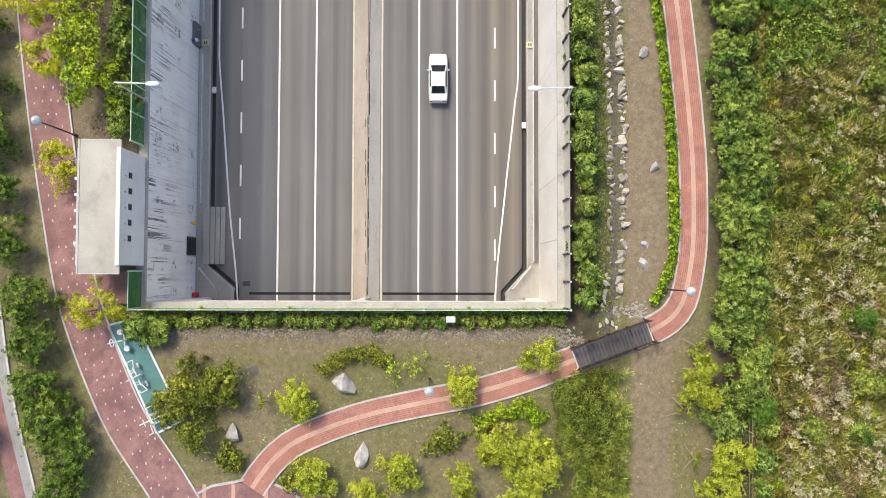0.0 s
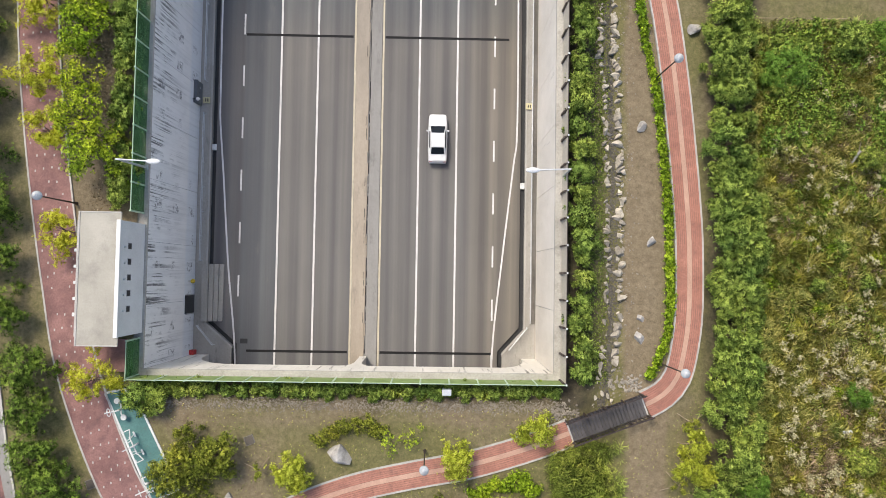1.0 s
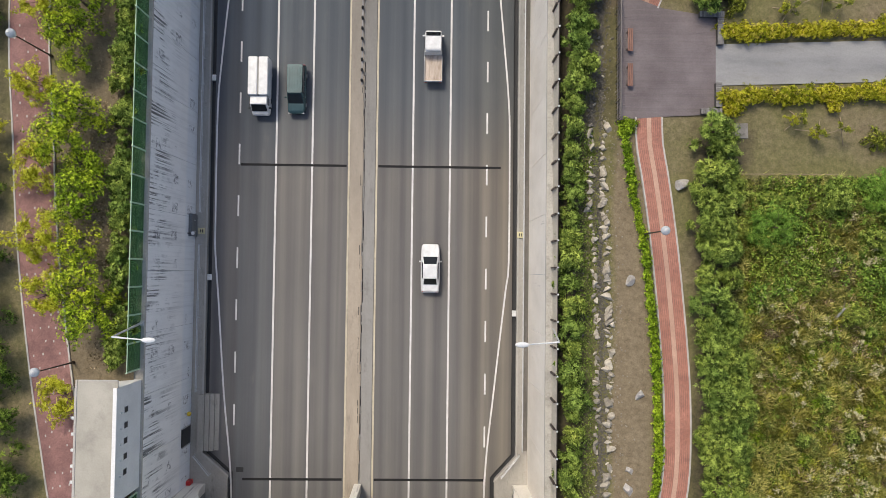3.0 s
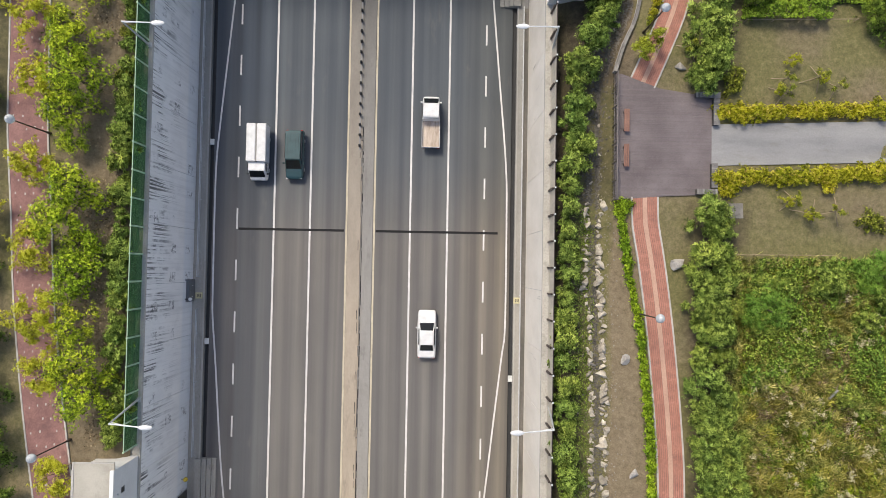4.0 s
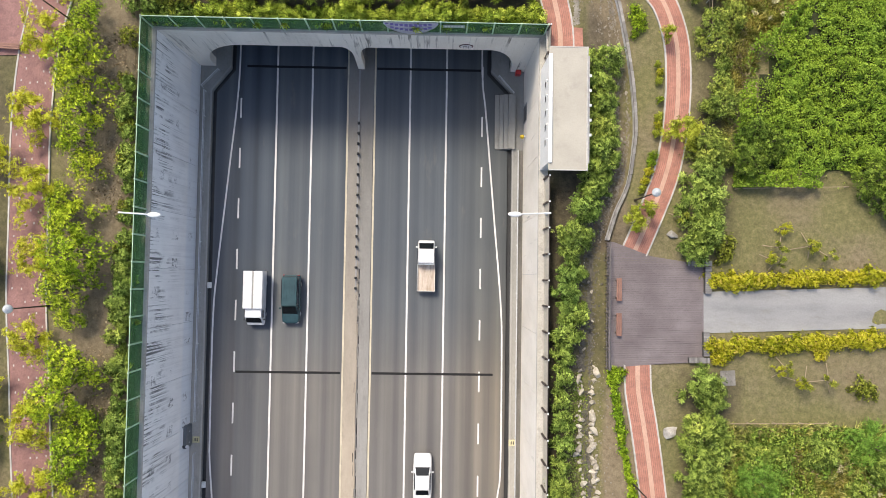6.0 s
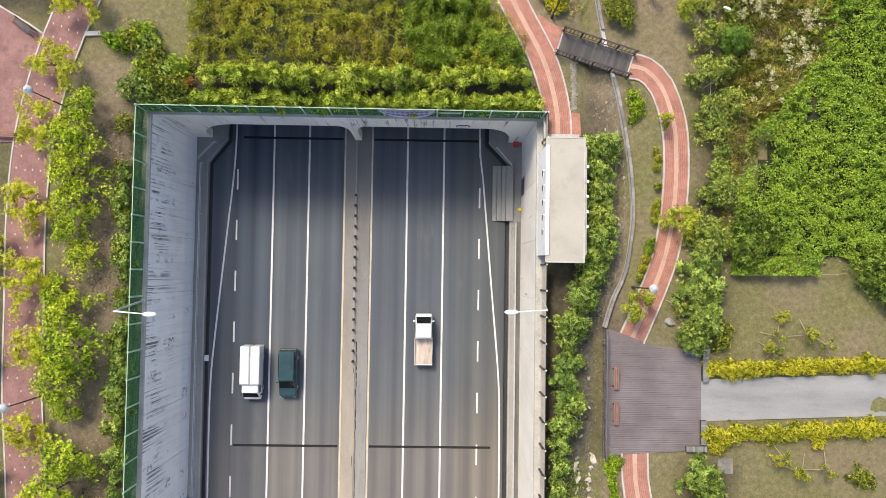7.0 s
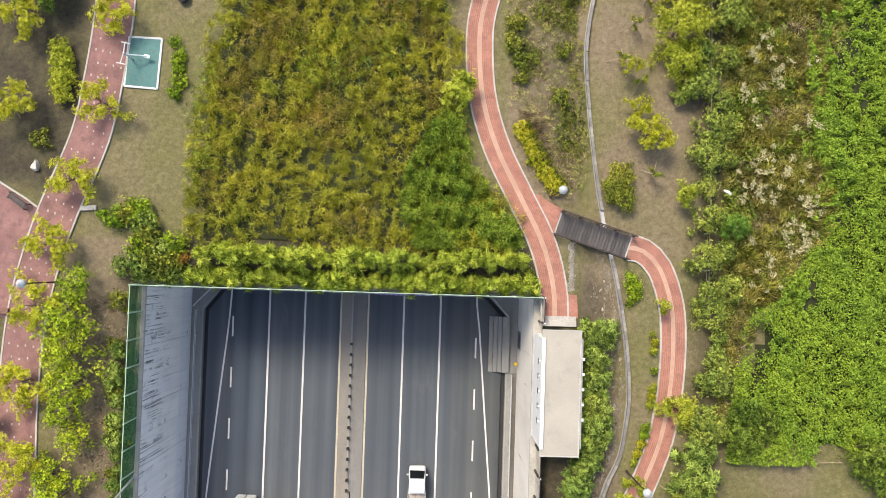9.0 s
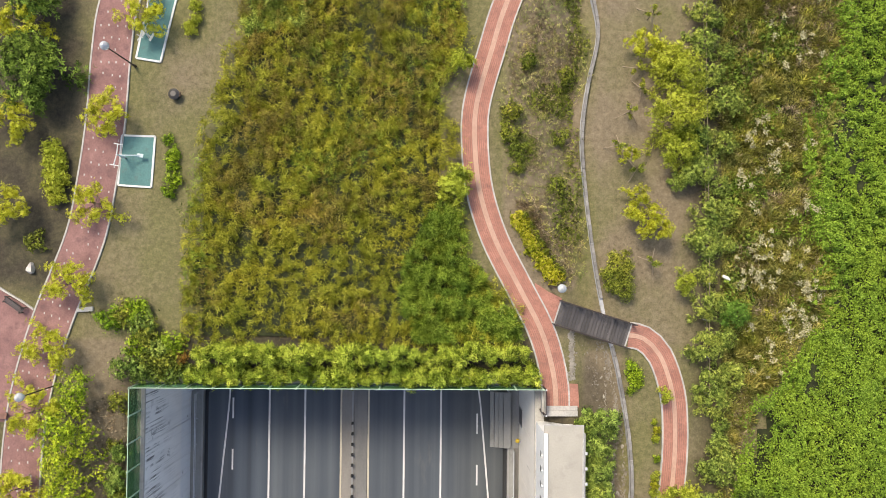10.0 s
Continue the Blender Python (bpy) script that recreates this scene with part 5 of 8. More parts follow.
def pickup(m):
    """A small cab-over truck, front towards +y, 5 m long."""
    ob = thing("pickup_truck", "white small pickup truck with an empty worn wooden bed", "truck", m)
    part("cab", body_shell(bmesh.new(), [(0.2, 0.45, 1.85, 0.98), (0.35, 0.45, 1.95, 1.0), (1.55, 0.45, 1.95, 1.0), (2.2, 0.45, 1.22, 0.97), (2.38, 0.47, 1.05, 0.92), (2.47, 0.5, 0.92, 0.78)], 0.83), CAR_WHITE, ob)
    bm = bmesh.new()
    vs = [bm.verts.new(v) for v in ((-0.66, 1.62, 1.91), (0.66, 1.62, 1.91), (0.72, 2.2, 1.29), (-0.72, 2.2, 1.29))]
    bm.faces.new(vs)
    bmesh.ops.solidify(bm, geom=bm.faces[:], thickness=-0.02)
    part("windscreen", bm, CAR_GLASS, ob)
    for s in (-1, 1):
        a, c = sorted((s * 0.83, s * 0.855))
        part("side_window", boxes((a, c, 0.55, 1.6, 1.25, 1.75)), CAR_GLASS, ob)
        part("headlight", boxes((s * 0.6 - 0.14, s * 0.6 + 0.14, 2.4, 2.46, 0.65, 0.85)), LAMP_WHITE, ob)
        part("tail_light", boxes((s * 0.7 - 0.1, s * 0.7 + 0.1, -2.5, -2.46, 0.5, 0.62)), LIGHT_RED, ob)
    bed = part("bed", boxes((-0.84, 0.84, -2.45, 0.1, 0.7, 0.78)), surface("worn_bed_wood", (0.32, 0.25, 0.19), (0.60, 0.52, 0.45), 2.0, 12, 0.8, 0.3, (1, 0.2, 1), stain=(0.18, 0.15, 0.13)), ob)
    part("side_gate", boxes((-0.87, -0.83, -2.46, 0.12, 0.72, 1.08), (0.83, 0.87, -2.46, 0.12, 0.72, 1.08), (-0.85, 0.85, -2.48, -2.43, 0.72, 1.08), (-0.85, 0.85, 0.1, 0.16, 0.72, 1.7), bevel=0.008), CAR_WHITE, bed)
    part("chassis", boxes((-0.5, 0.5, -2.4, 2.3, 0.35, 0.6)), DARK, ob)
    wheels(ob, 0.82, (-1.55, 1.5))
    mirrors(ob, 0.83, 1.8, 1.25, CAR_WHITE)


def box_van(m):
    ob = thing("box_van", "white small delivery van with a long box body", "van", m)
    part("cargo_box", boxes((-0.92, -0.07, -2.7, 0.9, 0.6, 2.25), (0.07, 0.92, -2.7, 0.9, 0.6, 2.25), bevel=0.05), CAR_WHITE, ob)
    part("roof_seam", boxes((-0.1, 0.1, -2.66, 0.88, 0.62, 2.2)), SIDEWALK, ob)
    part("cab", body_shell(bmesh.new(), [(0.92, 0.45, 1.9, 0.98), (1.7, 0.45, 1.92, 1.0), (2.25, 0.45, 1.18, 0.97), (2.43, 0.47, 1.04, 0.92), (2.52, 0.5, 0.92, 0.78)], 0.86), CAR_WHITE, ob)
    bm = bmesh.new()
    bm.faces.new([bm.verts.new(v) for v in ((-0.68, 1.76, 1.88), (0.68, 1.76, 1.88), (0.74, 2.26, 1.24), (-0.74, 2.26, 1.24))])
    bmesh.ops.solidify(bm, geom=bm.faces[:], thickness=-0.02)
    part("windscreen", bm, CAR_GLASS, ob)
    for s in (-1, 1):
        a, c = sorted((s * 0.86, s * 0.885))
        part("side_window", boxes((a, c, 1.05, 1.75, 1.25, 1.75)), CAR_GLASS, ob)
        part("headlight", boxes((s * 0.62 - 0.14, s * 0.62 + 0.14, 2.44, 2.51, 0.62, 0.82)), LAMP_WHITE, ob)
    part("chassis", boxes((-0.6, 0.6, -2.4, 2.3, 0.35, 0.62)), DARK, ob)
    wheels(ob, 0.86, (-1.5, 1.5))
    mirrors(ob, 0.86, 1.95, 1.2, DARK)


def people_carrier(m):
    ob = thing("minivan", "dark teal minivan with roof ribs", "car", m)
    part("body", body_shell(bmesh.new(), [(-2.3, 0.4, 0.95, 0.95), (-2.2, 0.35, 1.0, 1.0), (1.5, 0.35, 1.0, 1.0), (2.1, 0.35, 0.93, 0.96), (2.28, 0.4, 0.85, 0.9), (2.38, 0.45, 0.74, 0.74)], 0.86), CAR_GREEN, ob)
    part("cabin", body_shell(bmesh.new(), [(-2.25, 0.9, 1.1, 0.92), (-2.1, 0.9, 1.78, 0.9), (0.6, 0.9, 1.82, 0.9), (1.45, 0.9, 1.02, 0.92)], 0.86), CAR_GREEN, ob)
    for x in (-0.5, -0.25, 0.0, 0.25, 0.5):
        part("roof_rib", boxes((x - 0.03, x + 0.03, -1.8, 0.2, 1.79, 1.84)), CAR_GREEN, ob)
    bm = bmesh.new()
    bm.faces.new([bm.verts.new(v) for v in ((-0.62, 0.72, 1.78), (0.62, 0.72, 1.78), (0.7, 1.42, 1.12), (-0.7, 1.42, 1.12))])
    bmesh.ops.solidify(bm, geom=bm.faces[:], thickness=-0.02)
    part("windscreen", bm, CAR_GLASS, ob)
    for s in (-1, 1):
        a, c = sorted((s * 0.77, s * 0.80))
        part("side_window", boxes((a, c, -1.9, 0.5, 1.15, 1.6)), CAR_GLASS, ob)
        part("headlight", boxes((s * 0.6 - 0.14, s * 0.6 + 0.14, 2.26, 2.35, 0.6, 0.78)), LAMP_WHITE, ob)
        part("tail_light", boxes((s * 0.7 - 0.1, s * 0.7 + 0.1, -2.33, -2.28, 0.7, 0.95)), LIGHT_RED, ob)
    wheels(ob, 0.87, (-1.4, 1.45))
    mirrors(ob, 0.86, 0.9, 1.05, CAR_GREEN)


def sedan(m):
    ob = thing("sedan", "white four-door sedan with dark glass and a pale roof", "car", m)
    part("body", body_shell(bmesh.new(), [(-2.28, 0.42, 0.86, 0.86), (-2.18, 0.36, 0.98, 0.95), (-1.3, 0.33, 1.0, 1.0), (0.9, 0.33, 0.98, 1.0), (1.75, 0.33, 0.88, 0.97), (2.15, 0.38, 0.78, 0.9), (2.28, 0.42, 0.66, 0.76)], 0.89), CAR_WHITE, ob)
    part("cabin", body_shell(bmesh.new(), [(-1.6, 0.9, 1.0, 0.86), (-0.95, 0.9, 1.42, 0.8), (0.1, 0.9, 1.46, 0.8), (0.3, 0.9, 1.42, 0.81), (1.15, 0.9, 0.99, 0.88)], 0.89), CAR_WHITE, ob)
    for name, pts in (("windscreen", ((-0.58, 0.38, 1.41), (0.58, 0.38, 1.41), (0.69, 1.08, 1.06), (-0.69, 1.08, 1.06))), ("rear_window", ((0.56, -1.0, 1.43), (-0.56, -1.0, 1.43), (-0.62, -1.56, 1.07), (0.62, -1.56, 1.07)))):
        bm = bmesh.new()
        bm.faces.new([bm.verts.new(v) for v in pts])
        bmesh.ops.solidify(bm, geom=bm.faces[:], thickness=-0.03)
        part(name, bm, CAR_GLASS, ob)
    for s in (-1, 1):
        a, c = sorted((s * 0.70, s * 0.79))
        part("side_window", boxes((a, c, -1.0, 0.55, 1.03, 1.3), bevel=0.03), CAR_GLASS, ob)
        part("headlight", boxes((s * 0.58 - 0.16, s * 0.58 + 0.16, 2.12, 2.24, 0.6, 0.76), bevel=0.02), LAMP_WHITE, ob)
        part("tail_light", boxes((s * 0.62 - 0.15, s * 0.62 + 0.15, -2.29, -2.2, 0.72, 0.88), bevel=0.02), LIGHT_RED, ob)
    part("bumper", boxes((-0.8, 0.8, -2.36, -2.22, 0.4, 0.62), bevel=0.04), CAR_WHITE, ob)
    wheels(ob, 0.89, (-1.35, 1.4))
    mirrors(ob, 0.87, 0.62, 0.98, CAR_WHITE)


sedan(pose(5.66, 18.3, 0.0))
pickup(pose(5.7, 38.7, 0.0))
box_van(pose(-10.7, 35.25, 0.0, 0, 0, 180))
people_carrier(pose(-7.35, 35.3, 0.0, 0, 0, 180))

# kerbs of the paved link between the cycle path and the footpath
for pts in ([(-12.6, -16.8), (-11.6, -16.25), (-10.2, -16.0), (-9.1, -15.75)], [(-6.75, -16.1), (-6.2, -16.35), (-5.3, -16.75), (-4.2, -18.0)]):
    structure("kerb", strip(spline(pts, 0.5), -0.09, 0.09, G - 0.2, G + 0.09), KERB, "pale stone kerb of the paved link", "kerb")

# ---- plants: leaf clouds ----
LEAF_WALL = foliage("wall_shrub_leaves", [(0, (0.045, 0.072, 0.024)), (0.55, (0.115, 0.165, 0.05)), (1, (0.215, 0.27, 0.095))], gain=(1.45, 1.45, 1.12), span_of=(0.38, 1.42))
LEAF_GREY = foliage("grey_green_leaves", [(0, (0.06, 0.09, 0.04)), (0.55, (0.155, 0.205, 0.085)), (1, (0.28, 0.33, 0.15))], patchy=0.6, blotch=0.5, gain=(1.24, 1.2, 0.68))
LEAF_HEDGE = foliage("hedge_leaves", [(0, (0.06, 0.09, 0.022)), (0.5, (0.165, 0.225, 0.05)), (1, (0.29, 0.355, 0.11))], spread=0.2, gain=(1.6, 1.55, 0.85))
LEAF_LOW = foliage("low_hedge_leaves", [(0, (0.05, 0.09, 0.012)), (0.5, (0.125, 0.195, 0.022)), (1, (0.22, 0.295, 0.045))], spread=0.2)
LEAF_FRESH = foliage("feathery_bright_leaves", [(0, (0.06, 0.115, 0.03)), (0.5, (0.105, 0.19, 0.05)), (1, (0.165, 0.265, 0.085))], spread=0.1, patchy=0.4, span_of=(0.6, 1.2))
LEAF_DARK = foliage("dark_tree_leaves", [(0, (0.024, 0.042, 0.015)), (0.55, (0.062, 0.1, 0.03)), (1, (0.125, 0.175, 0.055))])
LEAF_GREEN = foliage("fresh_tree_leaves", [(0, (0.05, 0.078, 0.016)), (0.5, (0.175, 0.225, 0.03)), (1, (0.32, 0.37, 0.055))], patchy=0.6, gain=(1.35, 1.48, 0.85))
LEAF_YELLOW = foliage("yellow_green_leaves", [(0, (0.36, 0.38, 0.02)), (0.5, (0.46, 0.47, 0.04)), (1, (0.49, 0.49, 0.07))], glow=0.4, spread=0.1, patchy=0.15, gain=(1.2, 1.2, 1.1))
LEAF_LIME = foliage("lime_green_leaves", [(0, (0.22, 0.26, 0.03)), (0.5, (0.32, 0.36, 0.045)), (1, (0.40, 0.425, 0.08))], glow=0.4, spread=0.15, patchy=0.3, gain=(1.22, 1.22, 1.1))
LEAF_OLIVE = foliage("olive_leaves", [(0, (0.05, 0.06, 0.018)), (0.6, (0.115, 0.132, 0.036)), (1, (0.22, 0.228, 0.07))])
LEAF_RUST = foliage("rust_brown_leaves", [(0, (0.12, 0.06, 0.03)), (0.5, (0.22, 0.11, 0.05)), (1, (0.30, 0.18, 0.08))])
LEAF_GOLD = foliage("golden_hedge_leaves", [(0, (0.16, 0.19, 0.015)), (0.4, (0.40, 0.41, 0.025)), (0.9, (0.50, 0.47, 0.06)), (1, (0.44, 0.33, 0.10))], glow=0.35, spread=0.2, gain=(1.0, 1.0, 1.0))
REED = foliage("reed_blades", [(0, (0.105, 0.112, 0.022)), (0.35, (0.16, 0.165, 0.032)), (0.75, (0.22, 0.218, 0.046)), (1, (0.27, 0.26, 0.08))], spread=0.0, blotch=0.3, patchy=0.75, low=(0.38, 0.46, 0.38), high=(0.69, 0.635, 0.46), gain=(1.95, 1.93, 1.1), span_of=(0.36, 1.42))
BAMBOO = foliage("bamboo_leaves", [(0, (0.045, 0.07, 0.014)), (0.5, (0.10, 0.145, 0.028)), (1, (0.19, 0.235, 0.06))], spread=0.1, patchy=0.6, blotch=0.4, gain=(1.7, 1.75, 1.15), span_of=(0.42, 1.5))
KUDZU = foliage("vine_leaves", [(0, (0.12, 0.175, 0.024)), (0.5, (0.15, 0.21, 0.034)), (1, (0.18, 0.235, 0.05))], spread=0.0, patchy=0.6, blotch=0.35, low=(0.40, 0.47, 0.44), high=(0.64, 0.61, 0.46), gain=(1.28, 1.38, 0.95), span_of=(0.48, 1.42))
# darker copy of KUDZU with shade in its colour, also for dark green scrub
KUDZU_DARK = foliage("shaded_vine_leaves", [(0, (0.07, 0.12, 0.03)), (0.5, (0.11, 0.17, 0.042)), (1, (0.16, 0.225, 0.06))], spread=0.0, patchy=0.5, blotch=0.4, gain=(1.3, 1.35, 1.0))
GOLDENROD = foliage("yellow_green_weed_tops", [(0, (0.16, 0.18, 0.03)), (0.5, (0.24, 0.26, 0.05)), (1, (0.34, 0.34, 0.09))], spread=0.0, patchy=0.5, blotch=0.5, gain=(1.2, 1.15, 1.0))
WEED = foliage("weed_leaves", [(0, (0.04, 0.07, 0.02)), (0.5, (0.10, 0.15, 0.04)), (1, (0.21, 0.27, 0.09))], spread=0.0)
WILD = foliage("wild_grass_blades", [(0, (0.065, 0.085, 0.03)), (0.4, (0.115, 0.14, 0.045)), (0.8, (0.18, 0.19, 0.07)), (1, (0.25, 0.24, 0.115))], spread=0.0, blotch=0.35, patchy=0.8, low=(0.34, 0.46, 0.34), high=(0.74, 0.64, 0.50), gain=(2.36, 2.16, 2.05), span_of=(0.52, 1.3))
PLUME = foliage("pale_flower_plumes", [(0, (0.58, 0.53, 0.31)), (1, (0.46, 0.425, 0.25))], spread=0.0, patchy=0.1, gain=(1, 1, 1))
BANK = foliage("bank_reed_blades", [(0, (0.05, 0.08, 0.03)), (0.5, (0.16, 0.21, 0.07)), (1, (0.29, 0.35, 0.13))], spread=0.0, patchy=0.7, blotch=0.4, gain=(1.6, 1.6, 1.0))
# near-black undergrowth colour with the shade between the blades painted in
GAP_SHADE = surface("gap_shade_undergrowth", (0.012, 0.016, 0.005), (0.04, 0.048, 0.013), 1.2, 7, 0.95, 0.5)


def tuft_mesh(name, p, u, leaves, length, width, material, rng, open_=1.0, droop=0.15):
    """Tufts of leaves: each fans out from one point of p round its direction u, so that a tuft is one island."""
    n = len(p)
    u = u / np.maximum(np.linalg.norm(u, axis=1, keepdims=True), 1e-6)
    helper = rng.normal(size=(n, 3))
    e1 = np.cross(u, helper)
    e1 /= np.maximum(np.linalg.norm(e1, axis=1, keepdims=True), 1e-6)
    e2 = np.cross(u, e1)
    length = np.broadcast_to(length, n)[:, None]
    width = np.broadcast_to(width, n)[:, None]
    v = np.empty((n, 1 + 2 * leaves, 3))
    v[:, 0] = p
    for k in range(leaves):
        a = 2 * math.pi * (k + rng.uniform(-0.35, 0.35, (n, 1))) / leaves
        t = e1 * np.cos(a) + e2 * np.sin(a)
        d = t * open_ + u * rng.uniform(0.2, 0.9, (n, 1))
        d /= np.linalg.norm(d, axis=1, keepdims=True)
        s = np.cross(d, u)
        s /= np.maximum(np.linalg.norm(s, axis=1, keepdims=True), 1e-6)
        ln = length * rng.uniform(0.65, 1.2, (n, 1))
        v[:, 1 + 2 * k] = p + d * ln * 0.6 + s * width * 0.6
        v[:, 2 + 2 * k] = p + d * ln - s * width * 0.3 - np.array([0, 0, droop]) * ln
    base = np.arange(n)[:, None, None] * (1 + 2 * leaves)
    tri = np.array([[0, 1 + 2 * k, 2 + 2 * k] for k in range(leaves)])[None]
    idx = (base + tri).astype(np.int32).ravel()
    me = bpy.data.meshes.new(name)
    me.vertices.add(v.shape[0] * v.shape[1])
    me.vertices.foreach_set("co", v.astype(np.float32).ravel())
    me.loops.add(len(idx))
    me.loops.foreach_set("vertex_index", idx)
    me.polygons.add(len(idx) // 3)
    me.polygons.foreach_set("loop_start", np.arange(0, len(idx), 3, dtype=np.int32))
    me.update(calc_edges=True)
    me.materials.append(material)
    return me


def crown_mesh(name, twigs, tufts, spread, length, width, material, seed, lift=0.15, leaves=5):
    """Leaf tufts strewn along the outer part of the twigs, thicker towards their ends."""
    rng = np.random.default_rng(seed)
    a, c = np.array([t[0] for t in twigs]), np.array([t[1] for t in twigs])
    size = np.linalg.norm(c - a, axis=1) + 0.15
    k = rng.choice(len(twigs), tufts, p=size / size.sum())
    f = np.sqrt(rng.uniform(0.02, 1.15, (tufts, 1)))
    along = (c - a)[k]
    off = rng.normal(size=(tufts, 3)) * spread * (0.45 + 0.55 * f)
    p = a[k] + along * f + off * (1, 1, 0.8)
    p[:, 2] = np.maximum(p[:, 2], 0.12)
    d = along / (np.linalg.norm(along, axis=1, keepdims=True) + 1e-6) * 0.7 + off / spread * 0.45 + rng.normal(size=(tufts, 3)) * 0.3 + np.array([0, 0, 0.35 + lift])
    return tuft_mesh(name, p, d, leaves, length * rng.uniform(0.65, 1.3, tufts), width * rng.uniform(0.8, 1.2, tufts), material, rng)


def wood_mesh(name, segments, material):
    bm = bmesh.new()
    for a, c, r0, r1 in segments:
        rod(bm, a, c, r0, r1, 6)
    me = bpy.data.meshes.new(name)
    bm.to_mesh(me)
    bm.free()
    me.materials.append(material)
    return me


def plant_kind(seed, height, radius, limbs, tufts, spread, length, width, leaf, trunk_r, flat=0.8, lift=0.15, wild=0.25, twig=4):
    """Meshes of one plant of its kind: trunk, limbs of uneven reach with side twigs, and leaf tufts along the twigs."""
    r = random.Random(seed)
    segs, twigs = [], []
    fork = height * 0.3
    segs.append(((0, 0, -0.1), (r.uniform(-0.05, 0.05), r.uniform(-0.05, 0.05), fork), trunk_r, trunk_r * 0.75))
    segs.append(((0, 0, fork), (r.uniform(-0.15, 0.15) * radius, r.uniform(-0.15, 0.15) * radius, height * 0.92), trunk_r * 0.75, trunk_r * 0.25))
    lobes = [r.uniform(0, 6.28) for _ in range(3)]
    for k in range(limbs):
        a = k * 2.39996 + r.uniform(-0.5, 0.5)
        f = math.sqrt((k + 0.4) / limbs) * r.uniform(1 - wild, 1 + wild)
        f *= 1 + wild * 0.7 * (math.sin(2 * a + lobes[0]) * 0.5 + math.sin(3 * a + lobes[1]) * 0.5)
        z = height * (0.97 - flat * 0.5 * min(f, 1.2) ** 2) - r.uniform(0, 0.16) * height
        start = Vector((0, 0, fork + (z - fork) * r.uniform(0.15, 0.45)))
        tip = Vector((radius * f * math.cos(a), radius * f * math.sin(a), z))
        segs.append((tuple(start), tuple(tip), trunk_r * 0.4, trunk_r * 0.1))
        mid = start.lerp(tip, 0.45)
        twigs.append((tuple(mid), tuple(tip)))
        for j in range(twig):
            root = start.lerp(tip, r.uniform(0.4, 0.95))
            reach = radius * r.uniform(0.22, 0.42)
            s = a + r.choice((-1, 1)) * r.uniform(0.4, 1.2)
            end = root + Vector((math.cos(s) * reach, math.sin(s) * reach, r.uniform(-0.05, 0.22) * height * 0.5))
            twigs.append((tuple(root), tuple(end)))
            if j < 2:
                segs.append((tuple(root), tuple(end), trunk_r * 0.16, trunk_r * 0.07))
    return wood_mesh("trunk", segs, BARK), crown_mesh("crown", twigs, tufts, spread, length, width, leaf, seed, lift)


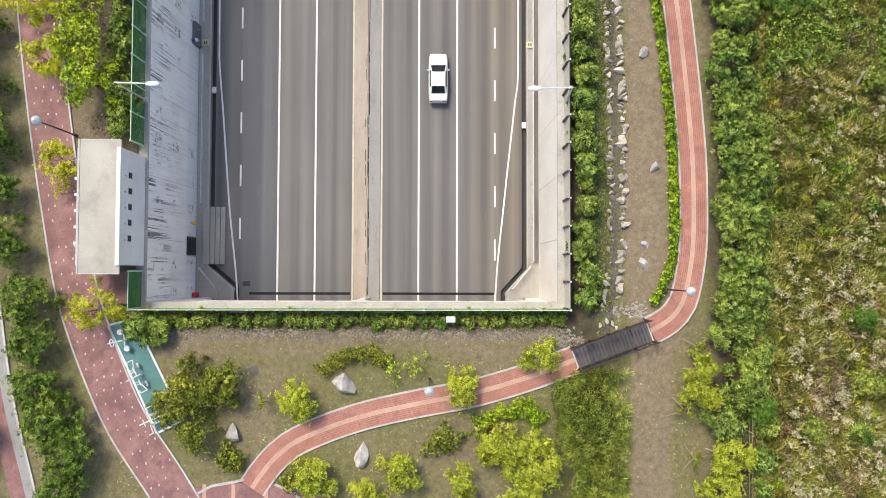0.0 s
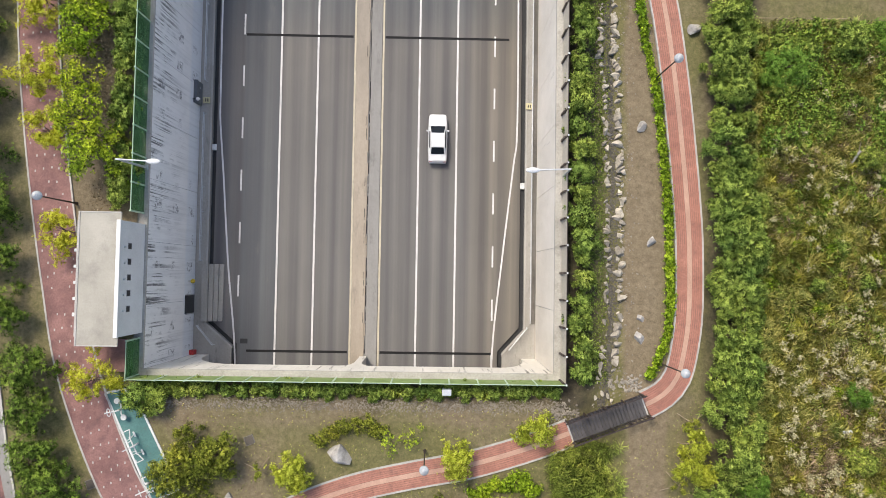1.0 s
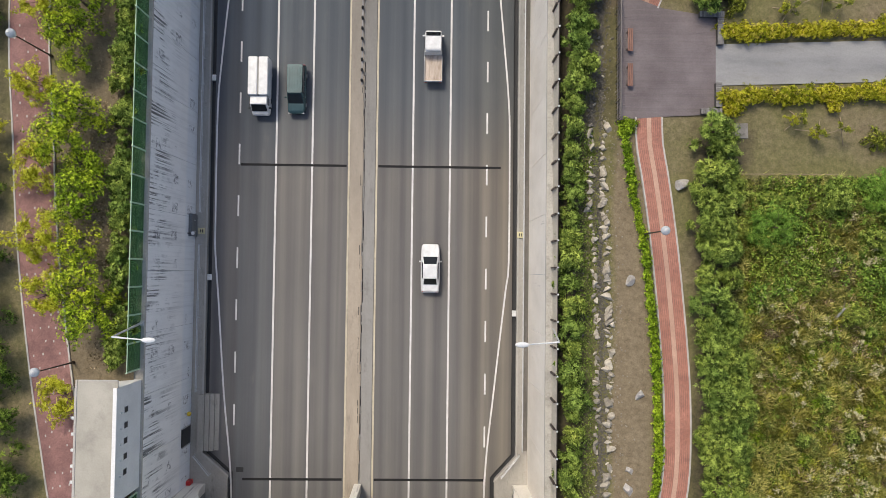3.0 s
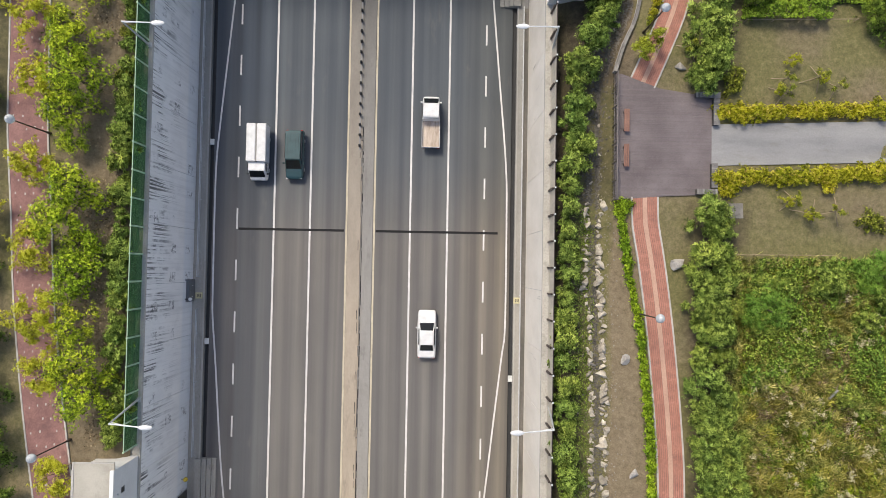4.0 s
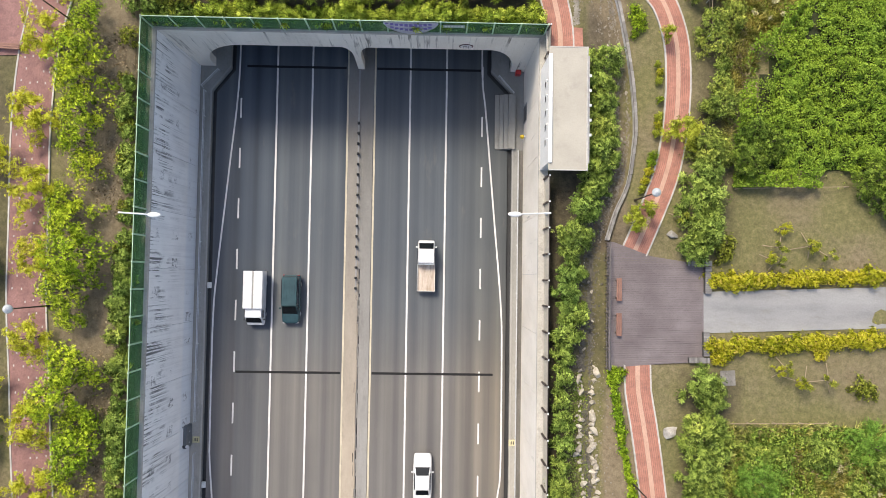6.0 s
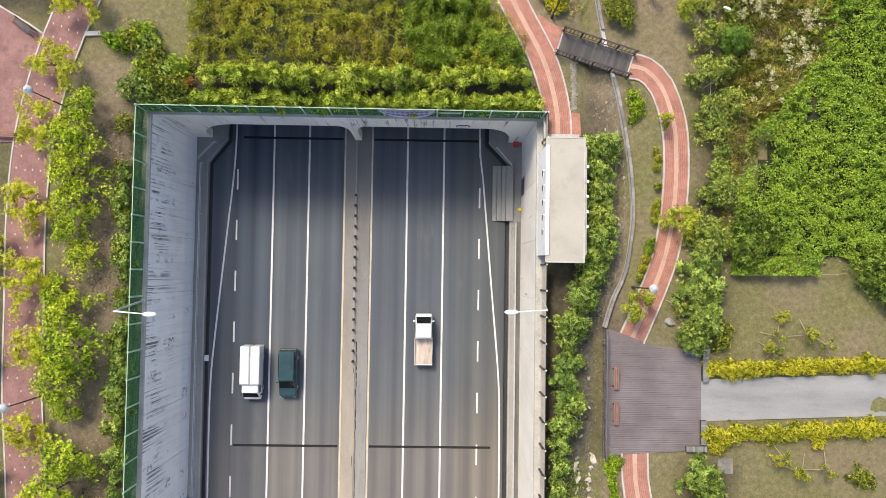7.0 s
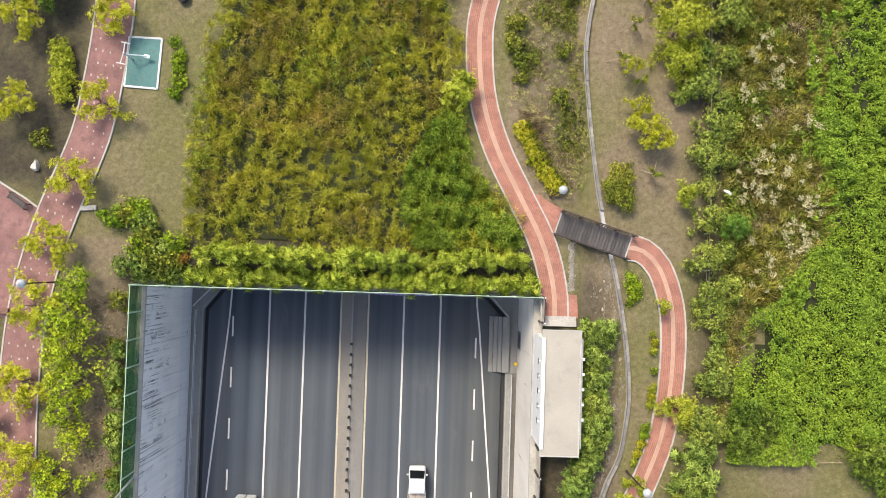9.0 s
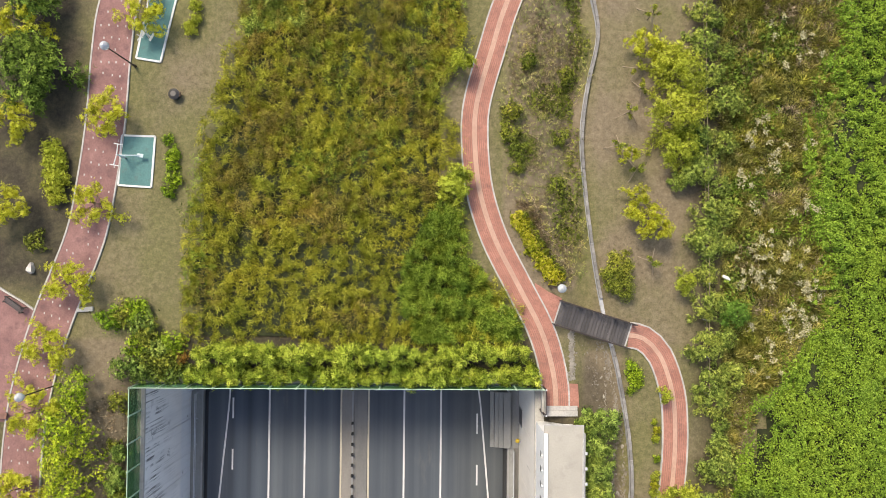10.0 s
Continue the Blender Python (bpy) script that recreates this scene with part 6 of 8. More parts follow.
KINDS = {
    "wall_shrub": [plant_kind(10 + k, 1.9, 0.95, 10, 560, 0.13, 0.235, 0.085, LEAF_WALL, 0.045, 0.9) for k in range(5)],
    "band_tree": [plant_kind(20 + k, 3.0, 1.35, 15, 900, 0.135, 0.25, 0.088, LEAF_WALL, 0.06, 1.0) for k in range(5)],
    "grey_tree": [plant_kind(25 + k, 2.7, 1.45, 16, 950, 0.19, 0.19, 0.07, LEAF_GREY, 0.06, 1.0, wild=0.35) for k in range(4)],
    "dark_tree": [plant_kind(30 + k, 3.6, 1.8, 22, 1050, 0.18, 0.22, 0.085, LEAF_DARK, 0.08, 1.0) for k in range(4)],
    "green_tree": [plant_kind(40 + k, 3.9, 1.9, 20, 1400, 0.175, 0.145, 0.068, LEAF_GREEN, 0.08, 1.1, wild=0.38) for k in range(5)],
    "sparse_tree": [plant_kind(50 + k, 3.0, 1.75, 11, 1000, 0.12, 0.18, 0.07, LEAF_YELLOW, 0.045, 0.7, wild=0.4, twig=5) for k in range(5)],
    "locust_tree": [plant_kind(96 + k, 3.0, 1.6, 20, 1500, 0.17, 0.2, 0.055, LEAF_FRESH, 0.07, 1.0, wild=0.3) for k in range(2)],
    "lime_tree": [plant_kind(63 + k, 4.6, 2.3, 30, 3000, 0.2, 0.19, 0.06, LEAF_LIME, 0.09, 1.1, wild=0.4) for k in range(2)],
    "thin_tree": [plant_kind(55 + k, 2.2, 1.0, 8, 150, 0.12, 0.15, 0.05, LEAF_GREEN, 0.035, 0.8) for k in range(2)],
    "young_tree": [plant_kind(60 + k, 2.9, 1.0, 14, 800, 0.14, 0.17, 0.065, LEAF_LIME, 0.05, 0.9) for k in range(4)],
    "olive_tree": [plant_kind(70 + k, 3.4, 1.85, 24, 1900, 0.17, 0.16, 0.07, LEAF_OLIVE, 0.08, 1.0, wild=0.3) for k in range(3)],
    "bush": [plant_kind(80 + k, 1.0, 0.8, 14, 520, 0.15, 0.12, 0.065, LEAF_LOW, 0.03, 0.9) for k in range(4)],
    "green_bush": [plant_kind(85 + k, 1.2, 0.9, 12, 480, 0.15, 0.14, 0.07, LEAF_WALL, 0.03, 0.9) for k in range(2)],
    "clipped_bush": [plant_kind(87 + k, 0.95, 0.68, 12, 420, 0.14, 0.12, 0.065, LEAF_LIME, 0.03, 0.7) for k in range(2)],
    "olive_bush": [plant_kind(90 + k, 1.1, 0.95, 11, 480, 0.15, 0.13, 0.065, LEAF_OLIVE, 0.03, 0.9, wild=0.35) for k in range(4)],
    "dry_bush": [plant_kind(95, 0.9, 0.6, 10, 260, 0.14, 0.12, 0.05, LEAF_RUST, 0.03, 0.9)],
    "gold_bush": [plant_kind(100 + k, 0.95, 0.68, 9, 330, 0.13, 0.14, 0.08, LEAF_GOLD, 0.03, 0.7) for k in range(4)],
    "bamboo": [plant_kind(110 + k, 2.3, 0.8, 10, 320, 0.12, 0.34, 0.075, LEAF_HEDGE, 0.04, 0.9, -0.1) for k in range(4)],
    "low_hedge": [plant_kind(120 + k, 0.75, 0.36, 6, 190, 0.10, 0.11, 0.065, LEAF_LOW, 0.02, 0.6) for k in range(3)],
}
TEXT = {
    "lime_tree": ("broad feathery yellow-green tree beside the creek path", "tree", "large yellow-green trees"),
    "dry_bush": ("rust-brown dry bush beside the hedge", "bush", "dry bushes"),
    "locust_tree": ("feathery bright green young tree in the wild meadow", "tree", "bright young trees of the meadow"),
    "clipped_bush": ("clipped yellow-green bush of a short hedge beside the cycle path", "hedge", "short hedge beside the cycle path"),
    "green_bush": ("loose mid-green bush beside the tunnel portal", "bush", "green bushes"),
    "thin_tree": ("very thin young tree with few green leaves on the lawn", "tree", "thin young trees"),
    "grey_tree": ("loose grey-green shrub in the overgrown planted belt", "shrub", "grey-green shrubs of the belt"),
    "wall_shrub": ("leafy light green shrub planted along the wall", "shrub", "shrubs along the wall"),
    "band_tree": ("dense leafy green young tree in a planted belt", "tree", "trees of the planted belt"),
    "dark_tree": ("dense dark green broad-leaved tree on the lawn", "tree", "dark trees in the park"),
    "green_tree": ("fresh green broad-leaved tree beside the cycle path", "tree", "trees beside the cycle path"),
    "sparse_tree": ("thin young tree with sparse yellow-green leaves on stakes", "tree", "sparse yellow trees"),
    "young_tree": ("small round yellow-green tree beside the footpath", "tree", "young yellow-green trees"),
    "olive_tree": ("spreading olive-green tree on the dry lawn", "tree", "olive-green trees"),
    "bush": ("low rounded green bush on the lawn", "bush", "green bushes"),
    "olive_bush": ("low rounded olive-brown bush on the lawn", "bush", "olive bushes"),
    "gold_bush": ("yellow-leaved clipped hedge bush", "hedge", "golden hedge bushes"),
    "bamboo": ("tall leafy bamboo-like hedge plant above the portal", "hedge", "hedge above the portal"),
    "low_hedge": ("low bright green hedge plant beside the red path", "hedge", "low hedge along the path"),
}
rng_p = random.Random(77)


def plant(kind, x, y, size=1.0, tall=None, stakes=False):
    """Set one plant of a kind on the ground, turned and sized at random about the size asked for."""
    label, category, group = TEXT[kind]
    s = size * rng_p.uniform(0.9, 1.1)
    h = (tall or size) * rng_p.uniform(0.9, 1.1)
    name = {"tree": "tree", "shrub": "shrub", "bush": "bush", "hedge": "hedge_plant"}[category]
    ob = thing(name, label, category, Matrix.LocRotScale((x, y, ground_z(x, y) - 0.03), Euler((0, 0, rng_p.uniform(0, 6.28))), (s, s, h)), group)
    trunk, crown = rng_p.choice(KINDS[kind])
    for nm, me in (("trunk" if category == "tree" else "stem", trunk), ("crown" if category == "tree" else "leaves", crown)):
        o = new(nm, me)
        o.parent = ob
    if stakes:
        a0 = rng_p.uniform(0, 6.28)
        for k in range(3):
            a = a0 + k * 2.09
            o = new("stake", STAKE_MESH)
            o.parent = ob
            o.matrix_local = Matrix.Translation((math.cos(a) * 0.75, math.sin(a) * 0.75, 0)) @ Euler((0, 0, a)).to_matrix().to_4x4() @ Euler((0, -0.52, 0)).to_matrix().to_4x4()


STAKE_MESH = wood_mesh("stake", [((0, 0, -0.05), (0, 0, 1.55), 0.035, 0.03)], STAKE)


def row(kind, points, gap, size, jitter=0.3, vary=0.2, tall=None):
    for p in spline(points, gap):
        plant(kind, p.x + rng_p.uniform(-jitter, jitter), p.y + rng_p.uniform(-jitter, jitter), size * rng_p.uniform(1 - vary, 1 + vary), tall)


# along the east wall
row("wall_shrub", [(16.9, -1.8), (16.9, 10), (16.9, 19), (17.1, 28), (17.4, 40)], 1.6, 0.95, 0.25)
row("wall_shrub", [(18.3, 35), (18.6, 41)], 2.2, 0.9)
row("band_tree", [(17.6, 41.5), (18.9, 44.8), (20.0, 47), (20.2, 55.5)], 1.7, 0.85, 0.3)
row("wall_shrub", [(19.1, 46.8), (19.1, 55.8)], 1.6, 0.9, 0.2)
# in front of the south portal
row("wall_shrub", [(-15.0, -3.65), (0, -3.6), (14.9, -3.5)], 1.1, 0.68, 0.12, 0.2, 0.7)
row("olive_bush", [(-15.5, -3.9), (0, -3.85), (14, -3.75)], 2.3, 0.5, 0.15)
for x, y, s in ((-16.8, -4.1, 1.2), (-15.6, -4.4, 1.0), (-16.2, -3.6, 0.9)):
    plant("wall_shrub", x, y, s)
# bamboo rows over the north portal
row("bamboo", [(-13.2, 59.25), (0, 59.2), (14.4, 59.3)], 1.2, 1.0, 0.15, 0.15)
row("bamboo", [(-11.9, 61.1), (0, 61.0), (13.6, 61.1)], 1.2, 1.0, 0.2, 0.15)
# beds along the west fence
row("wall_shrub", [(-18.65, 11), (-18.6, 30), (-18.65, 53)], 1.35, 0.8, 0.22, 0.35)
row("olive_bush", [(-18.9, 12), (-18.8, 30), (-18.9, 57)], 3.2, 0.75, 0.3, 0.3)
for x, y, s in ((-21.6, 58.1, 0.85), (-22.2, 55.2, 1.1), (-22.3, 52.8, 1.0), (-21.7, 50.4, 1.0), (-22.4, 48.2, 0.8), (-21.5, 46.0, 0.75), (-23.0, 43.2, 0.85), (-22.4, 41.4, 1.1), (-21.9, 38.8, 1.25), (-22.4, 36.2, 1.05), (-22.3, 34.0, 0.7), (-21.7, 30.4, 1.25), (-22.6, 27.9, 1.2), (-21.2, 26.0, 0.85), (-21.3, 24.1, 1.0), (-22.3, 22.4, 0.8), (-21.6, 19.5, 0.9), (-21.0, 16.6, 1.15), (-20.4, 14.2, 1.1)):
    plant("green_tree", x, y, s)
for x, y in ((-23.8, 15.9), (-22.4, 8.3), (-19.8, -2.8), (-24.5, 20.2), (-24.6, 26.0), (-25.3, 32.4), (-25.1, 38.7), (-25.4, 44.4), (-25.7, 50.4), (-25.0, 56.4), (-24.0, 61.4), (-22.3, 66.6), (-20.6, 73.0), (-19.6, 80.2), (-27.2, 79.6), (-26.6, 87.4), (-16.7, 88.6), (-27.6, 72.5), (-29.2, 27.5), (-29.5, 47)):
    plant("sparse_tree", x, y, 1.15, 1.0, stakes=True)
for x, y, s in ((-25.3, 83.0, 1.6), (-25.9, 84.6, 1.1), (-25.5, 89, 1.2)):
    plant("dark_tree", x, y, s, 1.0)
for x, y, s in ((-28.6, 14.6, 1), (-28.0, 10.5, 1.05), (-27.5, 6.4, 1), (-26.9, 2.3, 1.1), (-25.2, -2.0, 1.0), (-24.6, -5.2, 1.05), (-24.4, -8.4, 0.95), (-23.2, -11.0, 1.1), (-21.8, -13.4, 1.05), (-22.2, -16.2, 1.0), (-29.2, 19.0, 1), (-29.9, 24.0, 0.9), (-30.3, 38, 1.0), (-29.5, -12, 1.1)):
    plant("dark_tree", x, y, s, 0.85)
for x, y, s in ((-24.1, 73.7, 1.1), (-24.2, 74.7, 1.3), (-24.25, 75.7, 1.3), (-24.35, 76.7, 1.25), (-24.4, 77.5, 1.1), (-23.6, 75.1, 0.9), (-23.7, 76.3, 0.9)):
    plant("clipped_bush", x, y, s)
plant("olive_bush", -25.7, 69.9, 0.9)
for x, y in ((-16.9, 59.2), (-15.9, 59.35), (-14.9, 59.2), (-14.0, 59.3)):
    plant("green_bush", x, y, 0.95, 1.1)
row("bush", [(-15.05, 74.3), (-14.9, 76), (-15.0, 78.3)], 0.7, 0.7)
row("clipped_bush", [(-13.6, 87.3), (-13.3, 89.2)], 0.7, 1.0)
for x, y in ((-19.6, 63.7), (-18.4, 64.1), (-17.6, 64.3), (-16.9, 63.3), (-16.4, 62.3), (-15.7, 61.4), (-15.0, 60.4), (-16.2, 60.6), (-17.2, 61.6), (-14.6, 61.8), (-18.2, 59.9), (-17.2, 59.9)):
    plant(rng_p.choice(("bush", "olive_bush", "green_bush")), x, y, 1.2, 1.2)
# lawn south of the road
for x, y, s in ((-14.0, -9.7, 0.9), (-13.0, -8.9, 0.75), (-10.5, -8.3, 0.9), (-11.6, -8.8, 0.7), (-12.4, -12.0, 0.8), (-12.9, -6.8, 0.5)):
    plant("olive_tree", x, y, s, 0.85)
for x, y, s in ((-10.2, -13.9, 1.2), (-9.8, -14.2, 0.9), (5.4, -12.9, 1.2), (6.6, -12.6, 1.1), (-5.0, -15.6, 1.3)):
    plant("olive_bush", x, y, s)
for x, y, s in ((-4.9, -9.7, 1.45), (7.4, -8.6, 1.4), (13.3, -6.3, 1.4), (2.9, -14.8, 1.5), (-3.6, -15.3, 1.5), (11.2, -13.4, 1.5), (13.3, -14.2, 1.7), (9.5, -13.0, 1.3), (7.5, -15.6, 1.0), (12.0, -16.5, 1.6), (0.3, -16.5, 1.1)):
    plant("young_tree", x, y, s, 1.0, stakes=True)
for x, y in ((4.0, -6.9), (2.4, -7.4)):
    plant("thin_tree", x, y, 1.0, 0.8)
for x, y in ((-3.0, -7.3), (-2.1, -6.7), (-1.2, -6.3), (-0.2, -6.1), (0.8, -6.2), (1.4, -6.6)):
    plant("olive_bush", x, y, 0.75)
for x, y in ((9.0, -11.5), (9.6, -11.0), (10.5, -10.7), (11.4, -10.5), (12.3, -10.2), (12.9, -10.6), (13.2, -11.1)):
    plant("bush", x, y, 0.9)
# belt of young trees east of the red path
row("band_tree", [(27.9, -2.5), (28.1, 5), (28.0, 14), (27.5, 20), (27.4, 25.5)], 1.6, 0.9, 0.3)
row("band_tree", [(29.4, -3), (29.6, 6), (29.4, 15), (28.9, 22), (29.0, 26)], 1.8, 0.85, 0.3)
row("wall_shrub", [(30.3, -16), (30.2, -4)], 1.9, 0.9, 0.4)
row("grey_tree", [(30.3, -3), (30.3, 8), (29.9, 25)], 3.4, 0.6, 0.4)
for x, y, s in ((27.9, -4.7, 1.0), (28.4, -8.3, 1.3), (29.4, -6.5, 1.0), (27.2, -11.2, 1.0), (27.9, 29.3, 1.1), (28.9, 28.2, 0.9), (28.0, 41.8, 1.2), (27.6, 40.2, 0.9), (27.9, 44.2, 1.25), (28.5, 42.0, 1.0), (28.4, 46.5, 0.9)):
    plant("band_tree", x, y, s)
for x, y, s in ((27.5, -13.8, 1.6), (27.0, -16.2, 1.5), (25.4, -7.1, 1.1), (24.9, -8.9, 0.9), (26.2, -9.5, 0.9)):
    plant("young_tree", x, y, s, 1.0, stakes=True)
for x, y, s in ((32.4, 21.9, 1.2), (41.5, 24.6, 1.1), (30.9, 64.6, 0.7), (38.0, -3.4, 0.55), (30.0, -10.2, 0.8)):
    plant("locust_tree", x, y, s, 0.95)
for x, y, k, t in ((31.9, 47.6, 1.25, 0.9), (33.2, 48.8, 1.1, 0.8), (32.1, 49.6, 1.0, 0.8), (42.2, 46.0, 1.2, 0.8), (43.6, 45.0, 1.1, 0.7), (43.9, 43.6, 0.8, 0.6)):
    plant("dark_tree", x, y, k * 0.8, t)
# taller shrubs in the wild meadow
rng_m = random.Random(5)
for _ in range(46):
    x, y = rng_m.uniform(31.6, 46), rng_m.uniform(-18, 24.5)
    plant(rng_m.choice(("grey_tree", "bush", "bush", "olive_bush", "wall_shrub")), x, y, rng_m.uniform(0.5, 0.95), rng_m.uniform(0.7, 1.0))
for x, y, s in ((37.5, 24.2, 0.9), (42.5, 23.0, 1.2), (44.2, 24.4, 1.1), (40.8, 21.0, 0.8), (45.5, 20.5, 1.0)):
    plant("band_tree", x, y, s)
row("low_hedge", [(21.1, 29.6), (21.6, 26.5), (22.2, 22.8), (22.75, 20.6), (23.15, 17.2), (23.5, 13.5), (23.75, 10), (23.85, 7), (23.9, 3), (23.4, 0), (22.4, -2.0)], 0.4, 0.95, 0.06, 0.16)
for x, y, k in ((24.75, 55.6, 0.6), (24.9, 54.9, 0.7), (24.85, 54.2, 0.6), (24.95, 52.6, 0.5), (24.85, 51.2, 0.7), (24.75, 50.5, 0.75), (24.6, 49.8, 0.7), (24.4, 48.0, 0.75), (24.2, 47.3, 0.8), (24.0, 46.6, 0.75), (23.7, 45.8, 0.8), (23.4, 45.1, 0.7), (22.9, 43.4, 0.7)):
    plant(rng_p.choice(("gold_bush", "clipped_bush", "bush")), x, y, k * 0.75, 0.8)
for x, y in ((23.0, 58.6), (23.3, 59.3), (22.9, 60.0), (21.3, 29.7), (21.6, 30.0)):
    plant("bush", x, y, 0.8)
row("gold_bush", [(29.4, 37.65), (36, 37.9), (45, 38.3)], 0.8, 1.0, 0.12)
row("gold_bush", [(29.2, 32.3), (36, 32.65), (45, 33.1)], 0.8, 1.0, 0.12)
for x, y, s in ((30.2, 31.5, 0.9), (29.6, 31.3, 0.8), (38.2, 31.7, 0.9)):
    plant("gold_bush", x, y, s)
for x, y in ((30.2, 39.8), (30.4, 40.7), (41.5, 29.2), (42.1, 28.8)):
    plant("olive_bush", x, y, 0.95)
for x, y in ((35.2, 42.0), (37.6, 40.6), (34.0, 39.6), (34.6, 30.4), (36.4, 29.4)):
    plant("sparse_tree", x, y, 0.3, 0.45, stakes=True)
for x, y, s in ((26.6, 49.7, 1.4), (25.3, 57.9, 0.6), (22.6, 42.3, 0.75), (23.7, 43.4, 0.6), (26.9, 67.1, 0.9), (25.5, 85.3, 1.5), (8.3, 74.9, 1.5), (8.6, 84.8, 0.9)):
    plant("young_tree", x, y, s, 1.0)
for x, y, s in ((25.9, 80.6, 1.1), (26.3, 77.9, 0.75), (26.5, 84.0, 0.9)):
    plant("lime_tree", x, y, s)
for x, y, s in ((27.2, 75.9, 0.8), (27.9, 79.0, 0.8), (26.5, 75.2, 0.5)):
    plant("band_tree", x, y, s)
plant("dry_bush", -13.9, 60.6, 0.9)
for x, y, s in ((21.6, 68.2, 1.0), (21.9, 66.6, 0.9), (21.2, 67.4, 0.8)):
    plant("olive_tree", x, y, s * 0.7, 0.5)
row("grey_tree", [(28.9, 47.5), (29.3, 54), (28.6, 62), (28.4, 68), (28.6, 76), (28.9, 84), (29, 92)], 2.1, 0.8, 0.6, 0.25)
row("grey_tree", [(30.4, 48), (30.2, 60), (30.2, 70), (30.0, 92)], 3.1, 0.75, 0.6, 0.35)
for x, y, s in ((14.2, 85.2, 0.9), (12.9, 81.0, 1.1), (12.6, 79.2, 1.0), (13.2, 77.8, 0.9), (13.4, 76.4, 0.7),  (17.4, 84.3, 0.9), (17.0, 79.0, 0.8), (16.7, 75.0, 0.9)):
    plant("olive_bush", x, y, s)


for x, y, k in ((13.2, 72.1, 0.75), (13.6, 71.3, 0.85), (14.1, 70.5, 0.8), (14.5, 69.8, 0.85), (15.0, 69.1, 0.75), (15.4, 68.4, 0.85), (15.9, 67.8, 0.8), (16.4, 67.3, 0.7)):
    plant("gold_bush", x + 0.15, y + 0.1, k * 1.25, 0.9)
    plant("olive_bush", x + 0.75, y + 0.4, k * 0.6, 0.7)


for x, y, k in ((23.4, 72.4, 0.95), (24.4, 71.4, 0.75), (22.9, 74.0, 0.55), (22.3, 77.3, 0.55), (23.6, 86.2, 0.9)):
    plant("sparse_tree", x, y, k, 1.0, stakes=True)


# ---- fields that nobody could count ----
def inside(poly, x, y):
    """Which of the points lie inside the outline."""
    hit = np.zeros(len(x), bool)
    for (x0, y0), (x1, y1) in zip(poly, poly[1:] + poly[:1]):
        if y0 != y1:
            hit ^= ((y0 > y) != (y1 > y)) & (x < (x1 - x0) * (y - y0) / (y1 - y0) + x0)
    return hit


GX, GY = np.arange(-34, 63, 0.5), np.arange(-34, 108, 0.5)
GZ = np.array([[ground_z(a, c) for a in GX] for c in GY])
WAVE = np.array([[noise.noise((i * 0.12, j * 0.12, 5.5)) for i in range(700)] for j in range(700)])


def bilinear(grid, u, v):
    i, j = u.astype(int), v.astype(int)
    f, g = u - i, v - j
    return (grid[j, i] * (1 - f) + grid[j, i + 1] * f) * (1 - g) + (grid[j + 1, i] * (1 - f) + grid[j + 1, i + 1] * f) * g


def ground_at(x, y):
    return bilinear(GZ, np.clip((x + 34) / 0.5, 0, len(GX) - 2.01), np.clip((y + 34) / 0.5, 0, len(GY) - 2.01))


def wobble(x, y, scale, seed):
    """Smooth noise over the plan, from one table that is shifted by the seed."""
    u = np.abs(x * scale / 0.12 + 300 + seed * 37.3) % 698.0
    v = np.abs(y * scale / 0.12 + 200 + seed * 53.7) % 698.0
    return bilinear(WAVE, u, v) * 1.25


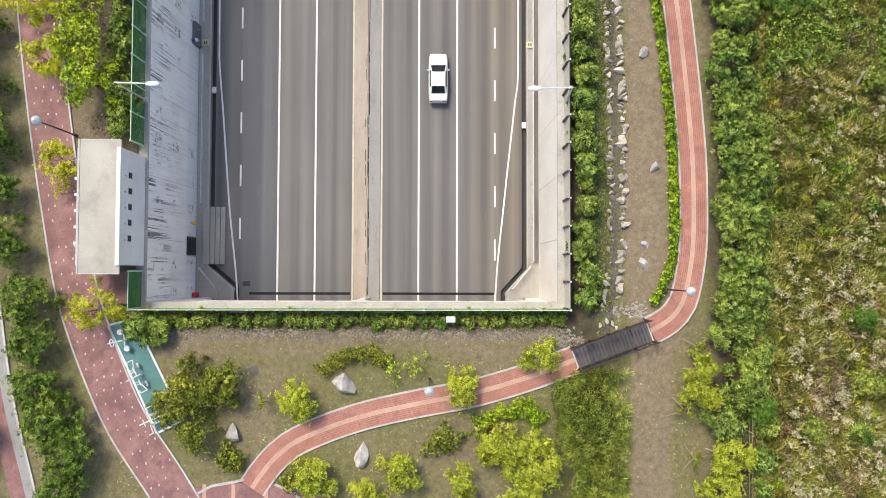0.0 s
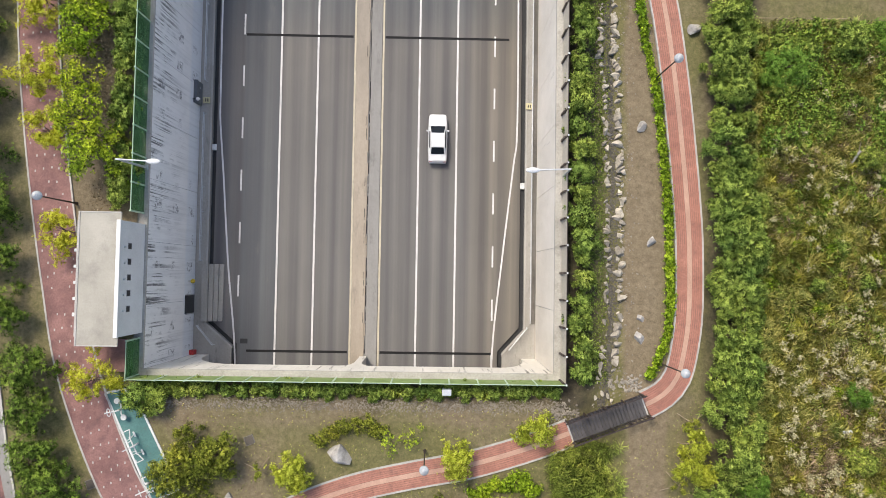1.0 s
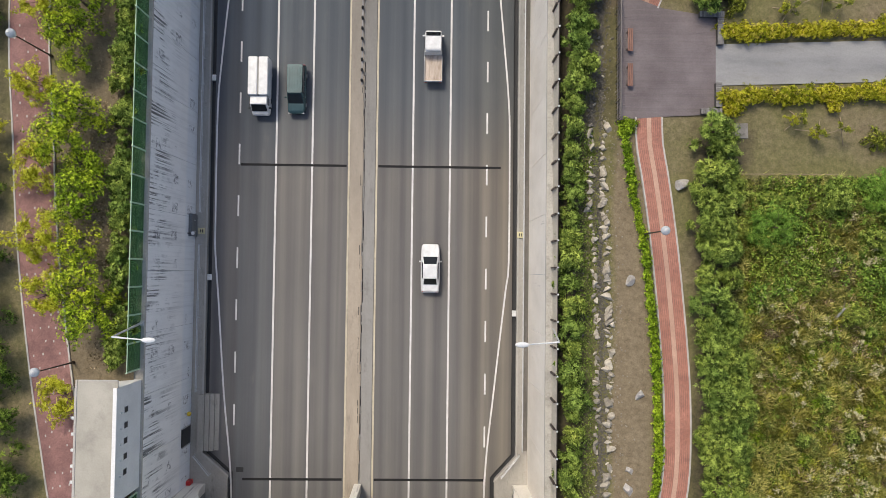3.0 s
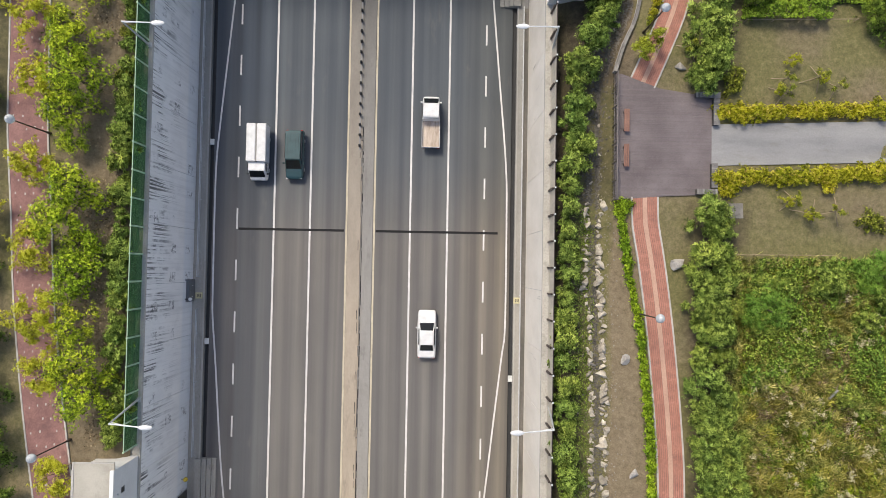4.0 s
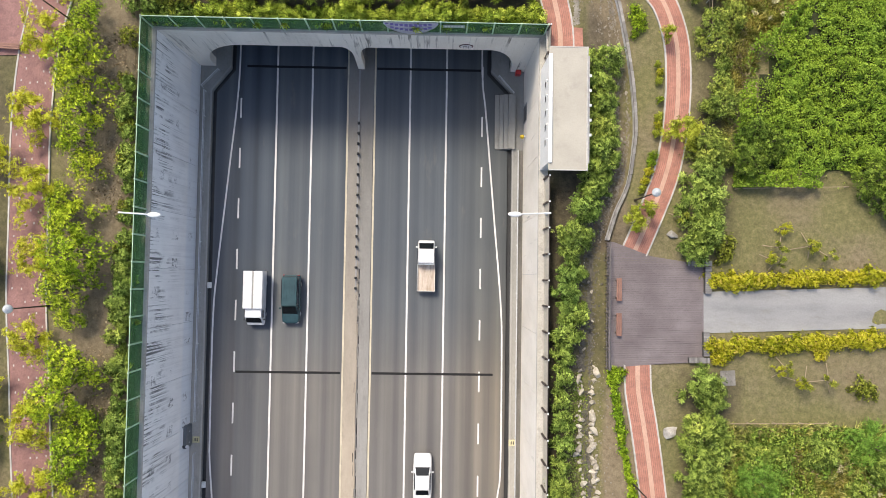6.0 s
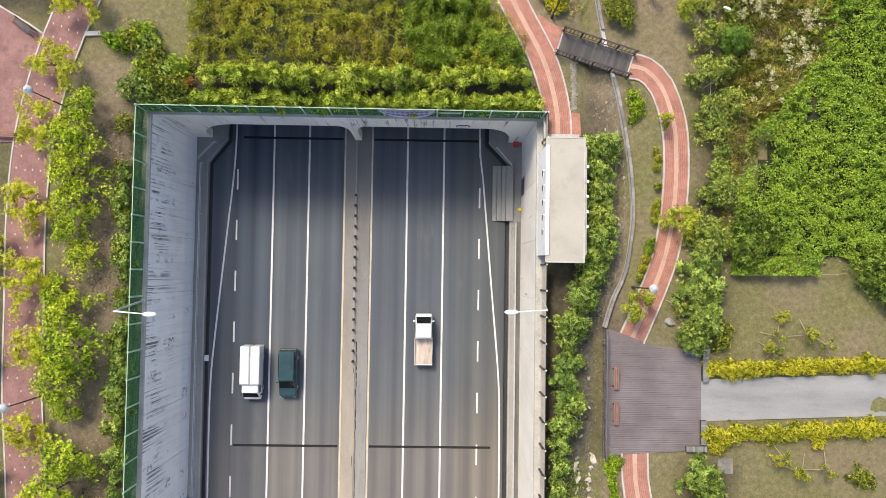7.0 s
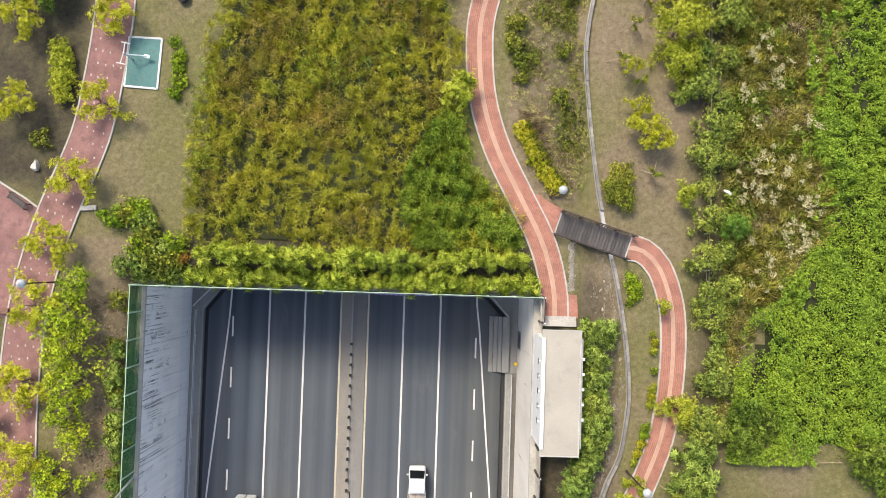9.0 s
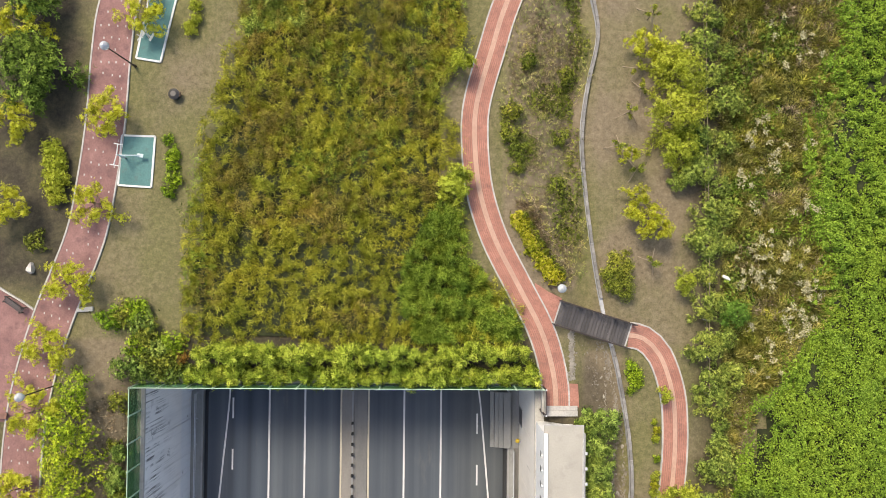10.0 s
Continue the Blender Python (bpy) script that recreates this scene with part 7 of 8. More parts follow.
def field(name, label, poly, count, length, width, material, seed, canopy=(0.3, 0.9), upright=0.5, patch=0.0, patch_scale=0.3, gap_shade=None, lean=(0.3, -0.2), blades=5, edge=0.9, margin=0.8, spread=0.7, stray=1.0, deep=0.55, gaps=0.0):
    """A stand of blades or leaves over an outline, uneven in height; patch keeps only the thicker parts."""
    count = int(count * 1.9) // blades
    rng = np.random.default_rng(seed)
    xs, ys = [q[0] for q in poly], [q[1] for q in poly]
    n = int(count * 2.4)
    x, y = rng.uniform(min(xs), max(xs), n), rng.uniform(min(ys), max(ys), n)
    keep = inside(poly, x + rng.normal(0, 0.2, n) + edge * wobble(x, y, 0.35, seed + 20), y + rng.normal(0, 0.2, n) + edge * wobble(x, y, 0.35, seed + 30))
    x, y = x[keep][:count * 2], y[keep][:count * 2]
    w = wobble(x, y, patch_scale, seed * 1.7)
    if patch:
        keep = w + rng.normal(0, 0.14, len(w)) > patch
        x, y, w = x[keep], y[keep], w[keep]
    if gaps:
        keep = rng.uniform(0, 1, len(x)) < 1 - gaps + 1.6 * gaps * (wobble(x, y, 1.9, seed + 61) + 0.7 * wobble(x, y, 4.1, seed + 67))
        x, y, w = x[keep], y[keep], w[keep]
    x, y, w = x[:count], y[:count], w[:count]
    fine = wobble(x, y, 1.3, seed + 0.5)
    base = ground_at(x, y)
    h = canopy[0] + (canopy[1] - canopy[0]) * np.clip(0.45 + 0.5 * w + 0.9 * fine, 0, 1.5)
    z = base + h * rng.uniform(deep, 1.0, len(x))
    d = rng.normal(size=(len(x), 3)) * (stray, stray, 1)
    d[:, 2] = np.abs(d[:, 2]) * upright + 0.6
    d[:, 0] += lean[0] + 1.1 * wobble(x, y, 0.45, seed + 41)
    d[:, 1] += lean[1] + 1.1 * wobble(x, y, 0.45, seed + 51)
    me = tuft_mesh(name, np.stack([x, y, z], 1), d, blades, length * rng.uniform(0.6, 1.3, len(x)), width * rng.uniform(0.7, 1.3, len(x)), material, rng, spread)
    ob = tagged(new(name, me), label, "grass", kind="stuff")
    # sheet below the blades that shows through their gaps as painted shade
    if gap_shade:
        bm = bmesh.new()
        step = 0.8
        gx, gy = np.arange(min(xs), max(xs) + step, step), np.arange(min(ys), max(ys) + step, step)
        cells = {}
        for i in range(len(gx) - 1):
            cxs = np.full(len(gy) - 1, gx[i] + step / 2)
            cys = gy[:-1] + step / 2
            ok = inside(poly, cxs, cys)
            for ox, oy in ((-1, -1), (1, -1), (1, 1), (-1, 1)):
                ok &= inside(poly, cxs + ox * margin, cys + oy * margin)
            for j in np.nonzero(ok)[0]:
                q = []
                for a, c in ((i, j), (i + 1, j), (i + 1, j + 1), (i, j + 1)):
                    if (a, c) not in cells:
                        cells[a, c] = bm.verts.new((gx[a], gy[c], ground_z(gx[a], gy[c]) + gap_shade * (0.8 + 0.5 * noise.noise((gx[a] * 0.9, gy[c] * 0.9, 3)))))
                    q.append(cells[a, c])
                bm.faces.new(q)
        part("gap_shade_sheet", bm, GAP_SHADE, ob, smooth=True)
    return ob


def carpet(name, label, poly, count, size, material, seed, canopy=(0.3, 1.0), tilt=0.5, scale=0.5, edge=1.0, patch=None, patch_scale=0.2):
    """Broad leaves lying over one another in mounds, thinner in the hollows, each a folded blade of four corners."""
    rng = np.random.default_rng(seed)
    xs, ys = [q[0] for q in poly], [q[1] for q in poly]
    n = int(count * 1.9)
    x, y = rng.uniform(min(xs), max(xs), n), rng.uniform(min(ys), max(ys), n)
    keep = inside(poly, x + edge * wobble(x, y, 0.35, seed + 20) + rng.normal(0, 0.35, n), y + edge * wobble(x, y, 0.35, seed + 30))
    if patch is not None:
        keep &= wobble(x, y, patch_scale, seed * 1.3) + 0.4 * wobble(x, y, 1.1, seed + 7) + rng.normal(0, 0.08, n) > patch
    lump = wobble(x, y, scale * 2.2, seed + 3) + 0.6 * wobble(x, y, scale * 5.0, seed + 4)
    keep &= rng.uniform(0, 1, n) < np.clip(0.95 + 0.9 * lump, 0.5, 1)
    x, y, lump = x[keep][:count], y[keep][:count], lump[keep][:count]
    n = len(x)
    w = np.clip(0.45 + 0.6 * wobble(x, y, scale * 0.4, seed) + 0.42 * lump, -0.1, 1.4)
    z = ground_at(x, y) + canopy[0] + (canopy[1] - canopy[0]) * w - np.abs(rng.normal(0, 0.16, n))
    nrm = rng.normal(size=(n, 3)) * tilt
    nrm[:, 2] = 1.0
    nrm /= np.linalg.norm(nrm, axis=1, keepdims=True)
    a = rng.uniform(0, 6.28, n)
    e1 = np.stack([np.cos(a), np.sin(a), np.zeros(n)], 1)
    e2 = np.cross(nrm, e1)
    e2 /= np.linalg.norm(e2, axis=1, keepdims=True)
    e1 = np.cross(e2, nrm)
    s = (size * rng.uniform(0.6, 1.3, n))[:, None]
    p = np.stack([x, y, z], 1)
    v = np.stack([p - e2 * s * 0.5, p + e1 * s * 0.42 - nrm * s * 0.12, p + e2 * s * 0.6 - nrm * s * 0.1, p - e1 * s * 0.42 - nrm * s * 0.12], 1)
    k = np.arange(n)[:, None, None] * 4
    idx = (k + np.array([[0, 1, 2], [0, 2, 3]])[None]).astype(np.int32).ravel()
    me = bpy.data.meshes.new(name)
    me.vertices.add(n * 4)
    me.vertices.foreach_set("co", v.astype(np.float32).ravel())
    me.loops.add(len(idx))
    me.loops.foreach_set("vertex_index", idx)
    me.polygons.add(len(idx) // 3)
    me.polygons.foreach_set("loop_start", np.arange(0, len(idx), 3, dtype=np.int32))
    me.update(calc_edges=True)
    me.materials.append(material)
    return tagged(new(name, me), label, "plants", kind="stuff")


def clumps(name, label, poly, centres, per, spread, length, width, material, seed, rise=0.3, lean=(0.8, -0.4), blades=6, flat=0.6, up=0.8):
    """Separate clumps in a field: tufts that fan out of each of many random middles."""
    rng = np.random.default_rng(seed)
    xs, ys = [q[0] for q in poly], [q[1] for q in poly]
    cx, cy = rng.uniform(min(xs), max(xs), centres * 3), rng.uniform(min(ys), max(ys), centres * 3)
    keep = inside(poly, cx, cy)
    cx, cy = cx[keep][:centres], cy[keep][:centres]
    k = np.repeat(np.arange(len(cx)), per)
    size = rng.uniform(0.55, 1.35, len(cx))[k]
    ox, oy = rng.normal(0, spread, len(k)) * size, rng.normal(0, spread, len(k)) * size
    x, y = cx[k] + ox, cy[k] + oy
    p = np.stack([x, y, ground_at(x, y) + rise * (1.2 - 0.5 * np.hypot(ox, oy) / spread) * size ** 0.5 + rng.uniform(0, 0.15, len(k))], 1)
    d = np.stack([ox / spread * 0.6 + lean[0] + rng.normal(0, 0.25, len(k)), oy / spread * 0.6 + lean[1] + rng.normal(0, 0.25, len(k)), np.full(len(k), up)], 1)
    me = tuft_mesh(name, p, d, blades, length * rng.uniform(0.6, 1.3, len(k)) * size, width * rng.uniform(0.7, 1.3, len(k)), material, rng, flat, 0.25)
    return tagged(new(name, me), label, "grass", kind="stuff")


MEADOW = [(-12.6, 61.6), (-13.9, 65.5), (-13.3, 73.3), (-11.6, 81), (-9.3, 89.3), (-8.3, 94), (10.0, 94), (9.6, 90.3), (8.1, 85), (7.9, 79), (8.2, 74.5), (9.6, 70), (12.2, 65.5), (13.9, 61.6)]
field("reed_field", "dense olive and yellow-green reeds over the tunnel", MEADOW, 128000, 0.36, 0.048, REED, 1, (0.1, 1.2), 0.6, gap_shade=0.2, edge=1.6, blades=3, spread=0.9, stray=0.8, deep=0.5, gaps=0.65)
BROWN_REED = foliage("brown_reed_blades", [(0, (0.14, 0.13, 0.035)), (0.5, (0.215, 0.2, 0.055)), (1, (0.30, 0.275, 0.10))], spread=0.0, patchy=0.7, blotch=0.3, gain=(1.24, 1.12, 0.92), span_of=(0.38, 1.45))
field("reed_field", "dry brownish reeds in the middle of the field", [(-12.2, 73), (-10.5, 82), (-8.2, 92), (-8.0, 94), (9.0, 94), (8.6, 90), (7.0, 84), (6.0, 76), (2, 71), (-6, 70)], 50000, 0.35, 0.045, BROWN_REED, 18, (0.2, 1.25), 0.6, patch=-0.25, patch_scale=0.3, blades=3, gaps=0.6, edge=2.5, spread=0.9, stray=0.7)
field("reed_field", "dry brownish reed patches beside the hedge", [(-13, 62.5), (-13, 74), (4, 74), (4, 62.5)], 8000, 0.35, 0.045, BROWN_REED, 28, (0.3, 1.2), 0.6, patch=0.1, patch_scale=0.24, blades=3, gaps=0.4, edge=2.0, spread=0.9, stray=0.7)
field("bamboo_grass", "bright green bamboo grass beside the winding path", [(4.4, 62.2), (3.7, 65.5), (4.8, 69.3), (6.4, 72.6), (7.4, 74.4), (8.3, 73), (9.4, 70), (12.0, 65.8), (13.7, 62.2)], 50000, 0.42, 0.055, BAMBOO, 2, (0.5, 1.8), 0.5, edge=1.3, blades=3, spread=0.9, stray=0.7, gaps=0.55)
field("bamboo_grass", "dark green bamboo grass thicket at the far end of the reeds", [(-9.6, 86.9), (-4, 87.4), (-2.8, 91), (-3.5, 96), (-8, 97)], 11000, 0.46, 0.07, BANK, 19, (0.6, 1.6), 0.6, edge=1.6, spread=0.9)
field("bamboo_grass", "dark green bamboo grass patches among the reeds", MEADOW, 12000, 0.44, 0.055, BAMBOO, 3, (0.5, 1.2), 0.6, patch=0.26, patch_scale=0.16, spread=0.9)
field("wild_meadow", "tall wild grass with olive and straw coloured blades", [(29.7, -20), (29.9, 25.7), (43.5, 26.1), (43.5, -20)], 105000, 0.58, 0.04, WILD, 4, (0.0, 0.8), 1.5, gap_shade=0.12, lean=(0.35, 0.1), spread=0.35, stray=0.5)
field("leafy_weeds", "bright leafy weeds among the wild grass", [(30.7, 4), (30.7, 25.9), (43.5, 26.1), (43.5, 6)], 22000, 0.2, 0.07, WEED, 6, (0.3, 1.0), 0.7, patch=0.0, patch_scale=0.22)
TUSSOCK = foliage("tussock_blades", [(0, (0.17, 0.18, 0.05)), (0.5, (0.23, 0.235, 0.07)), (1, (0.31, 0.30, 0.12))], spread=0.0, patchy=0.7, blotch=0.6, gain=(1.42, 1.34, 1.3), span_of=(0.55, 1.25))
DEAD = foliage("dead_brown_stalks", [(0, (0.14, 0.105, 0.07)), (0.6, (0.24, 0.18, 0.12)), (1, (0.36, 0.29, 0.22))], spread=0.0, patchy=0.4, gain=(1.2, 1.2, 1.2))
SE = [(31.3, -20), (31.3, 24.5), (43.5, 24.5), (43.5, -20)]
NE = [(31.2, 52), (31.0, 98), (41.0, 98), (40.4, 87), (38.6, 81), (37.4, 76.7), (38.6, 72), (39.0, 68), (38.0, 64.5), (35.6, 60.5), (32.8, 57)]
clumps("grass_tussocks", "feathery pale green grass tussocks in the wild meadow", SE, 340, 46, 0.30, 0.95, 0.035, TUSSOCK, 21, 0.25, (0.3, 0.12), 5, 0.3, 1.3)
clumps("weed_tops", "feathery yellow-green weed tops in the wild meadow", SE, 150, 50, 0.34, 0.55, 0.05, GOLDENROD, 29, 0.55, (0.3, 0.1), 5, 0.4, 1.2)
clumps("grass_tussocks", "feathery pale green grass tussocks in the brown grass", NE, 130, 44, 0.30, 0.85, 0.035, TUSSOCK, 22, 0.25, (0.3, 0.12), 5, 0.3, 1.3)
clumps("weed_tops", "feathery yellow-green weed tops in the brown grass", NE, 75, 50, 0.36, 0.5, 0.05, GOLDENROD, 34, 0.5, (0.3, 0.1), 5, 0.4, 1.2)
clumps("dead_stalks", "reddish brown dead stalks in the wild meadow", SE, 70, 34, 0.35, 0.7, 0.035, DEAD, 23, 0.3, (0.4, 0.0), 5, 0.5, 1.2)


def flower_patches(poly, patches, each, seed, spread=0.7):
    """Middles of flower clusters, gathered in loose patches of an outline."""
    r = random.Random(seed)
    xs, ys = [q[0] for q in poly], [q[1] for q in poly]
    for _ in range(patches):
        x, y = r.uniform(min(xs), max(xs)), r.uniform(min(ys), max(ys))
        for _ in range(r.randint(1, each)):
            yield x + r.gauss(0, spread), y + r.gauss(0, spread)


def flowers(label, middles, seed, heads=26):
    """Flat clusters of small pale florets standing at the height of the grass."""
    rng = np.random.default_rng(seed)
    cx, cy = np.array(list(middles)).T
    k = np.repeat(np.arange(len(cx)), heads)
    size = rng.uniform(0.5, 1.25, len(cx))[k]
    x, y = cx[k] + rng.normal(0, 0.16, len(k)) * size, cy[k] + rng.normal(0, 0.16, len(k)) * size
    p = np.stack([x, y, ground_at(x, y) + rng.uniform(0.95, 1.2, len(k))], 1)
    d = np.stack([rng.normal(0, 0.3, len(k)), rng.normal(0, 0.3, len(k)), np.ones(len(k))], 1)
    me = tuft_mesh("flower_heads", p, d, 5, 0.072 * rng.uniform(0.7, 1.3, len(k)), 0.06, PLUME, rng, 1.6, 0.0)
    tagged(new("flower_heads", me), label, "flowers", kind="stuff")


flowers("clusters of small white flower heads in the wild meadow", flower_patches([(31.5, -2), (43, -2), (43, 23), (31.5, 23)], 48, 4, 51), 5)
flowers("many small cream flower heads at the south end of the meadow", flower_patches([(32, -19), (43, -19), (43, 0), (32, 0)], 66, 7, 52, 0.8), 15)
flowers("clusters of small white flower heads in the brown grass", [q for q in flower_patches([(31.4, 53), (40, 53), (40, 96), (31.4, 96)], 46, 8, 53, 0.7) if inside(NE, np.array([q[0]]), np.array([q[1]]))[0]], 9)
carpet("leafy_scrub", "low leafy green scrub along the lawn edge", [(31.2, 14.5), (30.9, 25.6), (43.5, 25.9), (43.5, 12.5), (38, 16.5)], 17000, 0.15, WEED, 26, (0.3, 1.5), 0.9, 0.9, 3.0)
field("dead_stalks", "brownish dead stalks in patches of the wild meadow", SE, 20000, 0.6, 0.04, DEAD, 54, (0.1, 0.7), 1.4, patch=0.12, patch_scale=0.3, lean=(0.35, 0.1), spread=0.4, stray=0.5)
carpet("leafy_scrub", "shaded dark green scrub in mounds near the lawn", [(30.9, 16), (30.9, 25.4), (43.5, 25.7), (43.5, 13), (37, 13.5)], 16000, 0.16, KUDZU_DARK, 57, (0.3, 1.7), 0.7, 0.7, 2.0, 0.05, 0.3)
carpet("leafy_scrub", "dark leafy scrub scattered in the wild meadow", SE, 14000, 0.13, WEED, 27, (0.1, 1.1), 0.9, 0.8, 1.0, 0.22, 0.25)
field("dead_stalks", "reddish brown dead stalks beside the planted belt", NE, 16000, 0.5, 0.04, DEAD, 24, (0.1, 0.6), 1.2, patch=0.05, patch_scale=0.4, lean=(0.4, 0.2), spread=0.5)
VINES = [(31.5, 45.4), (31.0, 52), (32.6, 57), (35.4, 60.5), (37.8, 64.5), (38.9, 68), (38.4, 72), (37.2, 76.7), (38.6, 80.8), (40.3, 86), (41.3, 93), (41.3, 99), (46.5, 99), (46.5, 45.4)]
carpet("vine_thicket", "bright green vine leaves covering the ground in mounds", VINES, 180000, 0.145, KUDZU, 7, (0.2, 1.8), 0.55, 0.55, 3.2)
carpet("vine_thicket", "darker green vine leaves in patches among the bright ones", VINES, 10000, 0.17, KUDZU_DARK, 37, (0.4, 1.9), 0.5, 0.55, 2.0, 0.32, 0.2)
carpet("vine_runners", "vine leaves creeping over the brown grass in patches", [(30.6, 47), (30.8, 98), (42, 98), (40.4, 86), (39, 80), (38.8, 72), (39, 67), (35, 60)], 26000, 0.15, KUDZU, 47, (0.1, 0.9), 0.8, 0.6, 1.0, 0.2, 0.28)
field("vine_stems", "dark stems and shaded leaves under the vines", VINES, 4000, 0.25, 0.06, WEED, 17, (0.2, 0.7), 0.5, gap_shade=0.1, margin=1.3)
field("wild_meadow", "brown and olive wild grass beside the planted belt", [(30.2, 46.5), (30.2, 100), (42.3, 100), (41.4, 86), (39.6, 80), (38.6, 76), (39.6, 71), (39.8, 67), (36.3, 60.5), (32.6, 57), (31.2, 52)], 52000, 0.6, 0.045, TUSSOCK, 8, (0.0, 0.5), 1.6, spread=0.4, stray=0.5, gap_shade=0.08)
field("leafy_weeds", "bright leafy weeds in the brown grass", [(30.2, 46.5), (30.2, 95), (37, 95), (36, 72), (35.0, 62), (32.2, 58), (31.2, 52)], 18000, 0.19, 0.09, WEED, 10, (0.3, 0.9), 0.5, patch=0.1, patch_scale=0.3)
field("reed_clump", "long green reeds on the bank below the footbridge", [(14.4, -8.8), (16.6, -7.9), (19.9, -7.4), (20.2, -12), (20.0, -24), (16.4, -24), (15.8, -15), (14.9, -11)], 22000, 0.55, 0.032, BANK, 11, (0.3, 1.3), 0.7, lean=(-0.5, -0.9), gap_shade=0.15, edge=1.6)
field("bank_grass", "rough olive grass between the path and the creek", [(12.0, 84), (11.8, 78), (12.6, 75), (14.6, 70.6), (17.2, 66.6), (19.6, 66.5), (18.6, 74), (18.3, 80), (19.2, 87), (18.9, 96), (15.0, 93)], 10000, 0.28, 0.04, WILD, 12, (0.02, 0.35), 0.8, patch=0.0, patch_scale=0.5)
field("bank_weeds", "green weeds along the creek bank", [(13.5, 84), (12.8, 78), (15.6, 70.6), (17.6, 67), (19.4, 67), (18.4, 74), (18.1, 80), (19.0, 87), (18.7, 96), (16.5, 93)], 15000, 0.2, 0.06, LEAF_OLIVE, 13, (0.1, 0.5), 0.6, patch=0.06, patch_scale=0.35)
field("dead_stalks", "heap of dry brown stalks on the creek bank", [(13.4, 73.6), (14.6, 73.2), (15.9, 70.2), (16.6, 67.4), (15.7, 67.4), (14.4, 70.4)], 3200, 0.5, 0.03, DEAD, 44, (0.02, 0.3), 0.3, edge=0.5)
field("leaf_litter", "brown fallen leaves and dry stalks under the west bed", [(-21.6, 10), (-21.6, 57.5), (-17.9, 57.5), (-17.9, 10)], 9000, 0.13, 0.05, DEAD, 71, (0.0, 0.05), 0.8, patch=-0.05, patch_scale=0.5)
field("dead_stalks", "dry brown stalks and litter on the creek bank", [(12.9, 84), (12.6, 79), (14.2, 72.5), (17.2, 67), (18.8, 69), (18.2, 76), (18.2, 80), (18.9, 88), (18.6, 96), (15.5, 93)], 9000, 0.28, 0.035, DEAD, 74, (0.0, 0.2), 0.8, patch=-0.05, patch_scale=0.4)
field("lawn_tufts", "short mossy grass between the wall shrubs and the creek stones", [(17.4, -3), (17.4, 20), (17.8, 30), (19.3, 30), (19.4, 14), (19.4, -3)], 26000, 0.09, 0.045, WEED, 64, (0.0, 0.05), 0.6, edge=0.4)
field("lawn_tufts", "short dry grass tufts on the lawn", [(-20, -20), (-16, -4.6), (16.5, -4.8), (21, -8), (27, -4), (27, -20)], 12000, 0.10, 0.035, WILD, 14, (0.0, 0.06), 0.8, patch=-0.2, patch_scale=0.6)

# ---- stones ----
ROCKS = []
for k in range(7):
    r = random.Random(200 + k)
    bm = bmesh.new()
    bmesh.ops.create_icosphere(bm, subdivisions=2, radius=0.5)
    for v in bm.verts:
        q = v.co.normalized()
        v.co *= 1 + 0.5 * noise.noise(q * 1.3 + Vector((k * 5, 0, 0))) + 0.10 * noise.noise(q * 3.5 + Vector((0, k * 5, 0)))
    for _ in range(7):  # broken flat faces
        nn = Vector((r.uniform(-1, 1), r.uniform(-1, 1), r.uniform(-0.2, 0.6))).normalized()
        for v in bm.verts:
            over = v.co.dot(nn) - 0.24
            if over > 0:
                v.co -= nn * over
    me = bpy.data.meshes.new("rock")
    bm.to_mesh(me)
    bm.free()
    me.materials.append(STONE)
    ROCKS.append(me)


BOULDERS = []
for me in ROCKS[:4]:
    me = me.copy()
    me.materials[0] = BOULDER
    BOULDERS.append(me)


def rock(x, y, sx, sy, sz, label, name="boulder", group="boulders on the lawn", stones=ROCKS):
    ob = tagged(new(name, rng_p.choice(stones)), label, "stone", group)
    ob.matrix_world = Matrix.LocRotScale((x, y, ground_z(x, y) + sz * 0.22), Euler((rng_p.uniform(-0.2, 0.2), rng_p.uniform(-0.2, 0.2), rng_p.uniform(0, 6.28))), (sx, sy, sz))


for x, y, s in ((-1.6, -8.3, 2.5), (-9.95, -12.4, 2.05), (-0.15, -14.25, 2.3), (-26.2, 67.6, 1.4), (25.75, 25.3, 1.7), (21.9, 17.5, 1.25), (26.0, 41.5, 1.2), (21.7, 0.8, 1.3), (21.8, 2.3, 0.9), (22.6, 8.35, 1.15)):
    rock(x, y, s, s * 0.8, s * 0.5, "large pale grey boulder lying on the lawn", stones=BOULDERS)
n = 0
for y in np.arange(-4.5, 30.5, 0.3):
    for off, size in ((0.5, 0.82), (-0.55, 0.66)):
        if rng_p.random() < (0.95 if off > 0 else 0.85) - (0.4 if y < 5 else 0):
            s = size * rng_p.uniform(0.4, 1.5)
            rock(float(creek_x(y)) + off + rng_p.gauss(0, 0.12), float(y) + rng_p.uniform(-0.2, 0.2), s, s * rng_p.uniform(0.5, 0.9), s * 0.6, "pale rough stone edging the dry creek bed", "creek_stone", "stones in the creek bed")
for y in np.arange(31, 61, 0.8):
    if rng_p.random() < 0.7:
        s = 0.35 * rng_p.uniform(0.6, 1.5)
        rock(float(creek_x(y)) + rng_p.gauss(0, 0.4), float(y), s, s * 0.8, s * 0.6, "small grey stone in the creek bed", "creek_stone", "stones in the creek bed")


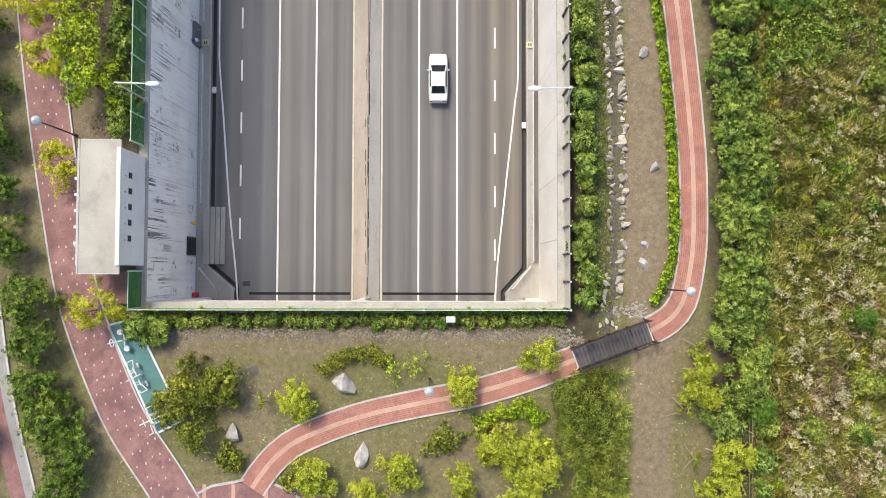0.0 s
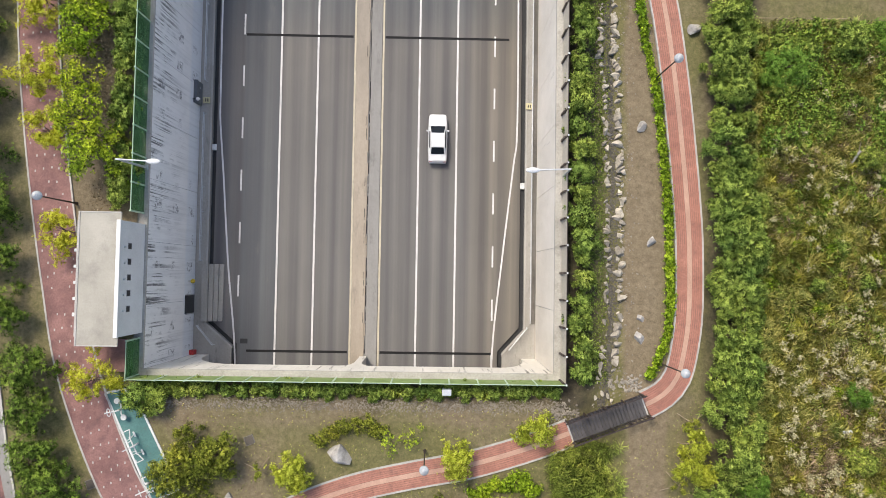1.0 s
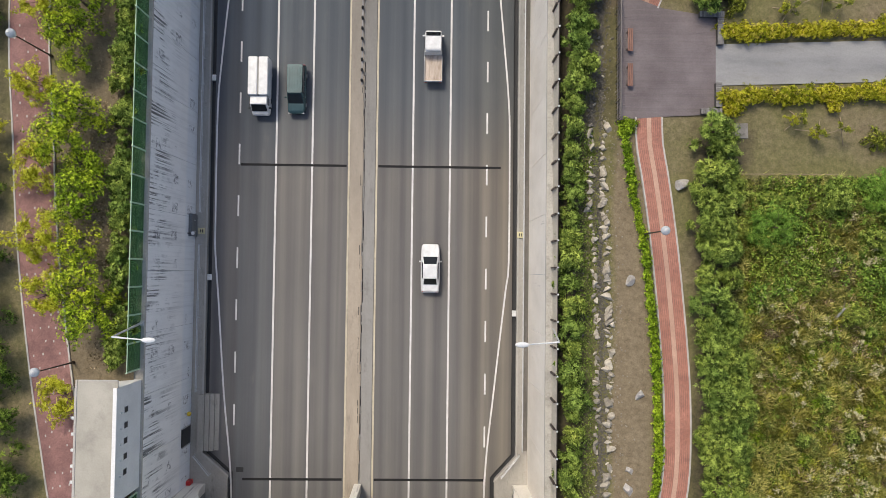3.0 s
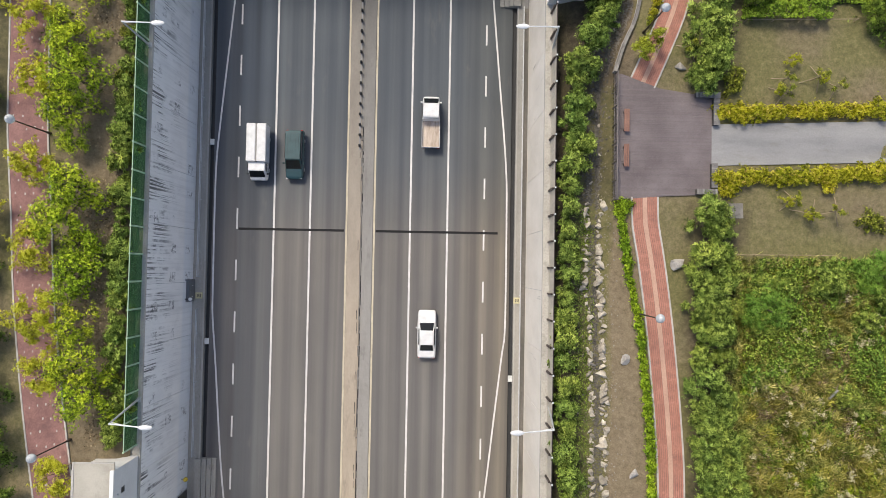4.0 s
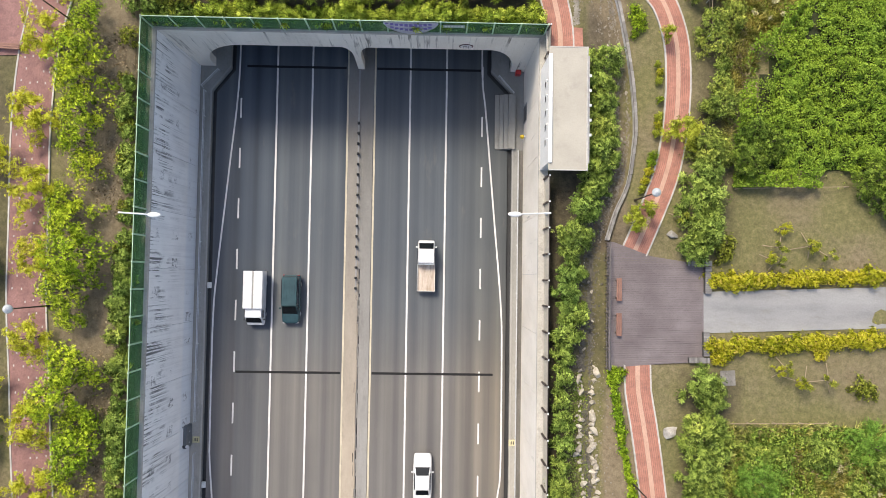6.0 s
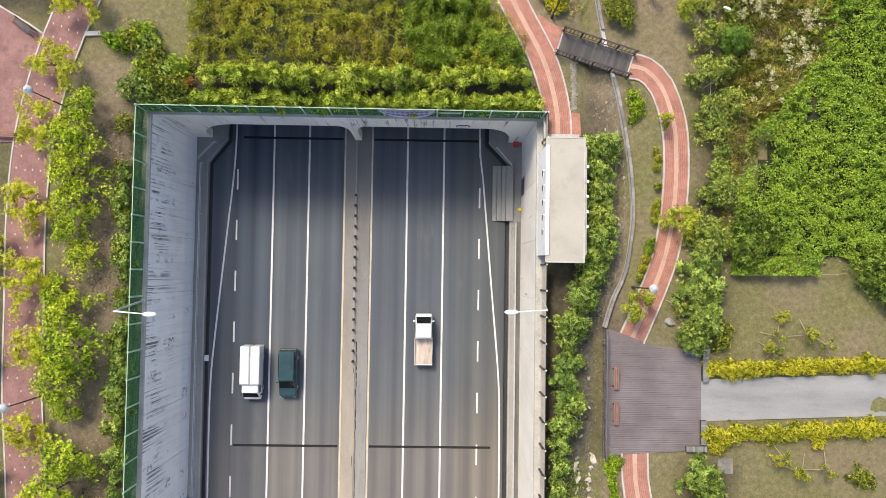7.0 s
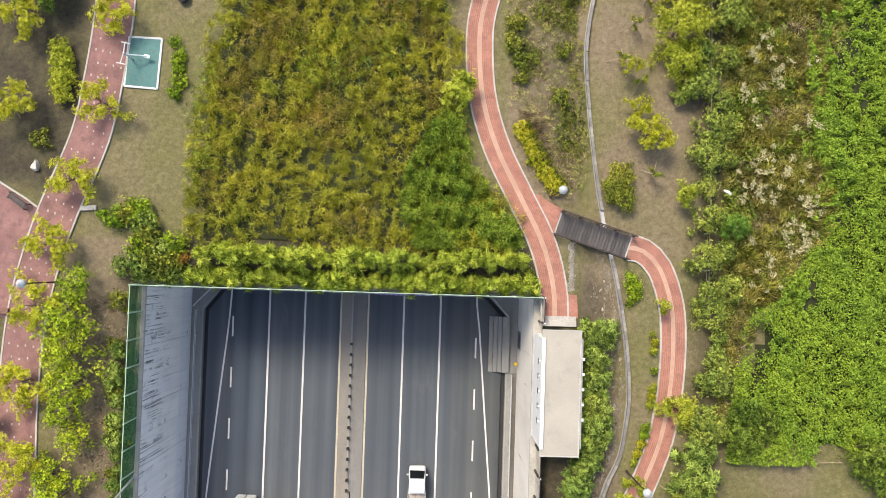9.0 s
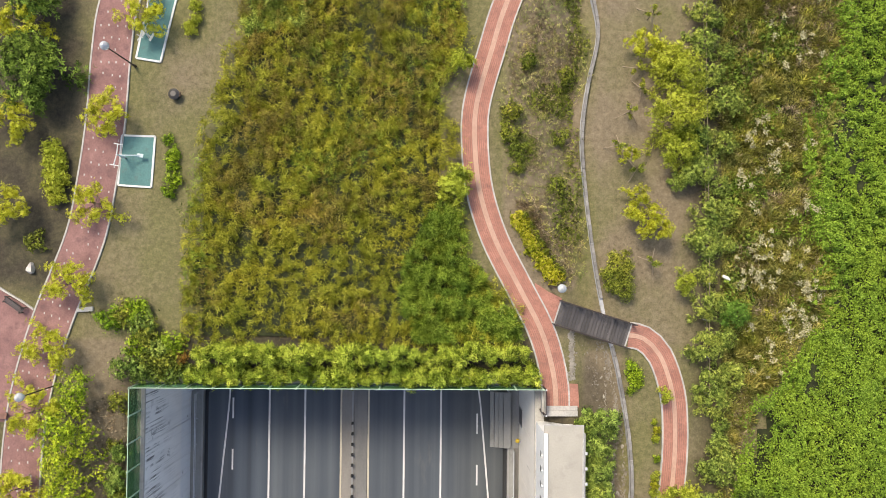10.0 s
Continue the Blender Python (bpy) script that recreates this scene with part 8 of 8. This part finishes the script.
def pebbles(name, label, spots, seed, material=None):
    """Loose pebbles, joined: eight-sided, each with its own size and turn."""
    rng = np.random.default_rng(seed)
    octa = np.array([(1, 0, 0), (-1, 0, 0), (0, 1, 0), (0, -1, 0), (0, 0, 1), (0, 0, -1)], float)
    tri = np.array([(0, 2, 4), (2, 1, 4), (1, 3, 4), (3, 0, 4), (2, 0, 5), (1, 2, 5), (3, 1, 5), (0, 3, 5)])
    vs, fs = [], []
    for k, (x, y, s) in enumerate(spots):
        a = rng.uniform(0, 6.28)
        p = octa * (s * rng.uniform(0.7, 1.3), s * rng.uniform(0.5, 1.0), s * 0.5)
        c, q = math.cos(a), math.sin(a)
        p = np.stack([p[:, 0] * c - p[:, 1] * q + x, p[:, 0] * q + p[:, 1] * c + y, p[:, 2] + ground_z(x, y) + s * 0.2], 1)
        vs.append(p)
        fs.append(tri + 6 * k)
    me = bpy.data.meshes.new(name)
    me.from_pydata(np.concatenate(vs).tolist(), [], np.concatenate(fs).tolist())
    me.materials.append(material or GRAVEL)
    tagged(new(name, me), label, "gravel", kind="stuff")


spots = [(rng_p.uniform(-15, 15.5), -4.75 + rng_p.gauss(0, 0.28), rng_p.uniform(0.03, 0.09)) for _ in range(3200)]
spots += [(rng_p.uniform(14.8, 17), rng_p.gauss(-5.2, 0.4), rng_p.uniform(0.06, 0.16)) for _ in range(160)]
pebbles("gravel_strip", "grey gravel strip along the foot of the hedge", spots, 31)
spots = []
for _ in range(3600):
    y = rng_p.uniform(-5, 62)
    spots.append((float(creek_x(y)) + rng_p.gauss(0.1, 0.75 if y < 30 else 0.4), y, rng_p.uniform(0.03, 0.10)))
for _ in range(2600):
    y = rng_p.uniform(40.5, 62)
    spots.append((float(np.interp(y, (40, 43.2, 45.6, 48.8, 51, 55, 60, 64), (20.3, 21.4, 22.4, 22.9, 23.0, 22.65, 21.75, 20.65))) - 0.35 - abs(rng_p.gauss(0, 0.75)), y, rng_p.uniform(0.03, 0.11)))
pebbles("creek_gravel", "mixed grey and brown pebbles in the creek bed", spots, 32)
spots = []
for _ in range(4200):
    y = rng_p.uniform(-5, 46)
    spots.append((float(creek_x(y)) + rng_p.gauss(0, 0.2), y, rng_p.uniform(0.05, 0.13)))
for _ in range(2600):
    y = rng_p.uniform(30, 48)
    spots.append((float(np.interp(y, (30, 34.9, 40.2, 44, 48.8), (18.9, 19.3, 19.5, 20.2, 21.1))) + rng_p.gauss(0, 0.32), y, rng_p.uniform(0.05, 0.17)))
pebbles("creek_gravel", "dark wet pebbles along the middle of the creek bed", spots, 34, WET_GRAVEL)
spots = [(18.0 + rng_p.gauss(0, 0.12), rng_p.uniform(58.9, 63), rng_p.uniform(0.05, 0.12)) for _ in range(500)] + [(rng_p.uniform(19.5, 21.8), rng_p.gauss(-3.0, 0.3), rng_p.uniform(0.08, 0.2)) for _ in range(90)]
pebbles("rubble", "pale rubble packed beside the path and bridge", spots, 33, STONE)

# ropes at the lawn edges
for pts in ([(31.3, 45.3), (40.5, 45.6)], [(30.1, 26.1), (38.7, 26.2)]):
    ob = thing("rope_fence", "low pale rope fence at the lawn edge", "fence", pose(0, 0, 0), "rope fences")
    a, c = Vector((*pts[0], G)), Vector((*pts[1], G))
    part("rope", rod(bmesh.new(), a + Vector((0, 0, 0.5)), c + Vector((0, 0, 0.5)), 0.03, sides=5), STAKE, ob)
    for k in range(5):
        p = a.lerp(c, k / 4)
        part("post", rod(bmesh.new(), p - Vector((0, 0, 0.1)), p + Vector((0, 0, 0.6)), 0.04, sides=6), STAKE, ob)
# white sacks lying in the fields
for x, y in ((37.75, -6.15), (35.8, 24.1), (30.75, 67.4)):
    ob = tagged(new("sack", ROCKS[2].copy()), "crumpled white plastic sack lying in the grass", "litter", "white sacks")
    ob.data.materials[0] = PAINT_WHITE
    ob.matrix_world = Matrix.LocRotScale((x, y, G + 0.55), Euler((0.2, 0.1, x)), (0.9, 0.62, 0.45))


# ---- bare stakes, saplings and covers ----
def sapling(x, y, lean=0.0):
    """A struggling sapling: a thin stem, a tuft of leaves and three slack stakes."""
    ob = thing("sapling", "thin sapling with few leaves between slack wooden stakes", "tree", pose(x, y, G - 0.06, 0, 0, rng_p.uniform(0, 360)), "staked saplings")
    part("stem", rod(bmesh.new(), (0, 0, -0.1), (0.15, 0.1, 1.9), 0.03, 0.012, 6), BARK, ob)
    for k in range(3):
        a = k * 2.09 + rng_p.uniform(-0.4, 0.4)
        r = rng_p.uniform(0.8, 1.5)
        part("stake", rod(bmesh.new(), (r * math.cos(a), r * math.sin(a), -0.05), (0.05, 0.05, rng_p.uniform(0.8, 1.2)), 0.035, 0.03, 6), STAKE, ob)
    o = new("leaves", SPRIG)
    o.parent = ob


SPRIG = crown_mesh("sprig", [((0.1, 0.1, 1.4), (0.2, 0.3, 2.0)), ((0.05, 0.05, 1.1), (-0.45, 0.2, 1.5)), ((0.05, 0.05, 1.0), (0.45, -0.3, 1.4))], 110, 0.09, 0.15, 0.06, LEAF_OLIVE, 300)
for x, y in ((34.6, 40.5), (36.9, 40.6), (38.4, 39.9), (34.2, 39.2), (35.2, 30.6), (36.6, 29.5), (38.5, 29.8), (22.3, 81.0), (21.6, 78.3), (22.9, 84.6), (23.5, 83.0), (23.0, 76.4), (24.2, 89.0), (26.6, 38.0 + 4.6), (24.4, 68.8), (25.3, -5.6), (24.3, -10.2), (25.1, -14.0), (-7.6, -9.5), (8.5, -11.8)):
    sapling(x, y)
for x, y in ((-20.5, -10.97), (-8.5, -7.5)):
    ob = thing("drain_cover", "small square iron drain cover set in the lawn", "drain cover", pose(x, y, G - 0.04, 0, 0, 20))
    part("frame", boxes((-0.36, 0.36, -0.36, 0.36, -0.1, 0.05), bevel=0.01), KERB_GREY, ob)
    part("grate", boxes((-0.32, 0.32, -0.32, 0.32, 0.05, 0.06)), plain("rusty_iron", (0.10, 0.085, 0.07), 0.8), ob)
ob = thing("manhole", "round iron manhole cover in a grey concrete slab on the lawn", "manhole", pose(30.7, 29.7, G - 0.06, 0, 0, 2))
part("slab", boxes((-0.62, 0.62, -0.62, 0.62, -0.15, 0.05), bevel=0.02), KERB_GREY, ob)
bm = bmesh.new()
bmesh.ops.create_cone(bm, cap_ends=True, segments=20, radius1=0.38, radius2=0.36, depth=0.06, matrix=Matrix.Translation((0, 0, 0.07)))
part("cover", bm, KERB_GREY, ob)
ob = thing("dead_trunk", "bleached grey dead tree trunk with broken limbs in the meadow", "tree", pose(38.1, 14.2, G - 0.05))
part("trunk", rod(bmesh.new(), (0, 0, 0), (0.1, 1.3, 1.5), 0.14, 0.08, 8), plain("bleached_wood", (0.42, 0.39, 0.36), 0.9), ob)
for a, c in (((0.06, 0.8, 0.95), (0.5, 1.6, 1.7)), ((0.09, 1.15, 1.3), (-0.15, 1.9, 2.0)), ((0.03, 0.4, 0.5), (-0.4, 0.7, 1.1))):
    part("limb", rod(bmesh.new(), a, c, 0.05, 0.02, 6), STAKE, ob)

ob = thing("park_bench", "dark slatted park bench with iron armrests on the plaza", "bench", pose(-27.25, 64.75, G + 0.03, 0, 0, -35))
for k in range(4):
    part("slat", boxes((-0.85, 0.85, -0.2 + 0.12 * k, -0.11 + 0.12 * k, 0.4, 0.44), bevel=0.008), DECK_DARK, ob)
for k in range(3):
    part("back_slat", boxes((-0.85, 0.85, 0.3 + 0.03 * k, 0.33 + 0.03 * k, 0.52 + 0.13 * k, 0.61 + 0.13 * k), bevel=0.008), DECK_DARK, ob)
for x in (-0.8, 0.75):
    part("leg", boxes((x, x + 0.06, -0.22, -0.15, 0.0, 0.62), (x, x + 0.06, 0.28, 0.36, 0.0, 0.9), (x, x + 0.06, -0.22, 0.36, 0.6, 0.65), bevel=0.008), BROWN_STEEL, ob)
ob = thing("stone_slab", "pale flat stone slab lying beside the cycle path", "stone", pose(-21.75, 64.45, G - 0.05, 0, 0, 4))
part("slab", boxes((-0.65, 0.65, -0.2, 0.2, 0.0, 0.22), bevel=0.04), KERB, ob)
for pts in ([(28.95, 58), (28.9, 70), (28.7, 83), (28.6, 97)], [(29.3, -18), (29.4, -6), (29.3, 4)]):
    ob = thing("wire_fence", "thin pale wire fence on slim posts along the planted belt", "fence", pose(0, 0, 0), "wire fences")
    for (ax, ay), (bx, by) in zip(pts, pts[1:]):
        part("wire", rod(rod(bmesh.new(), (ax, ay, G + 1.2), (bx, by, G + 1.2), 0.025, sides=5), (ax, ay, G + 0.7), (bx, by, G + 0.7), 0.02, sides=5), STAKE, ob)
        for k in range(4):
            x, y = ax + (bx - ax) * k / 4, ay + (by - ay) * k / 4
            part("post", rod(bmesh.new(), (x, y, G - 0.2), (x, y, G + 1.3), 0.035, sides=6), STEEL, ob)
ob = thing("timber_bench", "low brown timber bench at the edge of the plaza", "bench", pose(-28.7, 55.95, G + 0.03, 0, 0, -3))
for k in range(3):
    part("slat", boxes((-1.1, 1.1, -0.24 + 0.17 * k, -0.1 + 0.17 * k, 0.38, 0.44), bevel=0.01), BENCH_WOOD, ob)
for x in (-0.85, 0.85):
    part("leg", boxes((x - 0.07, x + 0.07, -0.2, 0.2, 0.0, 0.38)), DECK_DARK, ob)
